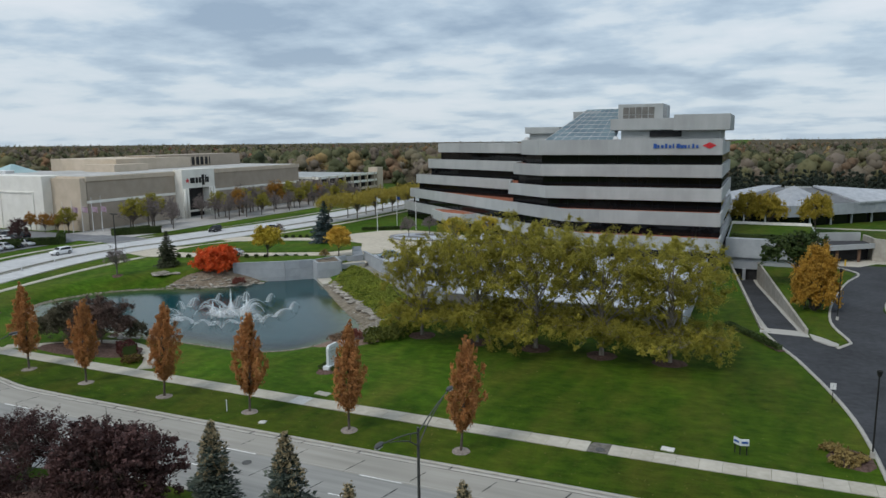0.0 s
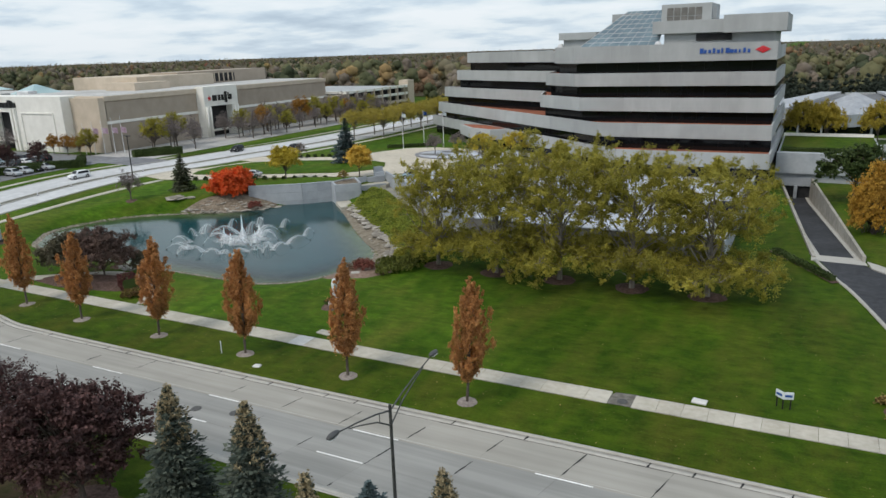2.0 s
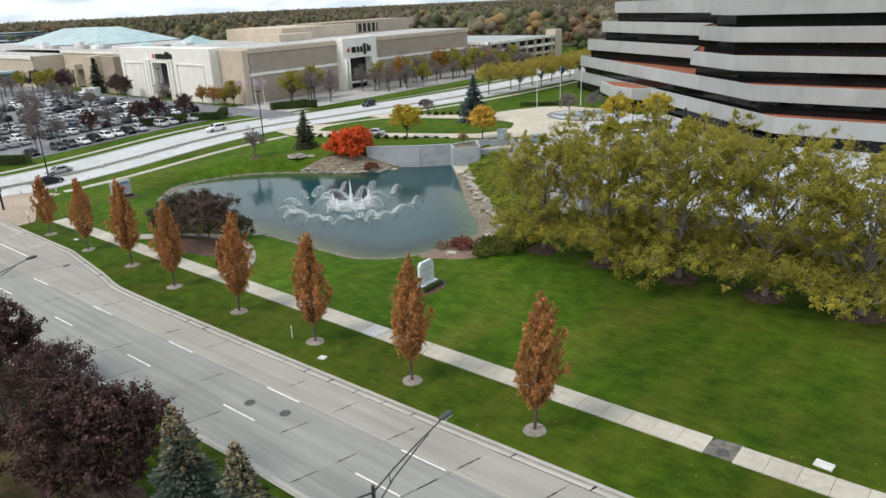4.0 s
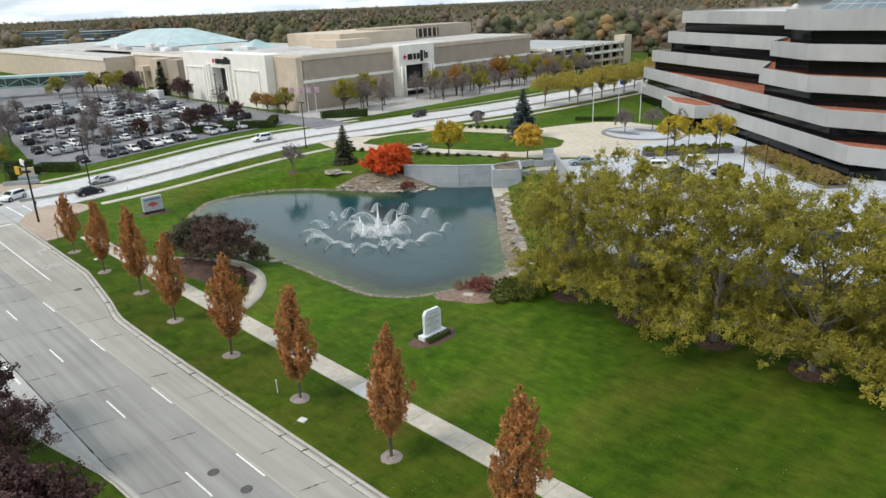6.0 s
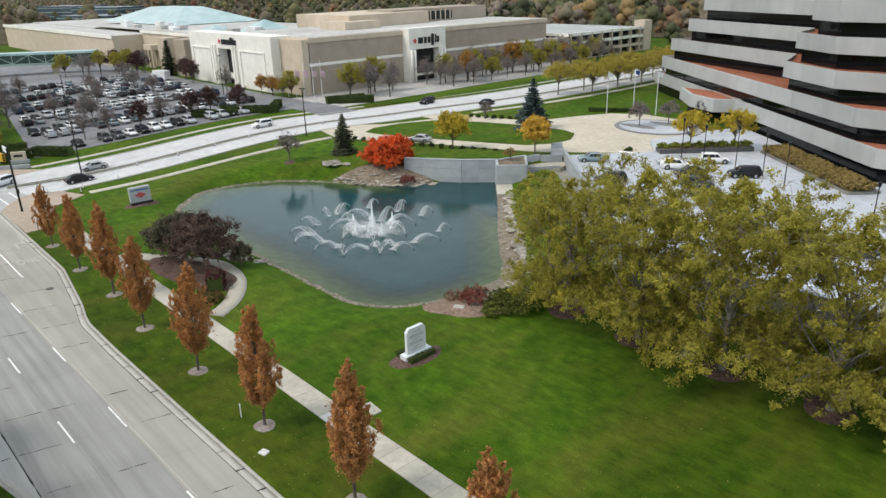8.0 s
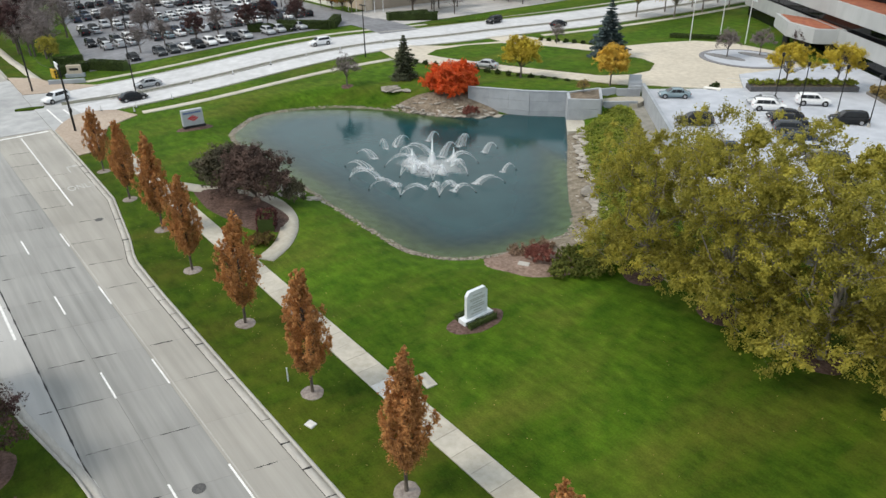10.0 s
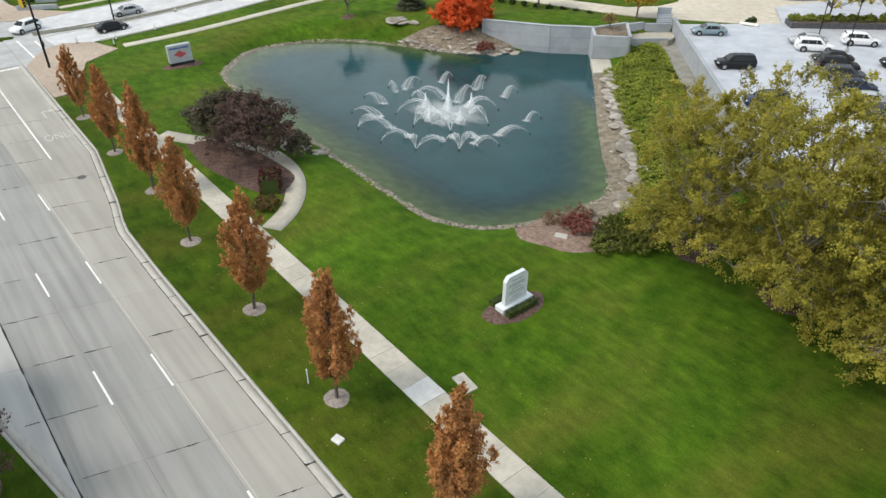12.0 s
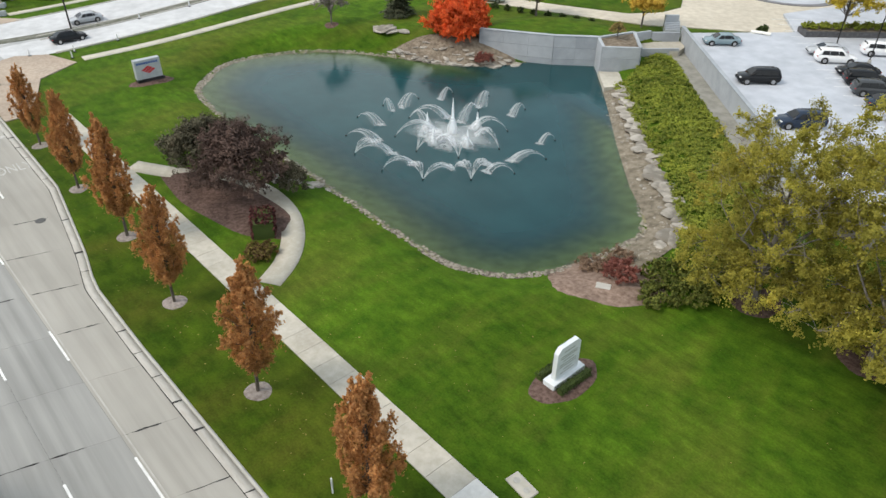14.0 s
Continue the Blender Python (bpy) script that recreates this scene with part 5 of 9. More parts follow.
def build_mall():
    H, G = 16.9, 0.9
    # east wing
    part("wall", boxes((-176, -130, 88.0, 190, G, H)), TAN, mall, "tan stucco wall")
    part("cornice", boxes((-176.2, -129.7, 87.7, 190.3, H - 1.0, H + 0.35), bevel=0.04), TANL, mall)
    part("string_course", boxes((-150, -129.75, 87.8, 121.5, 9.6, 10.4), bevel=0.03), CREAM, mall)
    part("string_course", boxes((-150, -129.75, 136.7, 190.2, 9.6, 10.4), bevel=0.03), CREAM, mall)
    part("roof", boxes((-175, -131, 89, 189, H + 0.2, H + 0.45)), ROOFG, mall)
    # upper block
    part("upper_block", boxes((-184, -152, 118, 152, H, H + 4.4)), TANL, mall)
    part("upper_block", boxes((-172, -157, 140, 186, H, H + 5.0)), TAN, mall)
    part("upper_block", boxes((-160, -146, 112, 126, H, H + 2.8)), TANL, mall)
    part("louvre", boxes((-158.0, -156.9, 156, 168, H + 1.0, H + 4.0)), DARKV, mall)
    for j in range(5):
        part("louvre_post", boxes((-157.2, -156.6, 157 + j * 2.4, 157.4 + j * 2.4, H + 1.0, H + 4.2)), TANL, mall)
    # east portal
    for y0, y1, z0 in ((121.6, 124.2, G), (133.8, 136.6, G), (124.21, 133.79, 11.6)):
        part("portal_block", boxes((-130.5, -126.8, y0, y1, z0, H + 0.9)), CREAM, mall, "cream stone portal")
    # doorway shade painted as a near-black slab
    part("portal_recess", boxes((-130.2, -129.6, 124.0, 134.0, G, 11.7)), DARKV, mall)
    part("canopy", boxes((-130, -128.4, 124.21, 133.79, 3.4, 4.0)), CREAM, mall)
    for y in (122.2, 123.5, 134.6, 135.9):
        bm = bmesh.new()
        cyl(bm, -126.5, y, G, 11.5, 0.45, 0.42, 12)
        part("pilaster", bm, CREAM, mall, smooth=True)
    # cream south front
    for x0, x1, z0 in ((-196, -175.5, G), (-166.5, -142, G), (-175.49, -166.51, 13.0)):
        part("portal_block", boxes((x0, x1, 83.2, 90, z0, H + 0.6)), CREAM, mall, "cream stone front")
    # south doorway likewise: shade given by a near-black slab
    part("portal_recess", boxes((-175.7, -166.3, 86.2, 90, G, 13.2)), DARKV, mall)
    part("canopy", boxes((-175.5, -166.5, 83.6, 86.4, 4.0, 5.2)), CREAM, mall)
    for x in (-178.6, -177.0, -165.0, -163.4):
        part("pilaster", boxes((x - 0.45, x + 0.45, 82.5, 83.4, G, 14.0), bevel=0.05), CREAM, mall)
    for x0, x1 in ((-194, -181), (-161, -146)):
        part("panel_frame", boxes((x0, x1, 82.95, 83.25, 12.6, 13.0), (x0, x0 + 0.4, 82.95, 83.25, G, 12.6), (x1 - 0.4, x1, 82.95, 83.25, G, 12.6)), CREAM, mall)
    part("wall", boxes((-142, -130, 86.0, 88.2, G, H)), TANL, mall)
    # sign bars: star and name as plain shapes
    for i, (w, h) in enumerate(((2.2, 1.5), (1.2, 1.5), (1.2, 1.5), (1.3, 2.2), (0.5, 2.0), (1.1, 1.5))):
        y = 125.2 + sum((2.4, 1.5, 1.4, 1.6, 0.7, 1.2)[:i])
        part("sign_bar", boxes((-126.85, -126.6, y, y + w * 0.85, 13.2 if h < 2.1 else 12.4, 13.2 + h * 1.2)), INKB, mall)
        x = -172.2 + sum((2.4, 1.5, 1.4, 1.6, 0.7, 1.2)[:i]) * 1.1
        part("sign_bar", boxes((x, x + w, 82.9, 83.2, 14.3, 14.3 + h)), INKB, mall)

    def disc(mat, at, axis):
        bm = bmesh.new()
        bmesh.ops.create_circle(bm, cap_ends=True, segments=10, radius=0.9)
        for i, v in enumerate(bm.verts):
            k = 1.0 if i % 2 == 0 else 0.45
            a, b = v.co.x * k, v.co.y * k
            v.co = Vector(at) + (Vector((0, a, b)) if axis == "x" else Vector((a, 0, b)))
        r = bmesh.ops.extrude_face_region(bm, geom=bm.faces[:])
        for v in r["geom"]:
            if isinstance(v, bmesh.types.BMVert):
                v.co += Vector((0.15, 0, 0)) if axis == "x" else Vector((0, -0.15, 0))
        bmesh.ops.recalc_face_normals(bm, faces=bm.faces)
        part("sign_emblem", bm, mat, mall)

    disc(INKR, (-126.85, 123.9, 14.1), "x")
    disc(INKR, (-173.8, 83.2, 15.1), "y")
    # west wings of the mall, set back
    part("wall", boxes((-262, -196, 92, 150, G, H - 2.0)), TANL, mall, "light tan wall")
    part("wall", boxes((-212, -203, 84, 94, G, H - 2.6)), TAN, mall)
    part("wall", boxes((-232, -224, 86, 94, G, H - 3.0)), TANL, mall)
    part("wall", boxes((-440, -262, 80, 160, G, H - 3.2)), TANL, mall)
    part("parapet", boxes((-263, -196, 91.6, 92.2, H - 2.6, H - 1.6)), CREAM, mall)
    part("parapet", boxes((-441, -262, 79.6, 80.2, H - 4.2, H - 2.8)), CREAM, mall)
    part("roof", boxes((-440, -330, 95, 150, H - 3.2, H - 2.6)), ROOFG, mall)
    part("roof", boxes((-440, -262.5, 80.4, 94.8, H - 3.2, H - 3.05)), ROOFG, mall)
    part("roof", boxes((-330, -196, 95, 150, H - 2.0, H - 1.6)), ROOFG, mall)
    part("entrance_portico", boxes((-252, -244, 88, 92.4, 8.4, 10.4), (-252, -251, 88, 89, G, 8.5), (-248.5, -247.5, 88, 89, G, 8.5), (-245, -244, 88, 89, G, 8.5)), TANL, mall)
    # long glazed mall roof
    bm = bmesh.new()
    lo = [(-366, 112, 15.6), (-276, 112, 15.6), (-276, 154, 15.6), (-366, 154, 15.6)]
    hi = [(-340, 128, 22.4), (-302, 128, 22.4), (-302, 138, 22.4), (-340, 138, 22.4)]
    a, b = [bm.verts.new(v) for v in lo], [bm.verts.new(v) for v in hi]
    bm.faces.new(b)
    for i in range(4):
        bm.faces.new((a[i], a[(i + 1) % 4], b[(i + 1) % 4], b[i]))
    bmesh.ops.recalc_face_normals(bm, faces=bm.faces)
    gr = part("glass_roof", bm, TEALR, mall, "pale teal glazed roof")
    many = []
    for i in range(14):
        t = i / 13
        p, q = Vector(lo[0]).lerp(Vector(lo[1]), t), Vector(hi[0]).lerp(Vector(hi[1]), t)
        many.append(([p, q], [0.10, 0.10], 4))
    put("rib_frame", tubes("rib_frame", many), STEELW, gr)
    bm = bmesh.new()
    for cx, cy, r, h in ((-196, 112, 11, 4), (-210, 100, 9, 2.5)):
        bmesh.ops.create_cone(bm, segments=4, radius1=r, radius2=0.4, depth=h, matrix=pose(cx, cy, H + h / 2 - 1.2, 0, 0, 45))
    part("glass_roof", bm, TEALR, mall)
    rng = random.Random(4)
    for k in range(16):
        x, y = rng.uniform(-320, -180), rng.uniform(96, 108)
        part("roof_unit", boxes((x, x + rng.uniform(2, 7), y, y + 3, H - 1.8, H + rng.uniform(-0.6, 1.2)), bevel=0.05), STEELW if k % 2 else ROOFG, mall)


build_mall()

# ---- mall parking structure ----
garage = root("parking_structure", "open concrete parking structure with three decks", "building")


def build_garage():
    for k in range(4):
        z = 0.8 + 3.2 * k
        part("deck", boxes((-176, -124, 196, 250, z, z + 0.4)), BANDC, garage)
        part("spandrel", boxes((-124.6, -123.8, 195.5, 250, z + 0.1, z + 1.15), (-176, -123.8, 195.3, 196.1, z + 0.1, z + 1.15)), CREAM if k > 1 else TANL, garage)
    for j in range(9):
        y = 196.5 + j * 6.5
        part("column", boxes((-124.9, -123.6, y, y + 0.6, 0.5, 11.4)), TANL, garage)
    for j in range(8):
        x = -175 + j * 7
        part("column", boxes((x, x + 0.6, 195.4, 196.4, 0.5, 11.4)), TANL, garage)
    # near-black block fills the decks, coloured as the shade inside
    part("core", boxes((-172, -127.5, 199.5, 247, 0.5, 10.2)), DARKV, garage)
    part("stair_tower", boxes((-128.5, -123.5, 245, 250.5, 0.5, 13.6)), TANL, garage)
    part("ramp_block", boxes((-129.8, -124, 188, 196, 0.5, 10.2)), TAN, garage)


build_garage()

# ---- covered footbridge to the mall ----
bridge = root("footbridge", "teal steel footbridge with a glazed arched roof", "footbridge")


BRIDGE = (Vector((-252, 70)), Vector((-312, -18)))


FARGL = M("dark_green_glazing", (0.03, 0.055, 0.05), (0.06, 0.09, 0.08), 0.3, 0.15)


def build_bridge():
    a, b = BRIDGE
    d = (b - a).normalized()
    n = Vector((-d.y, d.x))
    for name, s, t, z0, z1, m in (("deck", 0, 6, 5.2, 6.0, TEALF), ("glazing", 2.6, 0.2, 6.0, 9.0, FARGL), ("glazing", -2.6, 0.2, 6.0, 9.0, FARGL), ("roof", 0, 5.8, 9.0, 9.8, TEALR)):
        bm = bmesh.new()
        wall_run(bm, a, b, t, z0, z1, s)
        part(name, bm, m, bridge)
    many = []
    for k in range(18):
        p, q = a.lerp(b, k / 18), a.lerp(b, (k + 1) / 18)
        for s in (2.8, -2.8):
            u, v = p + n * s, q + n * s
            many += [([(u.x, u.y, 6.0), (v.x, v.y, 9.0)] if k % 2 else [(u.x, u.y, 9.0), (v.x, v.y, 6.0)], [0.16, 0.16], 4), ([(u.x, u.y, 6.0), (u.x, u.y, 9.0)], [0.14, 0.14], 4)]
    put("truss", tubes("truss", many), TEALF, bridge)
    for t in (0.15, 0.5, 0.85):
        p = a.lerp(b, t)
        part("pier", boxes((p.x - 1, p.x + 1, p.y - 1, p.y + 1, 0.2, 5.3)), TANL, bridge)


build_bridge()

# ---- plants ----


def leaf_quads(centres, radii, per, size, rng, flat_bias=0.3, squash=1.0, aspect=1.0, droop=0.0):
    """Small leaf faces scattered in clumps round the given centres."""
    C = np.asarray(centres, float)
    R = np.asarray(radii, float) if np.ndim(radii) else np.full(len(C), radii)
    n = len(C) * per
    c, r = np.repeat(C, per, 0), np.repeat(R, per)
    if per >= 12:
        # each clump is a handful of twigs with leaves strung along them
        tw = rng.normal(size=(len(C), 7, 3)) + np.array([0, 0, 0.25])
        tw *= (rng.uniform(0.55, 1.3, (len(C), 7)) / (np.linalg.norm(tw, axis=2) + 1e-9))[..., None]
        d = tw[np.repeat(np.arange(len(C)), per), rng.integers(0, 7, n)]
        along = rng.uniform(0.05, 1, n) ** 0.75
        p = c + (d * along[:, None] + rng.normal(size=(n, 3)) * 0.15) * r[:, None] * np.array([1, 1, squash])
        d = d / (np.linalg.norm(d, axis=1)[:, None] + 1e-9)
    else:
        d = rng.normal(size=(n, 3))
        d /= np.linalg.norm(d, axis=1)[:, None] + 1e-9
        rad = rng.uniform(0.25, 1, n) ** 0.6
        p = c + d * (r * rad)[:, None] * np.array([1, 1, squash])
    nrm = d * 0.9 + rng.normal(size=(n, 3)) * 0.5 + np.array([0, 0, flat_bias])
    nrm /= np.linalg.norm(nrm, axis=1)[:, None] + 1e-9
    a = np.cross(nrm, rng.normal(size=(n, 3)))
    a /= np.linalg.norm(a, axis=1)[:, None] + 1e-9
    b = np.cross(nrm, a)
    s = size * rng.uniform(0.6, 1.35, n)[:, None]
    a, b = a * s * aspect, b * s
    k = nrm * s * 0.18
    V = np.stack([p - a - b * 0.35, p + k + a * 0.1 - b, p + a + b * 0.3, p - a * 0.1 + b], 1).reshape(-1, 3)
    F = np.arange(n * 4).reshape(-1, 4)
    return V, F


def limb(p, q, sag, rng, k=4):
    p, q = Vector(p), Vector(q)
    out = []
    for i in range(k + 1):
        t = i / k
        w = Vector(rng.normal(size=3) * 0.06 * (q - p).length * (0 if i in (0, k) else 1))
        out.append(p.lerp(q, t) + Vector((0, 0, sag * math.sin(math.pi * t))) + w)
    return out


def tree_thing(name, label, category, group, trunk_me, crown_me, bark, leaf, extra=None):
    r = root(name, label, category, group)
    put("trunk", trunk_me, bark, r)
    put("crown", crown_me, leaf, r)
    return r


def columnar_meshes(seed, spire=1.0):
    """Narrow upright street tree: steep branches, widest low down, ragged pointed tip."""
    rng = np.random.default_rng(seed)
    H, foot = 9.9, 2.0
    lean = rng.normal(size=2) * 0.12
    many = [([(0, 0, -0.2), (0.03, 0, 1.2), (0.05 + lean[0] * 0.4, 0.04, 4.5), (lean[0], lean[1], H - 0.6)], [0.15, 0.12, 0.09, 0.02], 7)]
    C, R = [], []
    side = rng.uniform(0.82, 1.18, 8)
    for i in range(64):
        f = (i + rng.uniform(0, 0.8)) / 64
        ang = i * 2.4 + rng.uniform(-0.4, 0.4)
        rise = rng.uniform(1.1, 2.1)
        zt = foot + 0.35 + f * (H - foot - 0.5)
        wide = np.interp(f, [0, 0.08, 0.22, 0.38, 0.55, 0.72, 0.88, 1.0], [0.36, 1.0, 1.66, 1.68, 1.28, 0.88, 0.52, 0.14])
        wide = wide if f < 0.45 else wide * (1 + (spire - 1) * min(1, (f - 0.45) / 0.2))
        out = float(wide) * rng.uniform(0.6, 1.12) * side[int((ang % 6.283) / 0.7855) % 8]
        z0 = max(foot - 0.1, zt - rise)
        base = Vector((lean[0] * z0 / H, lean[1] * z0 / H, z0))
        tip = Vector((math.cos(ang) * out + lean[0] * f, math.sin(ang) * out + lean[1] * f, zt))
        many.append((limb(base, tip, -0.15, rng, 3), [0.04, 0.03, 0.02, 0.008], 4))
        small = 1.0 if f < 0.7 else 0.72
        for t, rr in ((0.5, 0.40), (0.78, 0.44), (1.0, 0.40)):
            C.append(base.lerp(tip, t)[:])
            R.append(rr * rng.uniform(0.75, 1.2) * small)
        C.append((tip + Vector((rng.normal() * 0.08, rng.normal() * 0.08, rng.uniform(0.3, 0.75))))[:])
        R.append(0.27 * small)
    for i in range(9):
        C.append((lean[0] + rng.normal() * 0.10, lean[1] + rng.normal() * 0.10, H - 1.5 + i * 0.19))
        R.append(0.27 - i * 0.016)
    V, F = leaf_quads(C, R, 118, 0.060, rng, 0.1, 1.5)
    return tubes("trunk", many), npmesh("crown", V, F)


def oak_meshes(seed, H=15.6, spread=6.7, per=150, size=0.068):
    """Broad park tree: short trunk, rising limbs, open layered crown."""
    rng = np.random.default_rng(seed)
    fork = 2.6
    many = [([(0, 0, -0.3), (0.05, 0.05, 1.3), (0.0, 0.05, fork), (0.1, 0, 7), (0, 0, H - 2)], [0.34, 0.26, 0.24, 0.15, 0.04], 8)]
    C, R = [], []
    for i in range(32):
        ang = i * 2.4 + rng.uniform(-0.35, 0.35)
        low = i < 11
        g = 0.0 if low else (i - 11) / 20
        if low:
            # drooping skirt boughs
            z0, zt, reach = fork + rng.uniform(0, 1.2), rng.uniform(1.9, 4.6), spread * rng.uniform(0.80, 1.0)
        else:
            # rising limbs under a broad dome
            z0, zt, reach = fork + 5.0 * g, 8.9 + (H - 10.1) * g ** 0.8 + rng.uniform(-0.9, 0.9), spread * (1.0 - 0.36 * g) * rng.uniform(0.80, 1.08)
        tip = Vector((math.cos(ang) * reach, math.sin(ang) * reach, zt))
        path = limb((0, 0, z0), tip, rng.uniform(0.2, 0.9), rng, 5)
        many.append((path, [0.11, 0.08, 0.055, 0.04, 0.025, 0.01], 5))
        for k in range(2, 6):
            q = path[k]
            for _ in range(6 if low else (2, 4, 5, 5)[k - 2]):
                off = Vector((rng.normal(), rng.normal(), rng.normal() * (0.55 if low else 0.8))) * (0.62 + 0.15 * k)
                if off.length > 1.75:
                    off *= 1.75 / off.length
                tw = q + off
                # keep the twigs of the outermost boughs inside the crown's rim
                far = math.hypot(tw.x, tw.y) / (spread * 1.08)
                if far > 1:
                    tw.x, tw.y = tw.x / far, tw.y / far
                if tw.z < 1.1:
                    tw.z = 1.1 + rng.uniform(0, 0.5)
                many.append(([q, q.lerp(tw, 0.5) + Vector((0, 0, 0.1)), tw], [0.02, 0.012, 0.005], 3))
                C.append(tw[:])
                R.append(rng.uniform(0.5, 1.0))
    for i in range(44):
        a, rr = rng.uniform(0, 6.28), rng.uniform(0, 2.6)
        C.append((math.cos(a) * rr, math.sin(a) * rr, H - rng.uniform(0.2, 1.2) - rr * 1.1))
        R.append(rng.uniform(0.35, 0.75))
    V, F = leaf_quads(C, R, per, size, rng, 0.35, 0.95)
    return tubes("trunk", many), npmesh("crown", V, F)


def round_tree_meshes(seed, H, spread, clear, n=60, per=70, size=0.14, rad=0.55, dense=1.0, sides=5):
    """Generic small tree with a rounded crown."""
    rng = np.random.default_rng(seed)
    many = [([(0, 0, -0.2), (0.03, 0.02, clear), (0, 0.04, H * 0.6), (0, 0, H * 0.9)], [0.02 * H, 0.016 * H, 0.010 * H, 0.01], 6)]
    C, R = [], []
    lobes = [Vector(v).normalized() for v in rng.normal(size=(9, 3)) + np.array([0, 0, 0.3])]
    for i in range(n):
        d = Vector(rng.normal(size=3)).normalized()
        d *= 0.70 + 0.34 * max(0.0, max(d.dot(q) for q in lobes)) ** 4
        d.z = abs(d.z) * 1.15 - 0.35
        mid = clear + (H - clear) * 0.42
        tip = Vector((d.x * spread, d.y * spread, mid + d.z * (H - mid))) * 1.0
        tip = Vector((0, 0, mid)).lerp(tip, rng.uniform(0.55, 1.0))
        tip.z = max(tip.z, clear * 0.8)
        z0 = clear + rng.uniform(0, 0.45) * (H - clear)
        if i % 2 == 0:
            many.append((limb((0, 0, z0), tip, 0.1 * H * 0.3, rng, 3), [0.008 * H, 0.006 * H, 0.004 * H, 0.006], 4))
        C.append(tip[:])
        R.append(rad * rng.uniform(0.7, 1.25))
    V, F = leaf_quads(C, R, int(per * dense), size, rng, 0.3, 0.85)
    return tubes("trunk", many), npmesh("crown", V, F)


def spruce_meshes(seed, H, base, whorls=26, size=0.10, dens=1.0):
    """Layered conifer: drooping boughs of needle sprays, cones near the top."""
    rng = np.random.default_rng(seed)
    many = [([(0, 0, -0.2), (0, 0, H * 0.5), (0, 0, H - 0.1)], [0.02 * H, 0.012 * H, 0.012], 6)]
    A, B, P, cone = [], [], [], []
    for w in range(whorls):
        f = w / (whorls - 1)
        z = 0.35 + (H - 0.5) * f ** 0.92
        L = (base * (1 - f) ** 0.95 + 0.10) * rng.uniform(0.84, 1.12)
        nb = int((7 + 9 * (1 - f)) * dens) + 3
        for j in range(nb):
            ang = 2 * math.pi * (j + rng.uniform(0, 0.7)) / nb + w * 0.9
            ll = L * rng.uniform(0.62, 1.14)
            up = 0.42 * f - 0.10 + rng.uniform(-0.06, 0.06)
            ns = max(3, int(ll / 0.16))
            for k in range(ns):
                t = (k + 0.6) / ns
                rr = ll * t
                zz = z + rr * up - 0.18 * ll * t * t + 0.10 * ll * max(0, t - 0.7)
                for s in (-1, 0, 1):
                    aa = ang + s * (0.16 + 0.26 * (1 - t)) * rng.uniform(0.5, 1.3)
                    P.append((math.cos(aa) * rr, math.sin(aa) * rr, zz + rng.normal() * 0.05))
                    da = ang + s * 0.7
                    A.append((math.cos(da), math.sin(da), -0.15 + 0.35 * f + rng.normal() * 0.15))
            if f > 0.58 and rng.uniform() < 0.25 + 2.4 * (f - 0.58):
                cone.append((math.cos(ang) * ll * 0.85, math.sin(ang) * ll * 0.85, z + ll * up - 0.12))
    P, A = np.array(P), np.array(A)
    A /= np.linalg.norm(A, axis=1)[:, None]
    n = len(P)
    side = np.cross(A, np.array([0, 0, 1.0]) + rng.normal(size=(n, 3)) * 0.5)
    side /= np.linalg.norm(side, axis=1)[:, None] + 1e-9
    s = size * rng.uniform(0.7, 1.3, n)[:, None]
    a, b = A * s * 1.9, side * s * 0.85
    upv = np.array([0, 0, 1.0]) * s * 0.5
    V = np.stack([P - a * 0.5, P + b + upv * 0.2, P + a, P - b - upv * 0.6], 1).reshape(-1, 3)
    F = np.arange(4 * n).reshape(-1, 4)
    cme = None
    if cone:
        c = np.array(cone)
        v, f = leaf_quads(c, 0.24, 40, 0.075, rng, 0, 1.6, 0.5)
        cme = npmesh("cones", v, f)
    return tubes("trunk", many), npmesh("crown", V, F), cme


def spruce(name, label, at, seed, H, base, needles, cones=True, group="", whorls=26, size=0.10, dens=1.0, turn=0):
    t, c, k = spruce_meshes(seed, H, base, whorls, size, dens)
    r = root(name, label, "spruce tree", group, "", at, turn)
    put("trunk", t, BARK, r)
    put("crown", c, needles, r)
    if k and cones:
        put("cone_tuft", k, CONES, r, "brown cones near the top")
    return r


def shrub_mesh(seed, rx, ry, h, n=40, per=40, size=0.09, rad=0.32):
    rng = np.random.default_rng(seed)
    C = []
    for i in range(n):
        d = rng.normal(size=3)
        d /= np.linalg.norm(d)
        k = rng.uniform(0.5, 1.0)
        C.append((d[0] * rx * k, d[1] * ry * k, h * 0.45 + abs(d[2]) * h * 0.45 * k - (0.2 * h if d[2] < 0 else 0)))
    V, F = leaf_quads(C, rad * rng.uniform(0.7, 1.2, n), per, size, rng, 0.3)
    V[:, 2] = np.maximum(V[:, 2], 0.0)
    return npmesh("foliage", V, F)


def shrub(name, label, x, y, mesh, mat, group="", turn=0, z=None, category="shrub"):
    r = root(name, label, category, group, "", (x, y, float(land(x, y)) if z is None else z), turn)
    put("foliage", mesh, mat, r)
    st = [([(0, 0, -0.1), (0.05 * math.cos(a), 0.05 * math.sin(a), 0.25), (0.2 * math.cos(a), 0.2 * math.sin(a), 0.6)], [0.03, 0.025, 0.01], 4) for a in (0.2, 2.2, 4.3)]
    put("stem", tubes("stem", st), BARK, r)
    return r


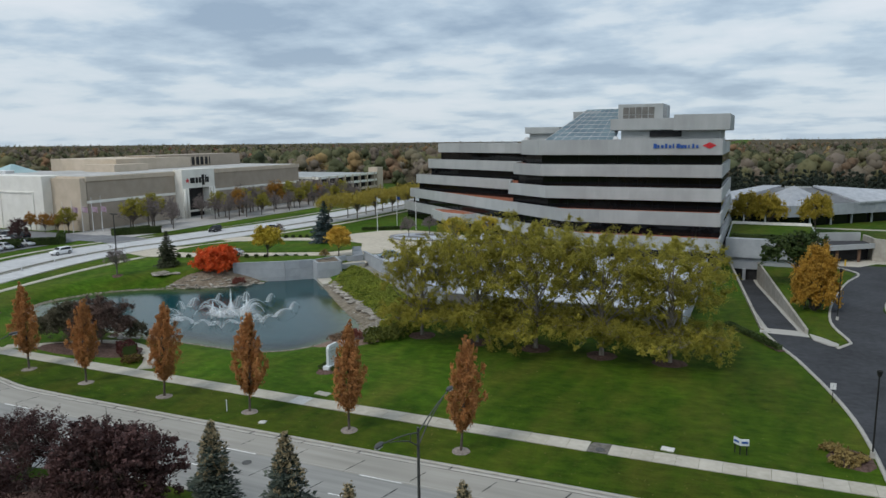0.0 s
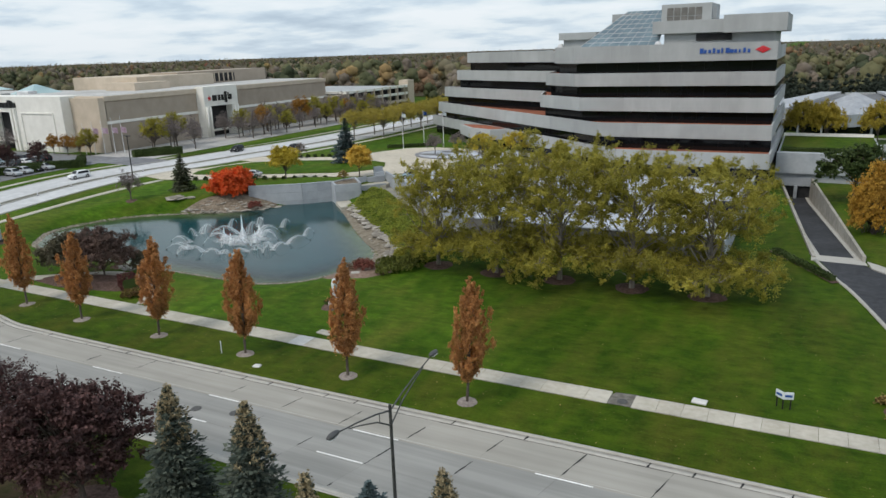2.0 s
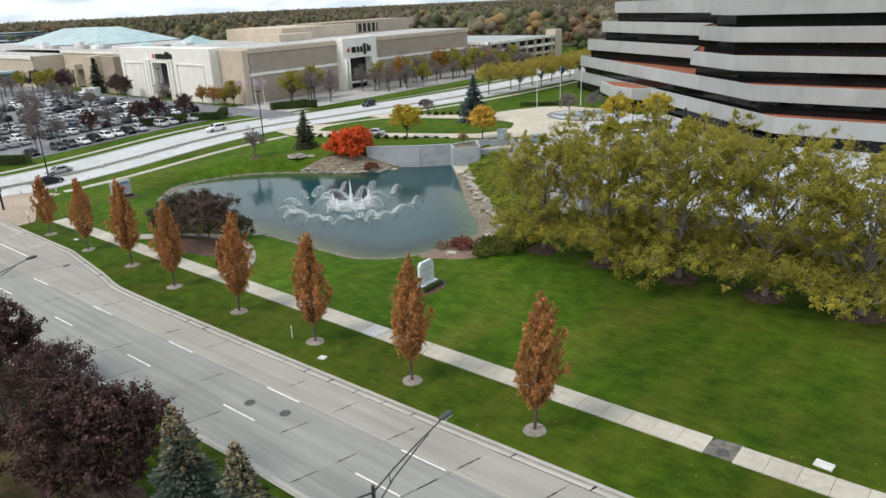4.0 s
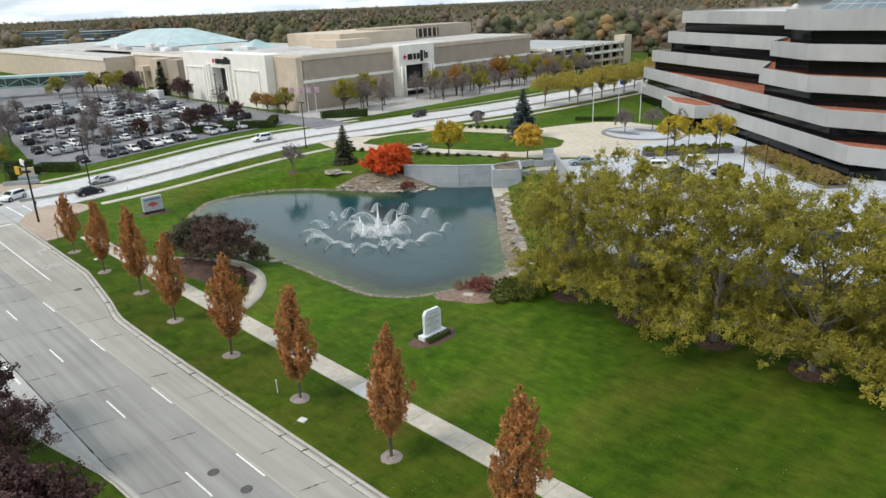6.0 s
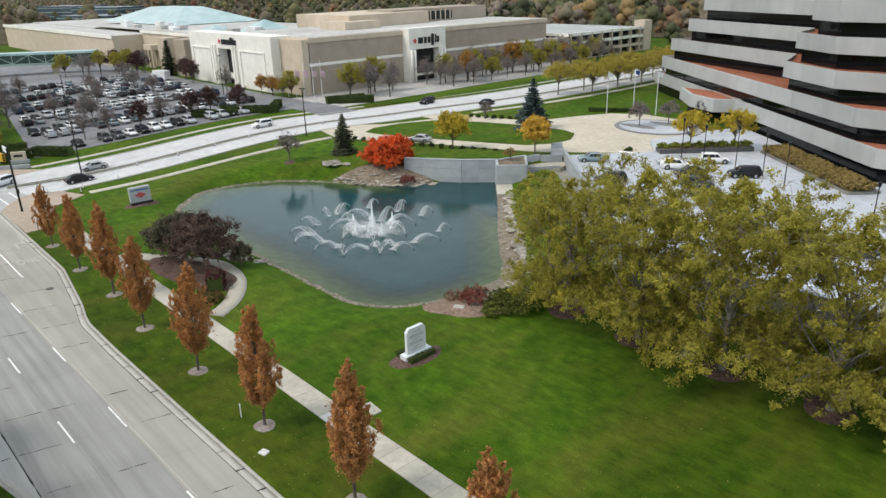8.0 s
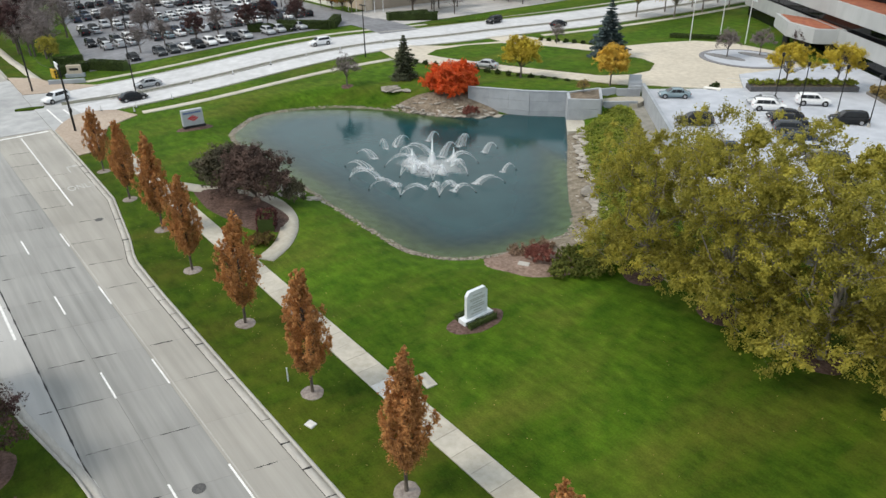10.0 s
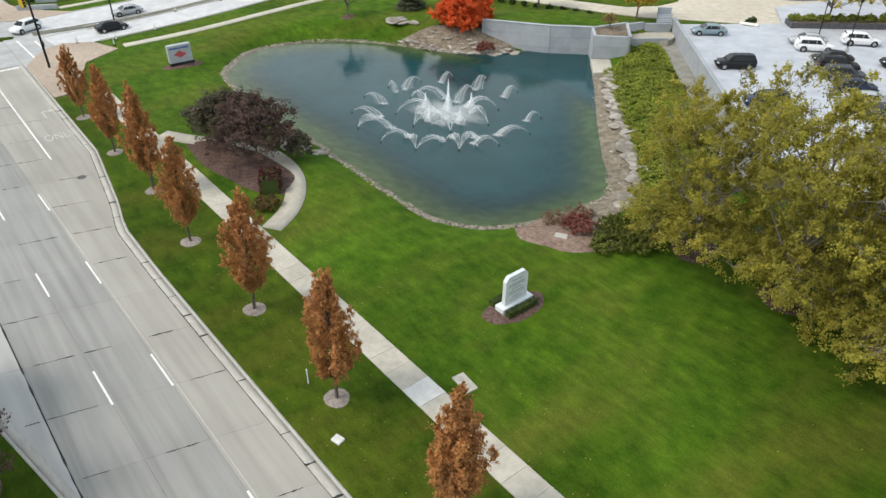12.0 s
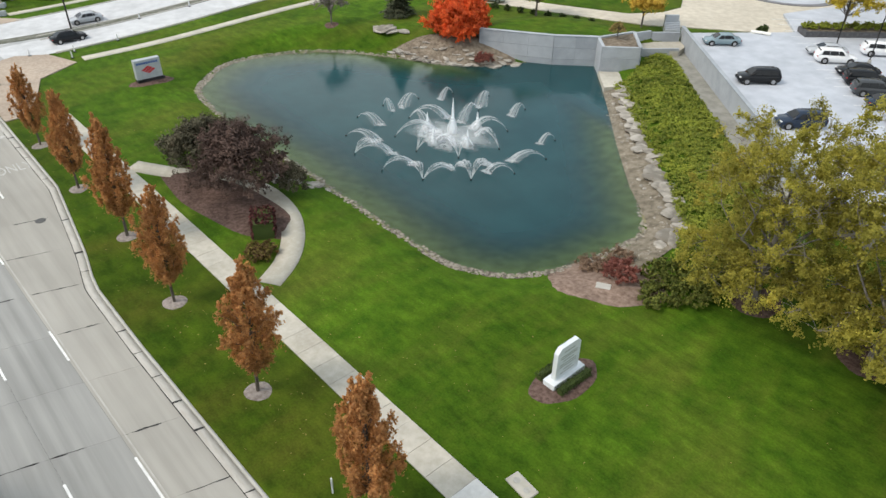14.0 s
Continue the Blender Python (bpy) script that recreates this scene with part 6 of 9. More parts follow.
def hedge(name, label, a, b, w, h, mat, group="", seed=0, z=None, fine=1.0):
    """Clipped hedge: a dark core with leaf faces over its box."""
    rng = np.random.default_rng(seed)
    a, b = Vector(a), Vector(b)
    L = (b - a).length
    ang = math.degrees(math.atan2(b.y - a.y, b.x - a.x))
    n = int(L * (w + 2 * h) * 38 * fine)
    u = rng.uniform(0, L, n)
    s = rng.uniform(0, w + 2 * h, n)
    y = np.where(s < h, -w / 2, np.where(s < h + w, s - h - w / 2, w / 2))
    zz = np.where(s < h, s, np.where(s < h + w, h, w + 2 * h - s))
    C = np.column_stack([u, y, zz]) + rng.normal(size=(n, 3)) * 0.05 / fine
    V, F = leaf_quads(C, 0.08 / fine, 2, 0.10 / fine, rng, 0.2)
    V[:, 2] = np.maximum(V[:, 2], 0.01)
    r = root(name, label, "hedge", group, "", (a.x, a.y, float(land(a.x, a.y)) if z is None else z), ang)
    put("foliage", npmesh("foliage", V, F), mat, r)
    part("hedge_core", boxes((0.08, L - 0.08, -w / 2 + 0.08, w / 2 - 0.08, -0.3, h - 0.08)), LGREEN, r)
    return r


# boulevard row
ROW = [(23.1, 0.0), (11.67, 0.02), (0.0, 0.0), (-11.38, -0.1), (-23.03, -0.3), (-33.7, 0.4), (-44.3, 0.05), (-55.8, 0.1)]


def boulevard_row():
    rng = random.Random(3)
    kinds = [columnar_meshes(s, w) for s, w in ((11, 1.45), (12, 1.0), (13, 1.3), (14, 1.5))]
    for i, (x, y) in enumerate(ROW):
        t, c = kinds[i % 4]
        r = tree_thing("columnar_tree", "upright columnar street tree with rust orange leaves", "tree", "boulevard trees", t, c, BARK, LRUST)
        s = (1.0, 1.02, 1.0, 0.98, 0.94, 1.02, 0.9, 0.8)[i]
        r.matrix_basis = pose(x, y, float(land(x, y)), 0, (4.0, 1.5, 2.0, 3.5, 2.5, 0.5, 2.0, 0.0)[i], 0) @ pose(0, 0, 0, 0, 0, rng.uniform(0, 360)) @ Matrix.Diagonal((s * rng.uniform(0.82, 0.94), s * rng.uniform(0.82, 0.94), s, 1))
        p = patch("mulch_ring", x, y, 0.84, 0.84, GRAVM, 0, 0.07, 0.08, i, 4, 20)
        tagged(p, "pale mulch ring round a street tree", "mulch bed", "mulch rings")


boulevard_row()


def oak_row():
    rng = random.Random(8)
    kinds = [oak_meshes(s) for s in (21, 22, 23)]
    for i, (x, y) in enumerate(((4.0, 31.6), (12.2, 31.4), (20.3, 31.6), (28.8, 31.8), (36.9, 32.0))):
        t, c = kinds[i % 3]
        r = tree_thing("park_tree", "broad park tree with olive and yellow leaves", "tree", "park trees", t, c, PALEB, LOAK)
        s = (0.89, 1.0, 1.09, 1.05, 1.06)[i]
        r.matrix_basis = pose(x, y, float(land(x, y)), 0, 0, rng.uniform(0, 360)) @ Matrix.Diagonal((s, s, s * (1.0, 1.04, 1.0, 0.96, 0.93)[i], 1))
        tagged(patch("mulch_ring", x, y, 2.0, 1.9, MULCH, 0, 0.08, 0.1, 40 + i, 4, 24), "dark bark mulch ring under a park tree", "mulch bed", "park tree mulch rings")


oak_row()

# foreground trees south of the road
S0 = -0.02
spruce("blue_spruce", "tall blue spruce with brown cones at its top", (14.6, -20.8, S0), 31, 9.3, 2.9, NBLUE, whorls=19, size=0.115, dens=1.35)
spruce("blue_spruce", "tall blue spruce with brown cones at its top", (20.5, -21.0, S0), 32, 9.7, 3.1, NBLUE, whorls=19, size=0.115, dens=1.35, turn=70)
spruce("blue_spruce", "tall spruce with a brown cone-laden top", (27.1, -24.4, S0), 33, 9.3, 2.8, NBLUE, whorls=19, dens=1.35, turn=20)
spruce("blue_spruce", "tall spruce with a brown cone-laden top", (32.1, -21.0, S0), 34, 8.8, 2.6, NBLUE, whorls=19, dens=1.35, turn=130)
spruce("blue_spruce", "small steel-blue spruce beside the road", (25.8, -17.9, S0), 35, 4.6, 2.4, NGREY, False, "", 16)


def maroon_trees():
    t, c = round_tree_meshes(41, 10.8, 4.7, 1.0, 340, 120, 0.082, 0.74)
    r = tree_thing("maroon_maple", "dense maroon-leaved maple on the verge", "tree", "maroon maples", t, c, BARK, LMAR)
    r.matrix_basis = pose(6.5, -21.8, S0) @ Matrix.Diagonal((1.06, 1.0, 0.98, 1))
    t2, c2 = round_tree_meshes(42, 9.6, 4.6, 1.2, 220, 80, 0.065, 0.8)
    r2 = tree_thing("maroon_maple", "half-bare maroon maple with grey twigs", "tree", "maroon maples", t2, c2, TWIG, LMAR)
    r2.matrix_basis = pose(0.4, -27.6, S0, 0, 0, 40)
    copy_thing(r2, pose(-5.6, -19.9, S0, 0, 0, 130) @ Matrix.Diagonal((0.85, 0.85, 0.84, 1)))
    copy_thing(r, pose(-13.0, -21.8, S0, 0, 0, 120) @ Matrix.Diagonal((1.0, 1.0, 0.98, 1)))
    for x, y, k in ((6.5, -21.8, 1), (0.4, -27.6, 2), (-5.6, -19.9, 3), (-13.0, -21.8, 4)):
        tagged(patch("mulch_ring", x, y, 2.3, 2.0, MULCH, 0, 0.07, 0.1, 70 + k, 4, 24), "dark mulch ring under a maple", "mulch bed", "maple mulch rings")


maroon_trees()
tagged(patch('leaf_litter', -0.5, -26.9, 17.0, 8.0, LITTER, 3, 0.045, 0.14, 75, 8, 48), 'brown leaf litter spread over the verge grass', 'leaf litter')


# shrubs by the pond
def pond_planting():
    rng = np.random.default_rng(51)
    # two grown-together bushes, the western one greener
    for sd, x, y, hh, sp, leaf, lab in ((52, -34.2, 11.2, 7.2, 4.9, LPURP, "wide spreading purple smoke bush beside the pond"), (48, -39.4, 10.4, 6.4, 4.3, LPGRN, "grey-green smoke bush grown into its purple neighbour")):
        t, c = round_tree_meshes(sd, hh, sp, 0.6, 210, 120, 0.085, 0.85)
        r = tree_thing("smoke_bush", lab, "large shrub", "smoke bushes", t, c, BARK, leaf)
        r.matrix_basis = pose(x, y, float(land(x, y)), 0, 0, sd * 9)
    tagged(patch("shrub_bed", -33.5, 9.3, 9.2, 3.0, MULCH, 8, 0.09, 0.12, 53, 8, 40), "brown mulch bed under the purple bush", "planting bed")
    hedge("barberry_hedge", "clipped block of dark red barberry in the bed", (-28.6, 10.0), (-26.0, 8.6), 1.8, 1.5, LBARB, "", 54)
    m2 = shrub_mesh(55, 0.8, 0.8, 0.9, 30, 40, 0.07, 0.25)
    for i, (x, y) in enumerate(((-24.2, 7.9), (-23.7, 7.2), (-24.9, 7.2), (-24.2, 6.7))):
        shrub("bed_shrub", "low mottled red and yellow-green shrub in the bed", x, y, m2, LMIX, "bed shrubs", i * 70)
    # outlying stem of the bush on the pond side
    shrub("smoke_bush_shoot", "leafy purple and green side growth of the smoke bush", -31.2, 14.4, shrub_mesh(56, 1.7, 1.4, 3.2, 60, 70, 0.08, 0.45), LPGRN)
    # south-east corner: red shrub, dry grass, low juniper
    tagged(patch("shrub_bed", -4.7, 25.6, 4.7, 3.3, BEDP, 35, 0.08, 0.15, 57, 6, 32), "bare soil bed at the pond corner", "planting bed")
    shrub("burning_bush", "crimson burning bush at the pond corner", -4.0, 26.2, shrub_mesh(58, 1.5, 1.4, 1.7, 60, 60, 0.07), LCRIM)
    shrub("dry_grass_clump", "brown dried grass clump on the shore", -6.6, 26.4, shrub_mesh(59, 1.5, 1.2, 1.0, 50, 60, 0.05), LDRY)
    shrub("dry_grass_clump", "brown dried grass clump on the shore", -5.8, 28.6, shrub_mesh(60, 1.3, 1.4, 1.0, 50, 60, 0.05), LDRY)
    for i, (x, y, s) in enumerate(((-0.6, 26.3, 1.5), (0.8, 28.3, 1.8), (-1.8, 29.0, 1.6), (0.6, 31.0, 1.6))):
        shrub("juniper_shrub", "spreading dark green juniper shrub", x, y, shrub_mesh(61 + i, s * 1.15, s * 1.15, 1.1, 60, 70, 0.07), LJUN, "junipers", i * 50)


pond_planting()


def bank_cover():
    """Dense low evergreen cover on the slope below the deck wall."""
    rng = np.random.default_rng(66)
    n = 24000
    x, y = rng.uniform(-31, 4, n), rng.uniform(28, 73, n)
    k = poly_dist(x, y, COVER) < -0.1
    x, y = x[k], y[k]
    hump = 0.26 + 0.10 * np.sin(x * 1.9 + y * 1.4) + 0.12 * np.sin(x * 3.1 - y * 2.3) + 0.06 * np.sin(x * 6.1 + y * 4.7)
    z = land(x, y) + np.clip(hump, 0.08, 0.7)
    V, F = leaf_quads(np.column_stack([x, y, z]), 0.36, 14, 0.080, rng, 0.9, 0.5)
    tagged(put("ground_cover", npmesh("ground_cover", V, F), LIVY), "dense yellow-green juniper cover on the bank", "ground cover", kind="stuff")


bank_cover()


def rock_mesh(seed, sx, sy, sz):
    rng = np.random.default_rng(seed)
    bm = bmesh.new()
    bmesh.ops.create_icosphere(bm, subdivisions=2, radius=1.0)
    ax = rng.normal(size=(7, 3))
    ax /= np.linalg.norm(ax, axis=1)[:, None]
    lim = rng.uniform(0.55, 0.9, 7)
    for v in bm.verts:
        for a, l in zip(ax, lim):
            d = v.co.dot(Vector(a))
            if d > l:
                v.co -= Vector(a) * (d - l)
        v.co.z = min(v.co.z, 0.5)
        v.co += Vector(rng.normal(size=3) * 0.03)
        v.co = Vector((v.co.x * sx, v.co.y * sy, v.co.z * sz))
    me = bpy.data.meshes.new("boulder")
    bm.to_mesh(me)
    bm.free()
    me.materials.append(STONE)
    return me


def rocks():
    rng = random.Random(9)
    kinds = [rock_mesh(80 + i, 1.0, 0.7, 0.45) for i in range(4)] + [rock_mesh(86 + i, 1.25, 0.75, 0.26) for i in range(5)]

    def line(pts, n, wid, smin, smax, label, group, flat_only=False):
        P = smooth_line(pts, 0.5)
        for i in range(n):
            p = P[int(i * (len(P) - 1) / max(1, n - 1))]
            x, y = p.x + rng.uniform(-wid, wid), p.y + rng.uniform(-wid, wid)
            s = rng.uniform(smin, smax)
            ob = put("boulder", kinds[rng.randrange(9) if not flat_only else rng.randrange(4, 9)])
            ob.matrix_basis = pose(x, y, max(float(land(x, y)), WATER_Z) + 0.08 * s, rng.uniform(-8, 8), rng.uniform(-8, 8), rng.uniform(0, 360)) @ Matrix.Diagonal((s, s, s, 1))
            tagged(ob, label, "boulder", group)

    line([(-28.6, 57.4), (-24.2, 53.2), (-19.8, 48.9), (-13.0, 42.3), (-6.4, 36.2), (-4.6, 32.6)], 70, 0.8, 0.18, 0.42, "small pale limestone rock on the pond bank", "east bank rocks")
    line([(-27.6, 58.2), (-23.4, 54.2), (-19.0, 49.8), (-12.2, 43.4), (-5.8, 37.0), (-4.2, 33.0)], 44, 0.5, 0.7, 1.35, "large flat limestone boulder on the pond bank", "east bank boulders", True)
    line([(-61.5, 47.0), (-58.8, 49.0)], 5, 0.5, 0.9, 1.5, "large pale limestone boulder at the shore", "shore boulders")
    line([(-56.5, 46.0), (-50.5, 48.6), (-46.0, 52.0), (-42.8, 55.8)], 46, 0.7, 0.35, 0.9, "flat limestone ledge rock below the red tree", "ledge rocks", True)
    line([(-54.5, 49.0), (-49.0, 51.5), (-45.2, 55.0)], 24, 0.8, 0.4, 0.9, "flat limestone ledge rock below the red tree", "ledge rocks", True)
    line([(-36.8, 15.2), (-34.6, 15.2), (-33.0, 16.6), (-31.0, 17.2)], 26, 0.9, 0.3, 0.65, "flat flagstone at the end of the path", "flagstones", True)
    # narrow pebble margin right round the pond
    L = np.array(POND)
    g = np.random.default_rng(5)
    n = 5200
    seg = g.integers(0, len(L), n)
    t = g.uniform(0, 1, n)
    a, b = L[seg], L[(seg + 1) % len(L)]
    p = a + (b - a) * t[:, None]
    keep = ~((p[:, 1] > 56) & (p[:, 0] < -34))
    nn = np.column_stack([(b - a)[:, 1], -(b - a)[:, 0]])
    nn /= np.linalg.norm(nn, axis=1)[:, None]
    c = np.array([-36, 35])
    nn *= np.sign(((p - c) * nn).sum(1))[:, None]
    p = (p + nn * g.uniform(-0.15, 0.7, n)[:, None])[keep]
    # rubble strewn over the east bank
    E = np.array([(-29.2, 57.4), (-24.2, 53.0), (-19.8, 48.7), (-13.0, 42.1), (-6.4, 36.0), (-5.2, 31.6), (-5.6, 28.4)])
    u = g.uniform(0, len(E) - 1.001, 1500)
    k = u.astype(int)
    q = E[k] + (E[k + 1] - E[k]) * (u - k)[:, None] + g.normal(size=(1500, 2)) * 0.62
    p = np.concatenate([p, q])
    base = np.array([(1, 0, 0), (0.3, 0.9, 0.1), (-0.8, 0.5, 0), (-0.8, -0.6, 0.05), (0.4, -0.9, 0), (0.05, 0, 0.8)])
    fs = np.array([(0, 1, 5), (1, 2, 5), (2, 3, 5), (3, 4, 5), (4, 0, 5)])
    m = len(p)
    s = 0.06 + 0.15 * g.uniform(0, 1, m) ** 2
    an = g.uniform(0, 6.28, m)
    ca, sa = np.cos(an), np.sin(an)
    V = np.stack([base[:, 0] * ca[:, None] - base[:, 1] * sa[:, None], base[:, 0] * sa[:, None] + base[:, 1] * ca[:, None], np.broadcast_to(base[:, 2] * 0.8, (m, 6))], -1) * s[:, None, None]
    z = np.maximum(land(p[:, 0], p[:, 1]), WATER_Z - 0.05)
    V += np.column_stack([p, z])[:, None]
    F = (fs[None] + np.arange(m)[:, None, None] * 6).reshape(-1, 3)
    tagged(put("shore_stones", npmesh("shore_stones", V.reshape(-1, 3), F), PEBBLE), "narrow margin of small shore stones", "stones", kind="stuff")
    drape("shore_soil", [(-29.2, 57.4), (-24.2, 53.0), (-19.8, 48.7), (-13.0, 42.1), (-6.4, 36.0), (-5.2, 31.6), (-5.6, 28.4)], [1.3, 1.5, 1.5, 1.6, 1.5, 1.6], M("pale_stony_soil", (0.125, 0.105, 0.075), (0.25, 0.215, 0.165), 1.4, 1.0, 0.5, 9, detail=7, c3=(0.16, 0.15, 0.07)), 0.07, 0.8, ground)
    patch("shore_soil", -50.0, 51.6, 8.0, 3.2, SOIL, 38, 0.10, 0.12, 88, 8, 40, 0.25, ground)


rocks()


LYEL = M("yellow_green_leaves", (0.25, 0.195, 0.028), (0.49, 0.38, 0.05), 0.5, 0.7, big=0.2, bigscale=0.4, island=0.5, transl=0.3)


LAIRY = M("airy_yellow_leaves", (0.36, 0.285, 0.03), (0.64, 0.50, 0.065), 0.5, 0.7, big=0.2, bigscale=0.4, island=0.5, transl=0.35)


NOLIVE = M("olive_spruce_needles", (0.030, 0.040, 0.020), (0.095, 0.105, 0.06), 0.8, 0.85, big=0.25, bigscale=0.5, island=0.5)


def far_bank_plants():
    # scarlet spreading maple on the north bank
    t, c = round_tree_meshes(91, 5.4, 4.3, 0.15, 300, 200, 0.075, 0.66)
    r = tree_thing("scarlet_maple", "low spreading scarlet maple on the pond bank", "tree", "", t, c, BARK, LRED)
    r.matrix_basis = pose(-52.2, 53.6, 0.35) @ Matrix.Diagonal((1.2, 1.2, 1.28, 1))
    shrub("burning_bush", "small crimson shrub among the ledge rocks", -46.0, 52.6, shrub_mesh(92, 1.5, 1.4, 1.6, 50, 60, 0.07), LCRIM)
    spruce("dark_spruce", "dark green spruce at the edge of the lawn", (-64.1, 52.6, float(land(-64.1, 52.6))), 93, 7.3, 2.7, NOLIVE, False, "", 17, 0.15, 0.95)
    spruce("blue_spruce", "broad dark blue spruce on the island lawn", (-51.5, 91.0, 1.95), 94, 10.2, 3.9, NGREY, False, "", 20, 0.2)

    def bare(seed, H, spread, leaf, per, at, label, category="tree", group="", size=0.075, n=70):
        t, c = round_tree_meshes(seed, H, spread, H * 0.2, n, per, size, H * 0.1)
        r = tree_thing("young_tree", label, category, group, t, c, TWIG, leaf)
        r.matrix_basis = pose(*at)
        return r

    bare(95, 6.4, 2.3, LBARE, 40, (-67.6, 43.0, float(land(-67.6, 43.0))), "thin half-bare sapling on the lawn")
    tagged(patch("mulch_ring", -67.6, 43.0, 1.0, 1.0, MULCH, 0, 0.07, 0.1, 96, 4, 20), "mulch ring round the sapling", "mulch bed")
    bare(97, 8.4, 3.4, LAIRY, 150, (-50.1, 67.0, 1.9), "small golden-leaved tree by the drive", size=0.085, n=150)
    bare(98, 7.2, 3.0, LGOLD, 170, (-37.4, 75.2, 1.95), "small golden-leaved tree beside the steps", size=0.085, n=150)
    bare(99, 7.4, 4.2, LAIRY, 120, (-17.2, 92.8, 2.9), "golden-leaved tree in the deck planter", size=0.09, n=85)
    bare(100, 7.4, 4.2, LAIRY, 120, (-12.0, 98.4, 2.9), "golden-leaved tree in the deck planter", size=0.09, n=85)
    bare(101, 5.8, 2.6, LBARE, 50, (-36.3, 106.8, 2.1), "small purple-brown tree in the turning circle")
    bare(102, 5.6, 2.6, LBARE, 50, (-33.0, 112.4, 2.1), "small purple-brown tree in the turning circle")
    bare(103, 5.4, 2.4, LMAR, 40, (-29.5, 121.0, 1.9), "small maroon tree by the entrance")
    bare(104, 4.6, 1.6, LBARE, 20, (-66.5, 92.5, 1.9), "thin bare sapling on the north lawn")
    bare(105, 2.6, 1.4, LTAN, 18, (-34.4, 65.4, 2.75), "small bare shrub in the planter box", "shrub")
    # row of yellow trees along the street to the north
    t, c = round_tree_meshes(106, 10.2, 5.0, 2.6, 190, 52, 0.10, 1.0)
    k = tree_thing("street_tree", "yellow-olive street tree on the lawn", "tree", "street trees", t, c, PALEB, M("thin_olive_gold_leaves", (0.27, 0.225, 0.045), (0.50, 0.41, 0.085), 0.5, 0.75, big=0.2, bigscale=0.3, island=0.4, transl=0.45))
    k.matrix_basis = pose(-76.0, 130, 1.85)
    for i in range(1, 18):
        row = i % 2
        copy_thing(k, pose(-76.2 + row * 7.0 + 0.1 * i, 130 + i * 5.6, 1.85, 0, 0, i * 77))
    # flag bed hedge and box balls along the drive
    hedge("clipped_hedge", "low dark clipped hedge below the flagpoles", (-55.5, 115.5), (-44.5, 123), 1.2, 0.7, LGREEN, "", 3, 1.85)
    ball = shrub_mesh(107, 0.55, 0.55, 0.75, 24, 30, 0.09, 0.22)
    for a, b, cnt in (((-71.5, 60.4), (-43.0, 70.8), 15), ((-71, 92.6), (-59.5, 97.8), 8)):
        for i in range(cnt):
            p = Vector(a).lerp(Vector(b), i / (cnt - 1))
            shrub("box_ball", "small round clipped box shrub beside the drive", p.x, p.y, ball, LGREEN, "box balls", i * 40, 1.86)


far_bank_plants()


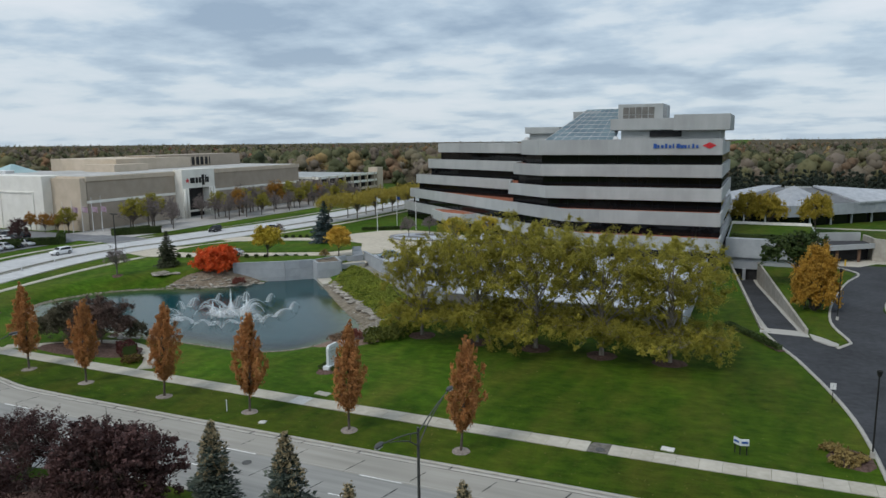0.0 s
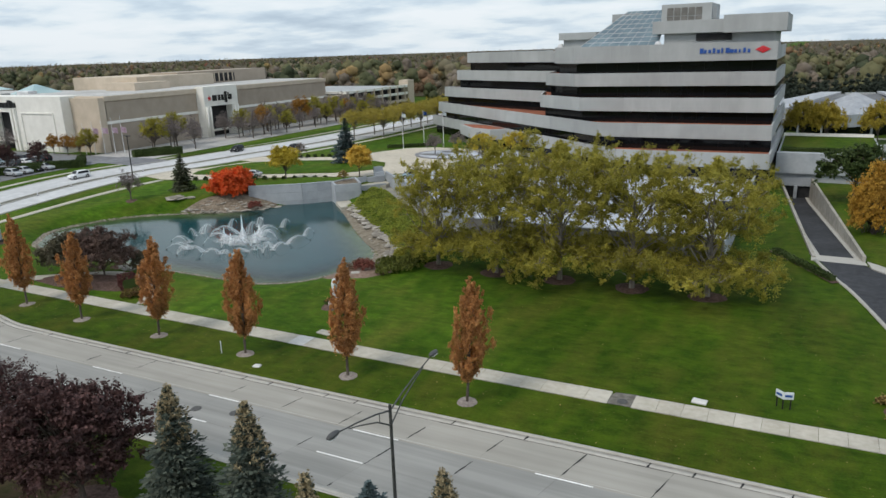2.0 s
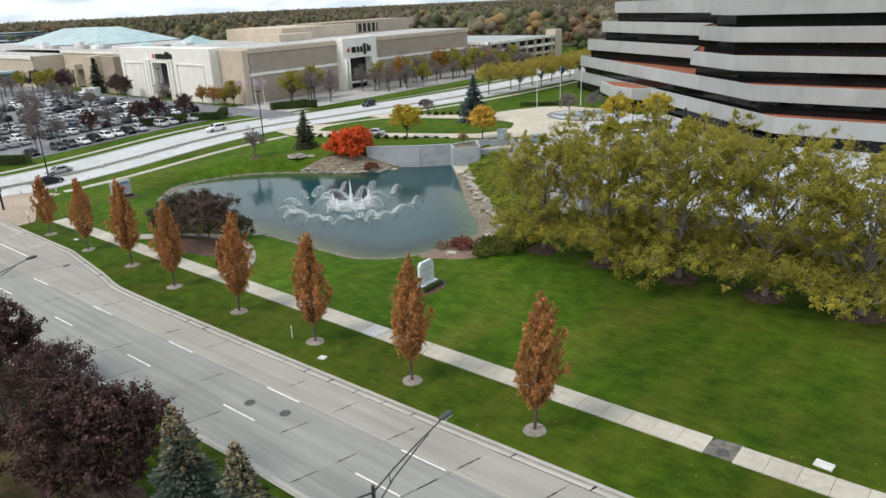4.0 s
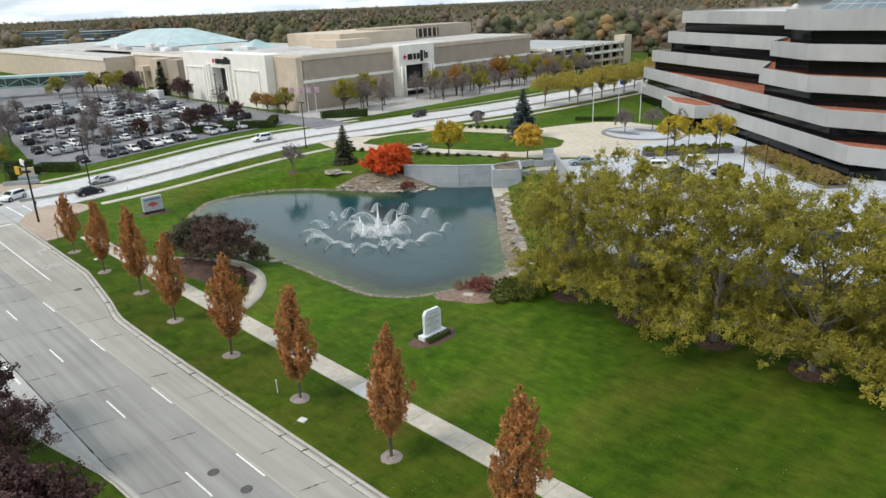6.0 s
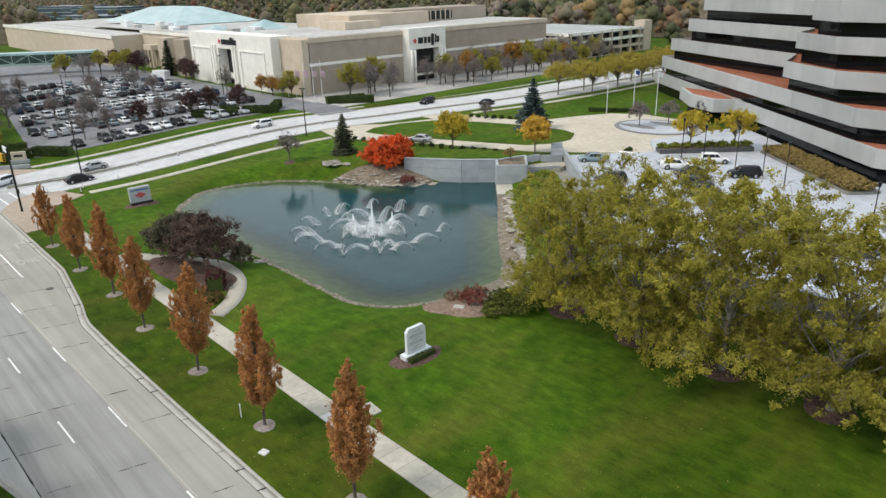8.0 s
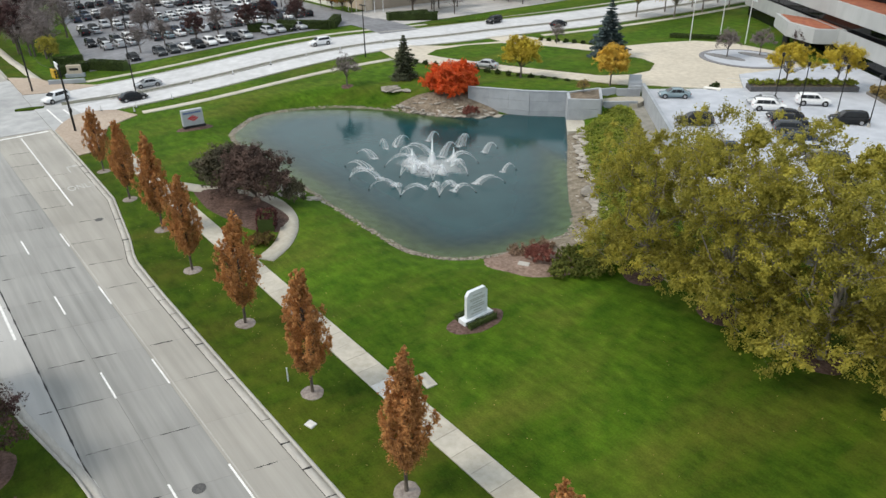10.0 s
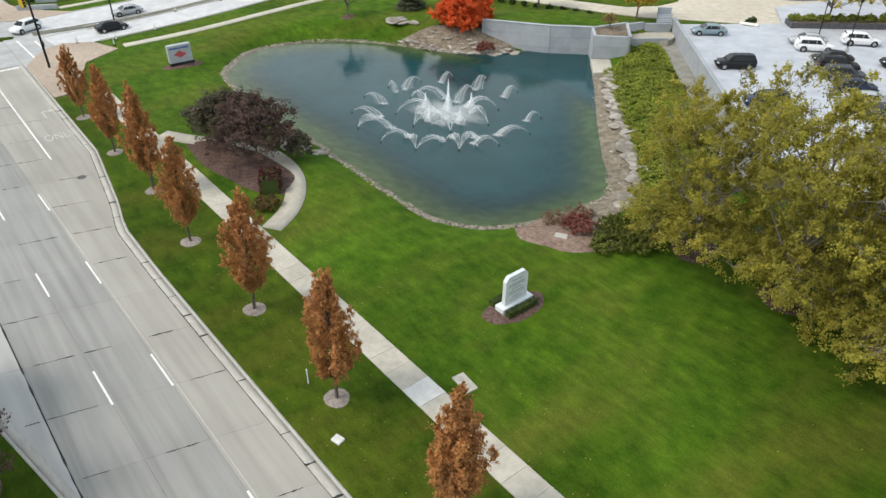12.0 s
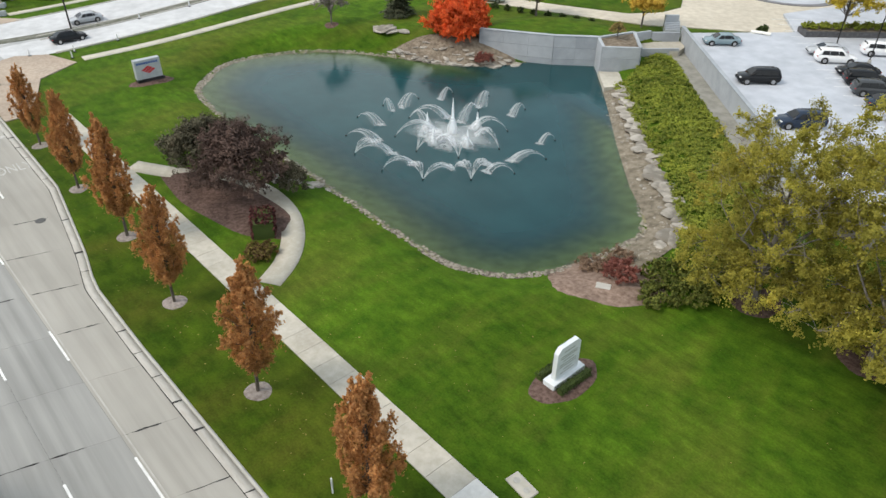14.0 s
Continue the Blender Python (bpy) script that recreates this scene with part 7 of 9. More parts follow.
def office_plants():
    part_of = root("deck_planter", "long dark stone planter on the parking deck", "planter")
    bm = bmesh.new()
    wall_run(bm, (-20.6, 88.2), (-9.8, 100.2), 2.6, DZ - 0.4, DZ + 0.75)
    part("planter_wall", bm, M("dark_stone_planter", (0.07, 0.07, 0.075), (0.12, 0.12, 0.125), 3, 0.7), part_of)
    bm = bmesh.new()
    wall_run(bm, (-20.3, 88.5), (-10.1, 99.9), 2.1, DZ + 0.5, DZ + 0.82)
    part("planter_soil", bm, SOIL, part_of)
    m = shrub_mesh(110, 1.0, 1.0, 0.9, 30, 40, 0.1, 0.3)
    for i in range(8):
        p = Vector((-20.0, 88.8)).lerp(Vector((-10.4, 99.5)), i / 7)
        shrub("planter_shrub", "low olive shrub in the deck planter", p.x, p.y, m, LIVY, "planter shrubs", i * 45, DZ + 0.8)
    m = shrub_mesh(111, 1.5, 1.5, 1.3, 40, 40, 0.11, 0.4)
    bed = root("shrub_bed", "long stone-edged bed below the office windows", "planting bed")
    bm = bmesh.new()
    wall_run(bm, (-6.2, 101.0), (13.4, 84.6), 4.6, DZ - 0.4, DZ + 0.4)
    part("bed_edge", bm, M("grey_bed_stone", (0.16, 0.15, 0.14), (0.25, 0.24, 0.22), 3, 0.8), bed)
    for i in range(18):
        p = Vector((-5.4, 100.2)).lerp(Vector((12.6, 85.2)), i / 17)
        for s in (-1.0, 1.0):
            shrub("tan_shrub", "tan autumn shrub below the office windows", p.x + s * 0.6, p.y + s * 0.8, m, LTAN, "office shrubs", i * 60 + s * 20, DZ + 0.3)
    # annex trees and the orange tree by the drive
    t, c = round_tree_meshes(112, 7.8, 4.4, 1.0, 130, 120, 0.11, 0.9)
    for x, y, z in ((43.4, 141, 3.4), (48.2, 139.4, 3.4), (58.8, 141, 3.4)):
        r = tree_thing("golden_tree", "golden-leaved tree in front of the pavilion", "tree", "pavilion trees", t, c, BARK, LYEL)
        r.matrix_basis = pose(x, y, z, 0, 0, x * 13) @ Matrix.Diagonal((1.0, 1.0, 1.42, 1))
    t, c = round_tree_meshes(113, 10.0, 4.4, -2.0, 300, 120, 0.10, 0.95)
    amber = M("amber_orange_leaves", (0.30, 0.165, 0.024), (0.56, 0.325, 0.050), 0.4, 0.7, big=0.2, bigscale=0.3, island=0.5, transl=0.3)
    r = tree_thing("orange_tree", "tall orange-leaved tree on the drive verge", "tree", "", t, c, BARK, amber)
    r.matrix_basis = pose(54.4, 68.0, 0.0) @ Matrix.Diagonal((0.86, 0.86, 1.36, 1))
    t, c = round_tree_meshes(114, 9.0, 4.4, 1.6, 110, 110, 0.14, 0.9)
    r = tree_thing("green_tree", "dark green tree beside the garage ramp", "tree", "", t, c, BARK, LGREEN)
    r.matrix_basis = pose(52.6, 88.0, 0.0) @ Matrix.Diagonal((1.35, 1.35, 1.3, 1))
    hedge("terrace_hedge", "dark hedge along the terrace edge above the garage", (40.6, 109.2), (57.4, 109.2), 1.4, 0.8, LGREEN, "", 8, 5.25)
    hedge("dark_hedge", "low dark hedge along the lawn edge", (42.6, 52.9), (49.2, 42.4), 0.8, 0.6, LGREEN, "", 7)
    m = shrub_mesh(115, 1.2, 0.9, 0.7, 30, 40, 0.08, 0.3)
    tagged(patch("shrub_bed", 54.0, 11.2, 1.7, 2.2, MULCH, 20, 0.07, 0.15, 116, 5, 28), "brown mulch bed beside the drive", "planting bed")
    for i, (x, y) in enumerate(((52.8, 12.4), (54.3, 11.0), (53.2, 10.0))):
        shrub("dry_shrub", "low tan dried shrub beside the drive", x, y, m, LTAN, "drive shrubs", i * 90)


office_plants()


def fallen_leaves():
    """Loose leaves strewn over the verge and lawn."""
    rng = np.random.default_rng(77)
    n = 2800
    x, y = rng.uniform(-60, 55, n), rng.uniform(-3.0, 30, n)
    near = rng.uniform(0, 1, n) < np.exp(-np.abs(y - 1.0) / 5.0) + 0.18
    ok = near & (y > north_curb(x) + 0.3) & (np.abs(y - 4.6) > 1.2) & (poly_dist(x, y, POND) > 1.5)
    x, y = x[ok], y[ok]
    V, F = leaf_quads(np.column_stack([x, y, land(x, y) + 0.03]), 0.01, 1, 0.038, rng, 3.0)
    tagged(put("fallen_leaves", npmesh("fallen_leaves", V, F), LTAN), "scattered tan fallen leaves on the grass", "fallen leaves", kind="stuff")


fallen_leaves()


def mall_plants():
    # bare and thin trees along the mall front
    rng = random.Random(12)
    kinds = []
    for sd, leaf, per, bark, lab in ((121, LBARE, 70, TWIG, "bare grey-brown tree along the mall front"), (122, LOAK, 40, BARK, "thin yellow tree along the mall front"), (123, LORANGE, 45, BARK, "orange-leaved tree along the mall front"), (124, LMAR, 50, BARK, "dark maroon tree in the mall parking lot")):
        t, c = round_tree_meshes(sd, 10.6, 4.0, 1.8, 110, per, 0.13 if leaf is not LBARE else 0.06, 0.9)
        kinds.append(tree_thing("mall_tree", lab, "tree", "mall trees", t, c, bark, leaf))
    used = [False] * 4

    def plant(k, x, y, s=1.0):
        m = pose(x, y, float(land(x, y)), 0, 0, rng.uniform(0, 360)) @ Matrix.Diagonal((s, s, s, 1))
        if not used[k]:
            kinds[k].matrix_basis = m
            used[k] = True
        else:
            o = copy_thing(kinds[k], m)
            o.matrix_basis = m

    for i in range(38):
        y = 92 + i * 3.0
        x, s = -117.5 + rng.uniform(-3.5, 3.5), rng.uniform(0.8, 1.15)
        # open in front of the portal
        if not 109 < y < 122:
            plant((1, 0, 0, 0, 1, 0, 2, 0)[(i * 5) % 8], x, y + rng.uniform(-1.2, 1.2), s)
    for i in range(14):
        y = 100 + i * 8
        if not 103 < y < 117:
            plant((0, 0, 1)[i % 3], -110.5 + rng.uniform(-1, 1), y, rng.uniform(0.7, 0.95))
    for x, y, k in ((-138, 80, 2), (-134, 81, 2), (-131, 82, 1), (-144, 80, 2), (-186, 78, 3), (-196, 80, 3), (-200, 82, 0), (-158, 76, 0)):
        plant(k, x, y, 0.62 if k == 2 else 0.8)
    for i in range(7):
        plant((0, 0, 3, 0, 3, 3, 3)[i], -123.5 - (i % 2) * 3, 25 + i * 6.2, 0.72)
    for i in range(9):
        plant(0, rng.uniform(-215, -128), rng.uniform(18, 76), rng.uniform(0.7, 0.9))
    for x, y, s in ((-146, 5, 1.1), (-152, 9, 1.0), (-158, 6, 1.15), (-165, 12, 1.0), (-172, 9, 1.1), (-151, 12.5, 0.9), (-180, 14, 1.1), (-190, 12, 1.0), (-200, 15, 1.1), (-138, 7, 0.8)):
        plant(0, x, y, s)
    for i in range(16):
        plant((0, 0, 3, 0)[i % 4], -133 - i * 5.2 + rng.uniform(-2, 2), rng.uniform(3, 17) + i * 0.5, rng.uniform(0.9, 1.25))
    plant(1, -127, 8, 0.62)
    plant(1, -131, 9, 0.55)
    for i in range(10):
        plant((1, 3, 0)[i % 3], -236 + rng.uniform(-14, 14), 60 + rng.uniform(-8, 20), 0.9)
    spruce("dark_spruce", "tall dark conifer against the mall wall", (-214, 82, 1.2), 125, 12.5, 3.2, NDARK, False, "", 18, 0.35, 0.6)
    for i, (a, b) in enumerate((((-123, 57), (-113.5, 66)), ((-113.5, 66), (-121, 72)), ((-124, 50), (-117, 58)), ((-112.5, 84), (-106.5, 92)), ((-114, 82), (-111, 92)), ((-114.5, 6.2), (-116.5, 12.2)), ((-117, 13.2), (-110.4, 18.4)), ((-124, 8.0), (-122.8, 13.4)))):
        hedge("clipped_hedge", "dark clipped hedge at the parking lot entrance", a, b, 1.8, 1.8, LGREEN, "mall hedges", i)


mall_plants()


def woods():
    """Far woods: one lumpy leafy crown beside another to the horizon, sheets of stuff."""
    rng = np.random.default_rng(7)
    bm = bmesh.new()
    bmesh.ops.create_icosphere(bm, subdivisions=1, radius=1.0)
    bv, bf = np.array([q.co[:] for q in bm.verts]), np.array([[w.index for w in q.verts] for q in bm.faces])
    bm.free()

    def belt(n, xr, yr, hr, name, label, mat, keep, lobes=6, leaf=24, size=0.6, conifer=False):
        x, y = rng.uniform(*xr, n), rng.uniform(*yr, n)
        k = keep(x, y)
        x, y = x[k], y[k]
        m = len(x)
        h = rng.uniform(*hr, m) * (1 + 0.26 * np.sin(x / 61 + 1.3 * np.sin(y / 83)) * np.cos(y / 71 + 0.7))
        if not conifer:
            # land falls away to the north and north-east
            north = sm(-1.6, -0.3, x / (np.abs(y) + 100))
            h *= 1 - (0.22 + 0.22 * north) * sm(450, 1700, np.hypot(x - 45, y + 50))
        r = h * (rng.uniform(0.32, 0.50, m) if not conifer else rng.uniform(0.16, 0.22, m))
        # groves lean to one hue, single trees stray from it
        hue = np.clip(0.35 + 0.17 * np.sin(x / 47 + 2 * np.sin(y / 90)) + rng.normal(size=m) * 0.19, 0, 0.96)
        C, R = [], []
        for q in range(lobes):
            f = q / max(1, lobes - 1)
            a = rng.uniform(0, 6.283, m)
            if conifer:
                C.append(np.column_stack([x, y, h * (0.12 + 0.8 * f)]))
                R.append(r * (1.05 - 0.85 * f))
            else:
                out = r * rng.uniform(0.25, 0.75, m) * (1 - 0.55 * f * f)
                C.append(np.column_stack([x + np.cos(a) * out, y + np.sin(a) * out, h * (0.34 + 0.46 * f)]))
                R.append(r * rng.uniform(0.45, 0.68, m))
        hues = np.tile(hue, lobes)
        C, R = np.concatenate(C), np.concatenate(R)
        V1 = bv[None] * (R * 0.80)[:, None, None] * np.array([1, 1, 0.95]) + C[:, None] + rng.normal(size=(len(C), len(bv), 3)) * (R * 0.08)[:, None, None]
        F1 = (bf[None] + (np.arange(len(C)) * len(bv))[:, None, None]).reshape(-1, 3)
        V1 = V1.reshape(-1, 3)
        c, rr = np.repeat(C, leaf, 0), np.repeat(R, leaf)
        d = rng.normal(size=(len(c), 3)) + np.array([0, 0, 0.35])
        d /= np.linalg.norm(d, axis=1)[:, None]
        p = c + d * (rr * rng.uniform(0.72, 1.12, len(c)))[:, None]
        u = np.cross(d + rng.normal(size=d.shape) * 0.45, rng.normal(size=d.shape))
        u /= np.linalg.norm(u, axis=1)[:, None]
        w = np.cross(d, u)
        sz = (size * rng.uniform(0.6, 1.4, len(c)))[:, None]
        V2 = np.stack([p - u * sz, p + w * sz * 0.8, p + u * sz * 0.9], 1).reshape(-1, 3)
        F2 = np.arange(len(V2)).reshape(-1, 3) + len(V1)
        V = np.concatenate([V1, V2])
        V[:, 2] = np.maximum(V[:, 2], 0.1)
        me = npmesh(name, V, np.concatenate([F1, F2]))
        at = me.attributes.new("hue", "FLOAT", "POINT")
        at.data.foreach_set("value", np.concatenate([np.repeat(hues, len(bv)), np.repeat(hues, leaf * 3)]).astype(np.float32))
        tagged(put(name, me, mat), label, "woods", kind="stuff")

    def off_mall(x, y):
        return ~((x < -100) & (x > -345) & (y < 275)) & ~((x > -120) & (x < 140) & (y < 215)) & ~((x > 20) & (x < 310) & (y < 262))

    belt(1150, (-420, 260), (215, 620), (8, 19), "autumn_woods", "autumn woodland of rust, brown and green crowns", WOODS, off_mall, 6, 26, 0.75)
    belt(2600, (-2100, 1300), (560, 2300), (8, 20), "autumn_woods", "distant autumn woodland to the horizon", WOODS, lambda x, y: x < 1e9, 4, 8, 1.3)
    belt(1700, (-1700, -300), (-350, 700), (8, 18), "autumn_woods", "autumn woodland beyond the mall", WOODS, lambda x, y: ~((x > -455) & (y < 260) & (y > -70)), 4, 12, 1.1)
    belt(620, (100, 900), (120, 760), (9, 15), "autumn_woods", "autumn woodland behind the pavilion", WOODS, lambda x, y: (y > 262) | (x > 310), 5, 20, 0.8)
    belt(2400, (-4600, 3200), (1500, 4600), (10, 19), "autumn_woods", "last dark line of woods on the horizon", WOODS, lambda x, y: x < 1e9, 2, 4, 1.2)
    belt(1500, (-4600, -1600), (-600, 1700), (10, 18), "autumn_woods", "last dark line of woods on the horizon", WOODS, lambda x, y: x < 1e9, 2, 4, 1.2)
    belt(640, (26, 290), (207, 250), (14.5, 17.5), "pine_belt", "belt of dark pines behind the pavilion", PINES, lambda x, y: x > 0, 6, 18, 0.55, True)


woods()

# ---- fountain ----


def build_fountain():
    cx, cy = -32.2, 34.8
    f = root("fountain", "floating fountain with a central jet and rings of white arcs", "fountain", "", "", (cx, cy, WATER_Z))
    rng = np.random.default_rng(17)

    def veil(name, V, F, edge, mat):
        me = npmesh(name, np.asarray(V), np.asarray(F), True)
        at = me.attributes.new("edge", "FLOAT", "POINT")
        at.data.foreach_set("value", np.asarray(edge, np.float32))
        return put(name, me, mat, f)

    def fan(name, x0, y0, x1, y1, h, spread, wind=0.5):
        """Thin sheet of water thrown from a nozzle: a dense stem that opens and breaks up as it falls."""
        x0, y0, x1, y1 = x0 - cx, y0 - cy, x1 - cx, y1 - cy
        d = np.array([x1 - x0, y1 - y0])
        L = np.linalg.norm(d)
        ang = math.atan2(d[1], d[0])
        nu, nt = 15, 20
        V, E, F = [], [], []
        for i in range(nt):
            t = i / (nt - 1)
            for k in range(nu):
                u = 2 * k / (nu - 1) - 1
                jit = 1 + 0.08 * math.sin(9 * u + x0) * t
                a = ang + u * spread
                ll = L * t * (1 - 0.12 * u * u) * jit
                z = 4 * h * t * (1 - t) * (1 - 0.2 * u * u)
                V.append((x0 + math.cos(a) * ll, y0 + math.sin(a) * ll, 0.06 + max(z, 0)))
                # bright stem and rims, thin streaked sheet between, broken landing
                stem = 0.95 * (1 - sm(0.0, 0.35, t))
                rim = 0.8 * sm(0.62, 0.9, abs(u)) * (1 - sm(0.35, 0.75, t))
                sheet = (0.34 + 0.30 * sm(0.25, 0.6, t)) * (0.78 + 0.40 * math.sin(11 * u + y0)) * (1 - 0.45 * u * u)
                E.append(float(max(stem, rim, sheet)) * (1 if abs(u) < 0.99 else 0.3))
        for i in range(nt - 1):
            for k in range(nu - 1):
                q = i * nu + k
                F.append((q, q + 1, q + nu + 1, q + nu))
        veil(name, V, F, E, VEIL)
        # splash where it lands
        foam(x1, y1, 0.32 + 0.13 * L, 0.85)
        bm = bmesh.new()
        cyl(bm, x0, y0, -0.3, 0.14, 0.11, 0.07, 8)
        part("nozzle", bm, METAL, f)

    def foam(px, py, r0, strength, z=0.02):
        n = 28
        V, F, E = [(px, py, z)], [], [strength]
        ph = rng.uniform(0, 6.28)
        for ring, e in ((0.4, 0.8), (0.7, 0.4), (1.0, 0.0)):
            for k in range(n):
                t = 2 * math.pi * k / n
                rr = r0 * ring * (1 + 0.25 * math.sin(2 * t + ph) + 0.18 * math.sin(5 * t + ph))
                V.append((px + rr * math.cos(t), py + 0.75 * rr * math.sin(t), z))
                E.append(e * strength)
        F += [(0, 1 + k, 1 + (k + 1) % n) for k in range(n)]
        for r in range(2):
            a, b = 1 + r * n, 1 + (r + 1) * n
            for k in range(n):
                F += [(a + k, b + k, b + (k + 1) % n), (a + k, b + (k + 1) % n, a + (k + 1) % n)]
        veil("foam", V, F, E, FOAM)

    def column(x, y, h, r, name):
        """Upright jet: nested ragged cones, dense at the core."""
        V, F, E, seg = [], [], [], 14
        for r0, hh, e in ((r, h * 0.5, 0.42), (r * 0.3, h, 1.0)):
            o = len(V)
            for i in range(7):
                t = i / 6
                for k in range(seg):
                    a = 2 * math.pi * k / seg
                    rr = r0 * (1 - t ** 1.6) ** 0.8 * (1 + 0.12 * math.sin(3 * a + 5 * t)) + 0.02
                    V.append((x + rr * math.cos(a), y + rr * math.sin(a), hh * t))
                    E.append(e * (1 - 0.3 * t))
            for i in range(6):
                for k in range(seg):
                    q = o + i * seg
                    F.append((q + k, q + (k + 1) % seg, q + seg + (k + 1) % seg, q + seg + k))
        veil(name, V, F, E, SPRAY)

    column(-0.5, 0.3, 4.0, 0.6, "centre_jet")
    for x, y in ((-35.3, 33.7), (-31.9, 31.6), (-29.3, 34.1), (-31.9, 38.0)):
        column(x - cx, y - cy, 1.9, 0.55, "side_jet")
    INNER = [(-35.9, 29.7, -34.3, 34.0), (-31.7, 29.2, -34.0, 33.2), (-31.7, 29.2, -31.0, 33.4), (-27.8, 31.5, -32.2, 32.9), (-27.8, 31.5, -29.6, 34.6), (-26.6, 36.1, -30.6, 36.8), (-29.1, 39.9, -32.3, 37.4), (-38.7, 33.9, -36.0, 37.4), (-38.7, 33.9, -35.2, 34.0), (-35.2, 41.4, -34.2, 37.6)]
    for q in INNER:
        fan("inner_arc", *q, 1.55, 0.22)
    OUTER = [(-39.4, 25.8, -36.3, 27.8), (-35.3, 24.0, -36.4, 27.2), (-35.3, 24.0, -33.0, 27.1), (-30.7, 24.0, -29.8, 27.2), (-26.6, 25.8, -29.8, 27.3), (-26.6, 25.8, -26.9, 29.6), (-23.6, 29.3, -26.6, 30.8), (-23.6, 29.3, -25.0, 32.8), (-21.8, 33.4, -23.9, 31.6), (-21.9, 38.1, -24.0, 35.2), (-24.2, 42.1, -24.8, 40.3), (-31.9, 45.7, -31.8, 43.2), (-37.6, 45.4, -36.0, 42.2), (-40.9, 42.5, -40.6, 40.2), (-42.4, 38.3, -41.7, 35.2), (-43.4, 33.8, -41.6, 33.8), (-42.6, 29.6, -39.4, 30.4)]
    for q in OUTER:
        fan("outer_arc", *q, rng.uniform(0.9, 1.35), 0.30)
    # mist over the middle
    foam(-0.3, 0.2, 4.6, 0.9, 0.03)
    for x, y in ((-2.3, -1.2), (1.9, -1.0), (-1.0, -2.4), (1.2, -2.2)):
        foam(x, y, 2.0, 0.85, 0.05)


build_fountain()

# ---- cars ----


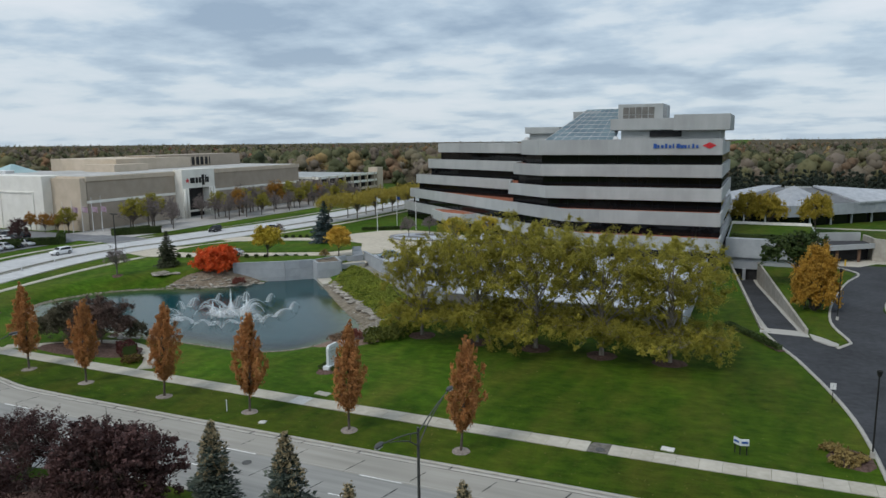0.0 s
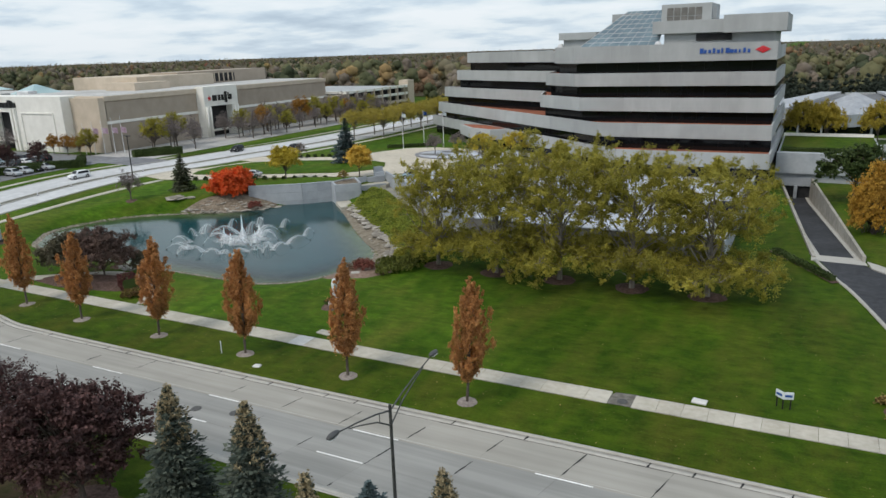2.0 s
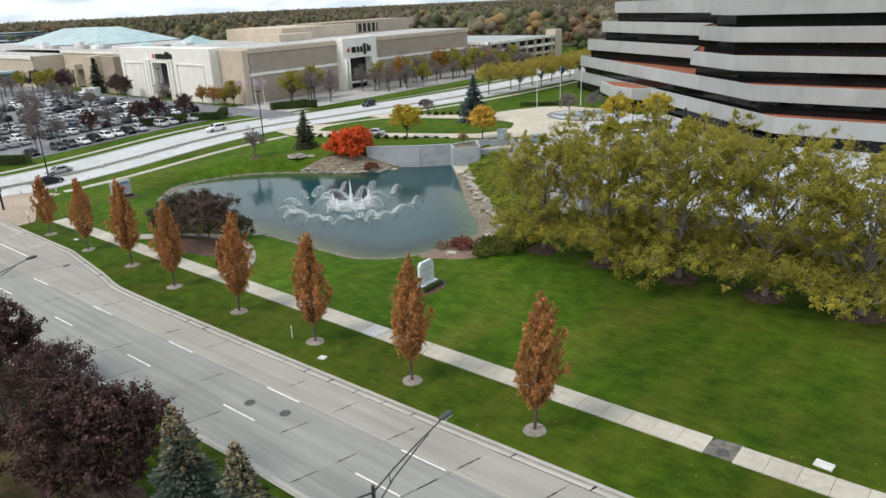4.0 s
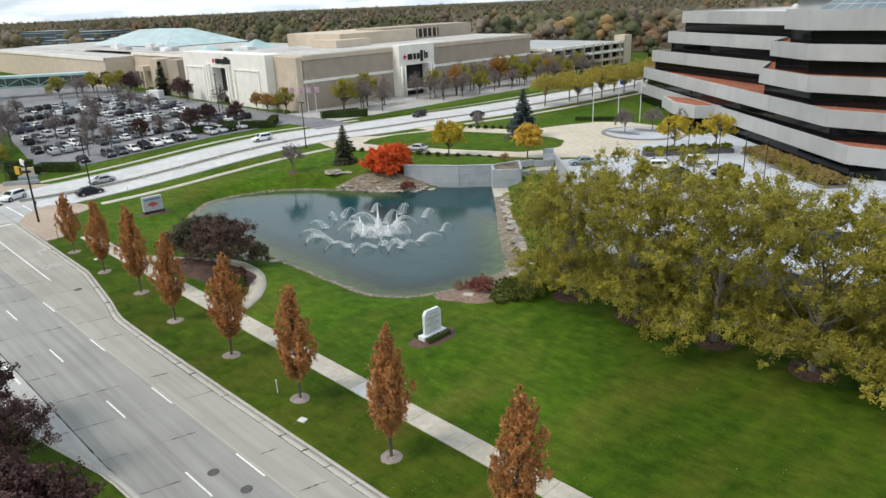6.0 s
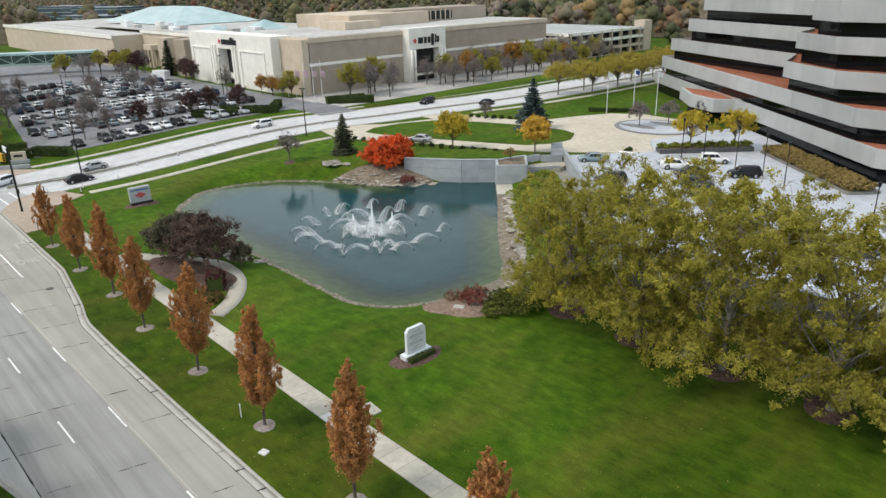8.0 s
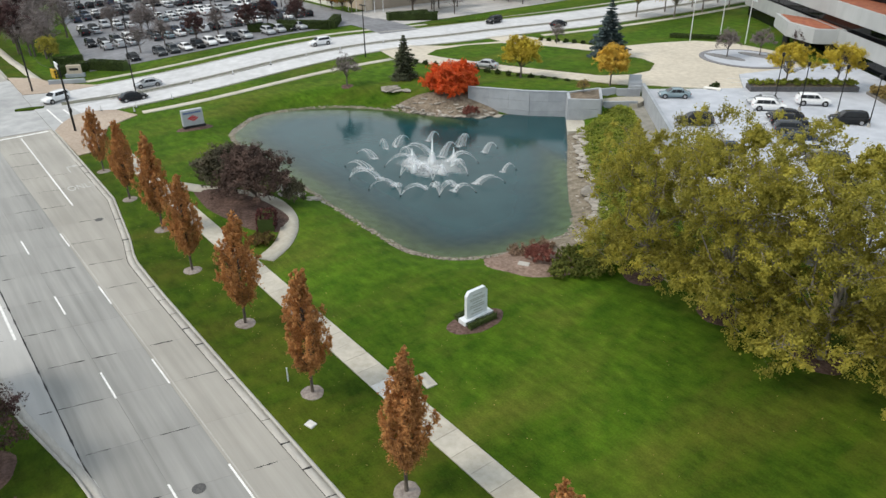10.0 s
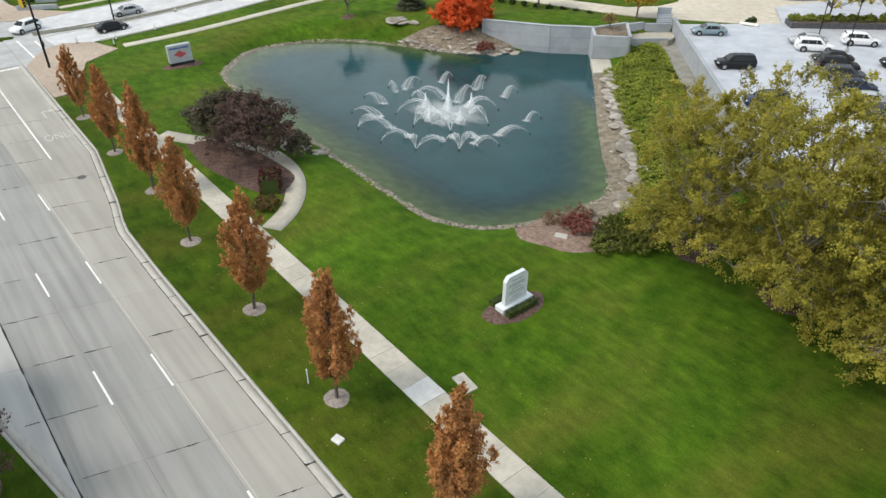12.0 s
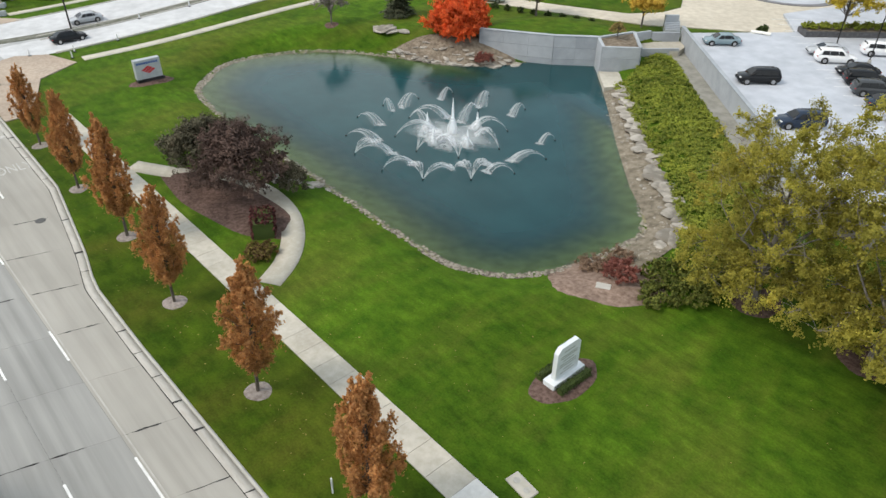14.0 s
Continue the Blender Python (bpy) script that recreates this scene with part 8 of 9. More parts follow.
def car_kind(name, label, paint, kind="sedan", group=""):
    """A car about 4.7 m long, nose to +x, lofted from rounded sections."""
    suv = kind == "suv"
    L, W, H, belt = (4.80, 1.92, 1.70, 1.06) if suv else (4.75, 1.84, 1.45, 0.90)
    hx = L / 2
    r = root(name, label, "car", group)

    def loft(rings, mat, pname, parent, lab="", smooth=True):
        bm = bmesh.new()
        R = [[bm.verts.new(v) for v in ring] for ring in rings]
        for a, b in zip(R, R[1:]):
            for i in range(len(a)):
                bm.faces.new((a[i], a[(i + 1) % len(a)], b[(i + 1) % len(a)], b[i]))
        bm.faces.new(R[0])
        bm.faces.new(R[-1][::-1])
        bmesh.ops.recalc_face_normals(bm, faces=bm.faces)
        return part(pname, bm, mat, parent, lab, smooth)

    # lower body: stations of (place along, half width, sill, shoulder, hood crown)
    st = [(-1.0, 0.72, 0.46, -0.16), (-0.985, 0.84, 0.36, -0.06), (-0.93, 0.93, 0.30, -0.01), (-0.75, 0.98, 0.26, 0.02), (-0.4, 1.0, 0.24, 0.02), (0.0, 1.0, 0.24, 0.0), (0.40, 1.0, 0.25, -0.02), (0.62, 0.99, 0.26, -0.08), (0.82, 0.96, 0.28, -0.14), (0.93, 0.88, 0.32, -0.22), (0.985, 0.76, 0.38, -0.32), (1.0, 0.66, 0.46, -0.40)]
    rings = []
    for u, w, z0, dz in st:
        h, z1 = W / 2 * w, belt + dz
        m = z0 + (z1 - z0) * 0.55
        x = u * hx
        rings.append([(x, -h * 0.90, z0), (x, -h * 0.985, z0 + 0.10), (x, -h, m), (x, -h * 0.965, z1 - 0.06), (x, -h * 0.86, z1), (x, 0, z1 + 0.03), (x, h * 0.86, z1), (x, h * 0.965, z1 - 0.06), (x, h, m), (x, h * 0.985, z0 + 0.10), (x, h * 0.90, z0)])
    loft(rings, paint, "body", r)
    # cabin in body colour, with panes set on it
    ht = H - belt
    if suv:
        cs = [(-0.97, 0.02), (-0.93, 0.45), (-0.86, 0.86), (-0.72, 1.0), (-0.2, 1.02), (0.12, 0.98), (0.24, 0.86), (0.36, 0.52), (0.54, -0.06)]
    else:
        cs = [(-0.80, -0.02), (-0.66, 0.42), (-0.52, 0.80), (-0.40, 0.95), (-0.1, 1.0), (0.08, 0.96), (0.18, 0.84), (0.34, 0.46), (0.54, -0.08)]

    def half(k):
        return W / 2 * (0.90 - 0.20 * max(0.0, min(1.0, k)) ** 1.2)

    rings = []
    for u, k in cs:
        z = belt + ht * k
        x = u * hx
        b, t = half(0), half(k)
        rings.append([(x, -b, belt - 0.1), (x, -t - 0.01, max(belt - 0.05, z - 0.12)), (x, -t * 0.86, z), (x, 0, z + 0.02), (x, t * 0.86, z), (x, t + 0.01, max(belt - 0.05, z - 0.12)), (x, b, belt - 0.1)])
    loft(rings, paint, "cabin", r)
    lo, hi = belt + 0.05, belt + ht * 0.80
    # side panes: front, rear and quarter, leaning with the cabin
    xs = [(-0.82, -0.46), (-0.44, -0.04), (-0.01, 0.30)] if suv else [(-0.56, -0.42), (-0.39, -0.04), (-0.01, 0.30)]
    for s in (-1, 1):
        for n, (a, b) in enumerate(xs):
            ta, tb = (a + (0.05 if suv else 0.12) if n == 0 else a), (b - 0.16 if n == 2 else b)
            bm = bmesh.new()
            q = [(a * hx, lo), (b * hx, lo), (tb * hx, hi), (ta * hx, hi)]
            v = []
            for off in (0.012, -0.03):
                v.append([bm.verts.new((x, s * (half((z - belt) / ht) + 0.012 + off), z)) for x, z in q])
            bm.faces.new(v[0])
            bm.faces.new(v[1][::-1])
            for i in range(4):
                bm.faces.new((v[0][i], v[0][(i + 1) % 4], v[1][(i + 1) % 4], v[1][i]))
            bmesh.ops.recalc_face_normals(bm, faces=bm.faces)
            part("side_window", bm, CARGL, r, "dark tinted glass")
    for pname, (ua, ka), (ub, kb) in (("windscreen", cs[-1], cs[-3]), ("rear_window", cs[0], cs[2])):
        bm = bmesh.new()
        d = 0.03 if ua > 0 else -0.03
        ka = max(ka, 0.10)
        q = [(ua * hx + d - (0.05 if ua > 0 else -0.05) * hx, belt + ht * ka + 0.04), (ub * hx + d, belt + ht * kb + 0.02)]
        v = [bm.verts.new((q[0][0], -half(0.1) * 0.90, q[0][1])), bm.verts.new((q[0][0], half(0.1) * 0.90, q[0][1])), bm.verts.new((q[1][0], half(0.9) * 0.86, q[1][1])), bm.verts.new((q[1][0], -half(0.9) * 0.86, q[1][1]))]
        fc = bm.faces.new(v)
        e = bmesh.ops.extrude_face_region(bm, geom=[fc])
        for w in e["geom"]:
            if isinstance(w, bmesh.types.BMVert):
                w.co.z += 0.02
        bmesh.ops.recalc_face_normals(bm, faces=bm.faces)
        part(pname, bm, CARGL, r, "dark tinted glass")
    rr = 0.37 if suv else 0.33
    for x in (-hx + 0.92, hx - 0.90):
        for s in (-1, 1):
            bm = bmesh.new()
            bmesh.ops.create_cone(bm, cap_ends=True, segments=16, radius1=rr, radius2=rr, depth=0.24, matrix=pose(x, s * (W / 2 - 0.105), rr, 90))
            wh = part("wheel", bm, RUBBER, r)
            bm = bmesh.new()
            bmesh.ops.create_cone(bm, cap_ends=True, segments=10, radius1=rr * 0.66, radius2=rr * 0.60, depth=0.03, matrix=pose(x, s * (W / 2 + 0.02), rr, 90))
            part("rim", bm, RIM, wh)
            bm = bmesh.new()
            bmesh.ops.create_cone(bm, cap_ends=True, segments=16, radius1=rr + 0.07, radius2=rr + 0.07, depth=0.06, matrix=pose(x, s * (W / 2 - 0.022), rr + 0.02, 90))
            part("wheel_arch", bm, RUBBER, r)
    for s in (-1, 1):
        part("headlight", boxes((hx - 0.30, hx - 0.07, s * 0.64 - 0.17, s * 0.64 + 0.17, belt - 0.33, belt - 0.21), bevel=0.03), LAMPW, r)
        part("tail_light", boxes((-hx - 0.005, -hx + 0.16, s * 0.68 - 0.13, s * 0.68 + 0.13, belt - 0.26, belt - 0.12), bevel=0.02), LAMPR, r)
        part("door_mirror", boxes((0.30 * hx, 0.30 * hx + 0.12, s * (W / 2 + 0.06) - 0.09, s * (W / 2 + 0.06) + 0.09, belt + 0.0, belt + 0.13), bevel=0.03), paint, r)
    return r


PAINTS = {}
for cname, c in (("white", (0.72, 0.73, 0.74)), ("silver", (0.38, 0.40, 0.42)), ("black", (0.012, 0.013, 0.015)), ("navy", (0.020, 0.032, 0.055)), ("red", (0.22, 0.018, 0.018)), ("teal-grey", (0.20, 0.27, 0.30)), ("dark grey", (0.055, 0.06, 0.065))):
    PAINTS[cname] = M(cname.replace(" ", "_").replace("-", "_") + "_car_paint", c, [v * 1.08 for v in c], 3, 0.2, spec=0.26, big=0.03)
KEPT = {}


def car(cname, kind, x, y, z, turn, where, group):
    """Places a car; cars of one paint and place share their meshes."""
    key = (cname, kind, where)
    m = pose(x, y, z, 0, 0, turn)
    if key not in KEPT:
        KEPT[key] = car_kind("suv" if kind == "suv" else "car", f"{cname} {'sport utility vehicle' if kind == 'suv' else 'saloon car'} {where}", PAINTS[cname], kind, group)
        KEPT[key].matrix_basis = m
        return KEPT[key]
    return copy_thing(KEPT[key], m)


def park_cars():
    D = "parked on the deck"
    g = "cars on the deck"
    A = -46
    car("teal-grey", "sedan", -25.4, 75.8, DZ, 226, D, g)
    car("black", "suv", -15.4, 66.6, DZ, 228, D, g)
    car("navy", "suv", -6.4, 58.4, DZ, 228, D, g)
    for i, (x, y, c, k) in enumerate(((-14.6, 82.4, "silver", "sedan"), (-12.6, 80.4, "white", "suv"), (-10.0, 87.6, "white", "suv"), (-8.9, 77.9, "black", "sedan"), (-7.0, 75.6, "black", "suv"), (-5.0, 73.0, "dark grey", "suv"), (-2.6, 82.6, "black", "suv"), (-2.4, 70.4, "navy", "sedan"), (0.6, 67.6, "silver", "sedan"), (3.4, 64.8, "dark grey", "suv"), (6.4, 62.0, "white", "sedan"), (9.0, 59.2, "black", "sedan"), (12.2, 56.4, "silver", "suv"), (16.0, 62.0, "white", "suv"), (21.0, 60.0, "dark grey", "sedan"), (26.0, 64.0, "silver", "sedan"), (31.0, 58.0, "white", "sedan"), (35.0, 64.0, "black", "suv"))):
        car(c, k, x, y, DZ, 40 if i % 3 else 220, D, g)
    S = "on the street"
    gs = "cars on the street"

    def lz(x, y):
        return float(land(x, y)) + 0.05

    for x, y, t, c, k in ((-95.6, 2.6, 300, "white", "suv"), (-87.6, 13.0, 92, "black", "sedan"), (-94.6, 17.6, 268, "silver", "sedan"), (-99.0, 55.0, 268, "white", "suv"), (-93.5, 99.0, 282, "black", "suv"), (-80.0, 107.0, 95, "black", "sedan"), (-60.4, 67.9, 205, "silver", "sedan")):
        car(c, k, x, y, lz(x, y) if y < 60 or x < -80 else 1.92, t, S, gs)
    # mall lot: rows along the street
    rng = random.Random(21)
    W = "parked in the mall lot"
    gm = "cars in the mall lot"
    names = ["white", "white", "silver", "silver", "black", "dark grey", "navy", "teal-grey", "dark grey", "black", "silver", "white", "silver", "dark grey", "black", "white", "navy", "silver"]
    for x, t in ((-118.5, 0), (-134, 180), (-139.6, 0), (-155, 180), (-160.6, 0), (-176, 180), (-181.6, 0), (-197, 180), (-202.6, 0), (-218, 180)):
        y = 17.0 + (-127 - x) * 0.14 if x < -125 else 22.0
        while y < (62 if x > -125 else 72):
            if rng.random() < 0.9:
                xx = x + rng.uniform(-0.3, 0.3)
                car(rng.choice(names), rng.choice(["suv", "sedan"]), xx, y, float(land(xx, y)) + 0.08, t + rng.uniform(-2, 2), W, gm)
            y += 2.75


def lot_sheet():
    xs, ys = np.linspace(-330, -114.5, 40), np.linspace(0, 1, 40)
    X, Y = np.meshgrid(xs, ys)
    low = 14.2 + (-127 - X) * 0.14
    Y = low + (81 - low) * Y
    Z = land(X, Y) + 0.07
    i = np.arange(39)[:, None] * 40 + np.arange(39)
    F = np.stack([i, i + 1, i + 41, i + 40], -1).reshape(-1, 4)
    put("lot_surface", npmesh("lot_surface", np.stack([X, Y, Z], -1).reshape(-1, 3), F), LOTASPH, street)
    xs, ys = np.linspace(-130, -106.5, 8), np.linspace(73, 196, 50)
    X, Y = np.meshgrid(xs, ys)
    Z = land(X, Y) + 0.05
    i = np.arange(49)[:, None] * 8 + np.arange(7)
    F = np.stack([i, i + 1, i + 9, i + 8], -1).reshape(-1, 4)
    put("forecourt", npmesh("forecourt", np.stack([X, Y, Z], -1).reshape(-1, 3), F), M("forecourt_concrete", (0.36, 0.35, 0.34), (0.45, 0.44, 0.42), 0.5, 0.85), street)
    drape("lot_entry", [(-99.5, 76), (-108, 77), (-118, 77)], 5.0, LOTASPH, 0.085, 2, street)
    drape("verge_lawn", [(-104, 86), (-101, 105), (-98, 135), (-97, 190)], 2.2, GRASS, 0.12, 4, street)


lot_sheet()
park_cars()

# ---- lamps, poles, signs ----


def street_lamp(x, y, h=11.1, label="tall dark street lamp with two curved arms"):
    r = root("street_lamp", label, "street lamp", "street lamps", "", (x, y, 0))
    bm = bmesh.new()
    cyl(bm, 0, 0, -0.1, h + 0.3, 0.11, 0.075, 10)
    cyl(bm, 0, 0, -0.1, 0.6, 0.2, 0.16, 10)
    part("pole", bm, LAMPM, r)
    for s in (1, -1):
        up = [(0, s * 0.05, h), (0, s * 1.2, h + 0.38), (0, s * 2.6, h + 0.72), (0, s * 4.0, h + 1.0)]
        lo = [(0, s * 0.05, h - 0.75), (0, s * 1.1, h - 0.05), (0, s * 2.4, h + 0.48), (0, s * 3.2, h + 0.76)]
        arm = put("arm", tubes("arm", [(up, [0.045, 0.04, 0.035, 0.03], 6), (lo, [0.04, 0.035, 0.03, 0.028], 6), ([(0, s * 0.9, h - 0.2), (0, s * 0.9, h + 0.3)], [0.02, 0.02], 5)]), LAMPM, r)
        bm = bmesh.new()
        bmesh.ops.create_uvsphere(bm, u_segments=10, v_segments=6, radius=1)
        for v in bm.verts:
            v.co = Vector((v.co.x * 0.17, s * 4.3 + v.co.y * 0.42, h + 1.06 + v.co.z * 0.11))
        part("lamp_head", bm, LAMPM, arm, smooth=True)
        part("lens", boxes((-0.11, 0.11, s * 4.35 - 0.22, s * 4.35 + 0.22, h + 0.93, h + 0.98)), LAMPW, arm)
    return r


L0 = street_lamp(29.3, -20.7)
copy_thing(L0, pose(-7.5, -22.6, 0))


def court_lamp(x, y, z, h, label, group):
    r = root("court_lamp", label, "lamp post", group, "", (x, y, z))
    bm = bmesh.new()
    cyl(bm, 0, 0, -0.1, h, 0.08, 0.06, 8)
    part("pole", bm, METAL, r)
    bm = bmesh.new()
    cyl(bm, 0, 0, h - 0.05, h + 0.42, 0.16, 0.24, 10)
    cyl(bm, 0, 0, h + 0.42, h + 0.52, 0.28, 0.12, 10)
    part("lantern", bm, METAL, r)
    bm = bmesh.new()
    cyl(bm, 0, 0, -0.1, 0.5, 0.22, 0.2, 10)
    part("base", bm, CURBC, r)
    return r


for x, y in ((-15.0, 86.2), (-9.6, 83.2), (-5.4, 85.5), (0.0, 83.0), (4.6, 79.6), (20.0, 66.0)):
    court_lamp(x, y, DZ, 6.4, "slim dark lamp post on the parking deck", "deck lamps")
court_lamp(55.6, 12.4, 0, 7.2, "slim dark lamp post beside the drive", "drive lamps")
court_lamp(57.2, 62.0, 0, 7.2, "slim dark lamp post beside the drive", "drive lamps")
court_lamp(70.0, 108.0, 0, 6.4, "slim dark lamp post beside the drive", "drive lamps")


def tall_pole(x, y, h, label):
    z = float(land(x, y))
    r = root("light_pole", label, "light pole", "street poles", "", (x, y, z))
    bm = bmesh.new()
    cyl(bm, 0, 0, -0.1, h, 0.13, 0.08, 8)
    part("pole", bm, METAL, r)
    part("lamp_head", boxes((-0.9, 0.9, -0.2, 0.2, h, h + 0.18), bevel=0.04), METAL, r)
    return r


tall_pole(-82.8, 56.2, 9.6, "tall dark light pole in the street verge")
tall_pole(-92.5, 14.8, 9.6, "tall dark light pole in the median")
tall_pole(-152, 72, 11, "tall dark light pole in the mall lot")
tall_pole(-152, 30, 11, "tall dark light pole in the mall lot")
tall_pole(-186, 50, 11, "tall dark light pole in the mall lot")


def signal_pole():
    r = root("traffic_signal", "leaning timber signal pole with hanging span wire lights", "traffic signal", "", "", (-75.8, 1.2, 0))
    bm = bmesh.new()
    cyl(bm, 0, 0, -0.2, 9.8, 0.17, 0.12, 10)
    part("pole", bm, METAL, r)
    part("sign_board", boxes((-2.6, -0.2, -0.08, 0.08, 9.0, 9.9), bevel=0.03), STEELW, r, "pale back of a street sign")
    part("pedestrian_head", boxes((0.15, 0.5, -0.2, 0.2, 3.0, 3.6), bevel=0.03), METAL, r)
    s = root("traffic_lights", "yellow traffic lights hanging from a span wire", "traffic lights")
    wire = [(-75.8, 1.2, 8.9), (-89, 0.9, 7.6), (-105.6, 0.7, 8.8)]
    put("span_wire", tubes("span_wire", [([Vector(p) for p in wire], [0.025] * 3, 4)]), METAL, s)
    for i, t in enumerate((0.27, 0.32, 0.37, 0.42)):
        p = Vector(wire[0]).lerp(Vector(wire[1]), t)
        hd = part("signal_head", boxes((p.x - 0.22, p.x + 0.22, p.y - 0.22, p.y + 0.22, p.z - 1.35, p.z - 0.05), bevel=0.04), YELLOW, s)
        for k in range(3):
            part("signal_lens", boxes((p.x + 0.2, p.x + 0.28, p.y - 0.13, p.y + 0.13, p.z - 1.24 + k * 0.40, p.z - 0.96 + k * 0.40)), DARKV, hd)
    bm = bmesh.new()
    cyl(bm, -105.6, 0.7, -0.2, 9.2, 0.16, 0.12, 8)
    part("far_pole", bm, METAL, s)


signal_pole()


def flag_poles():
    for i, (x, y) in enumerate(((-50.7, 115.9), (-48.0, 122.5), (-41.5, 121.5))):
        r = root("flagpole", "white flagpole with a pale drooping flag on the lawn", "flagpole", "office flagpoles", "", (x, y, 1.8))
        bm = bmesh.new()
        cyl(bm, 0, 0, -0.1, 9.4, 0.11, 0.06, 10)
        part("pole", bm, STEELW, r)
        bm = bmesh.new()
        n = 6
        vs = [[bm.verts.new((0.08 + 1.0 * k / n, 0.10 * math.sin(k * 1.3 + i), 9.2 - 0.9 * j / 3 - 0.25 * k / n)) for j in range(4)] for k in range(n + 1)]
        for k in range(n):
            for j in range(3):
                bm.faces.new((vs[k][j], vs[k + 1][j], vs[k + 1][j + 1], vs[k][j + 1]))
        bmesh.ops.solidify(bm, geom=bm.faces[:], thickness=0.02)
        part("flag", bm, (SIGNW, INKU, SIGNW)[i], r)
    red = M("faded_flag_cloth", (0.45, 0.30, 0.38), (0.62, 0.52, 0.60), 3, 0.9)
    for i, (x, y) in enumerate(((-133.5, 82.5), (-131.0, 83.5), (-128.4, 84.6), (-126.0, 86.0), (-124.0, 87.4))):
        r = root("flagpole", "white flagpole with a faded striped flag", "flagpole", "mall flagpoles", "", (x, y, 1.6))
        bm = bmesh.new()
        cyl(bm, 0, 0, -0.1, 8.8 + 0.4 * i, 0.10, 0.05, 8)
        part("pole", bm, STEELW, r)
        bm = bmesh.new()
        n = 6
        vs = [[bm.verts.new((0.08 + 2.2 * k / n, 0.2 * math.sin(k * 1.1 + i), 7.6 - 1.5 * j / 3 - 0.3 * k / n)) for j in range(4)] for k in range(n + 1)]
        for k in range(n):
            for j in range(3):
                bm.faces.new((vs[k][j], vs[k + 1][j], vs[k + 1][j + 1], vs[k][j + 1]))
        bmesh.ops.solidify(bm, geom=bm.faces[:], thickness=0.02)
        part("flag", bm, red, r)


flag_poles()


def monument():
    # upright white slab with chamfered shoulders on a low base, between clipped box
    r = root("monument_sign", "white stone monument sign with faint grey lettering", "sign", "", "", (0.1, 15.05, 0.08), 90)
    part("plinth", boxes((-1.5, 1.5, -0.45, 0.45, 0, 0.42), bevel=0.03), SIGNW, r)
    bm = bmesh.new()
    pts = [(-1.08, 0.4), (1.08, 0.4), (1.08, 2.5), (0.8, 2.85), (-0.8, 2.85), (-1.08, 2.5)]
    lo = [bm.verts.new((x, -0.16, z)) for x, z in pts]
    f = bm.faces.new(lo)
    e = bmesh.ops.extrude_face_region(bm, geom=[f])
    for v in e["geom"]:
        if isinstance(v, bmesh.types.BMVert):
            v.co.y += 0.32
    bmesh.ops.recalc_face_normals(bm, faces=bm.faces)
    part("slab", bm, SIGNW, r)
    for z, w in ((2.42, 0.6), (2.1, 0.95), (1.95, 0.95), (1.7, 0.6), (1.45, 0.9), (1.28, 0.9), (1.0, 0.5), (0.75, 0.8)):
        for y in (-0.172, 0.165):
            part("lettering_bar", boxes((-w * 0.82, w * 0.82, y, y + 0.008, z - 0.045, z + 0.045)), INKG, r)
    tagged(patch("mulch_bed", 0.3, 14.9, 2.7, 1.5, MULCH, 90, 0.09, 0.08, 130, 5, 28), "dark mulch bed round the monument sign", "mulch bed")
    for s in (-0.85, 0.85):
        c, d = Vector((0.1, 15.05)), Vector((0.0, 1.0))
        n = Vector((-d.y, d.x)) * s
        a, b = c + n - d * 1.5, c + n + d * 1.5
        hedge("box_hedge", "low clipped box hedge beside the sign", a[:], b[:], 0.5, 0.5, LGREEN, "sign hedges", 5, 0.05, 2.6)


monument()


def bank_sign():
    r = root("entrance_sign", "grey slab entrance sign with a red emblem", "sign", "", "", (-65.9, 15.5, float(land(-65.9, 15.5))), 88)
    part("slab", boxes((-1.55, 1.55, -0.35, 0.35, 0.4, 2.75), bevel=0.04), M("grey_sign_slab", (0.36, 0.38, 0.40), (0.44, 0.46, 0.48), 1.5, 0.6), r)
    part("base", boxes((-1.5, 1.7, -0.45, 0.45, 0, 0.4)), DARKV, r)
    for i in range(9):
        x = -1.3 + i * 0.29
        part("sign_bar", boxes((x, x + 0.21, -0.36, -0.345, 2.2, 2.45)), INKU, r)
    for k in range(3):
        bm = bmesh.new()
        for q in ([(-0.85 + 0.3 * k, 1.5 - 0.17 * k), (0.0 + 0.3 * k, 1.95 - 0.17 * k), (0.24 + 0.3 * k, 1.82 - 0.17 * k), (-0.61 + 0.3 * k, 1.37 - 0.17 * k)],):
            f = bm.faces.new([bm.verts.new((x, -0.362, z)) for x, z in q])
            e = bmesh.ops.extrude_face_region(bm, geom=[f])
            for v in e["geom"]:
                if isinstance(v, bmesh.types.BMVert):
                    v.co.y += 0.012
        bmesh.ops.recalc_face_normals(bm, faces=bm.faces)
        part("sign_emblem", bm, INKR, r)
    tagged(patch("mulch_bed", -65.7, 15.5, 2.8, 1.3, MULCH, 88, 0.09, 0.1, 131, 5, 28), "dark mulch bed round the entrance sign", "mulch bed")


bank_sign()


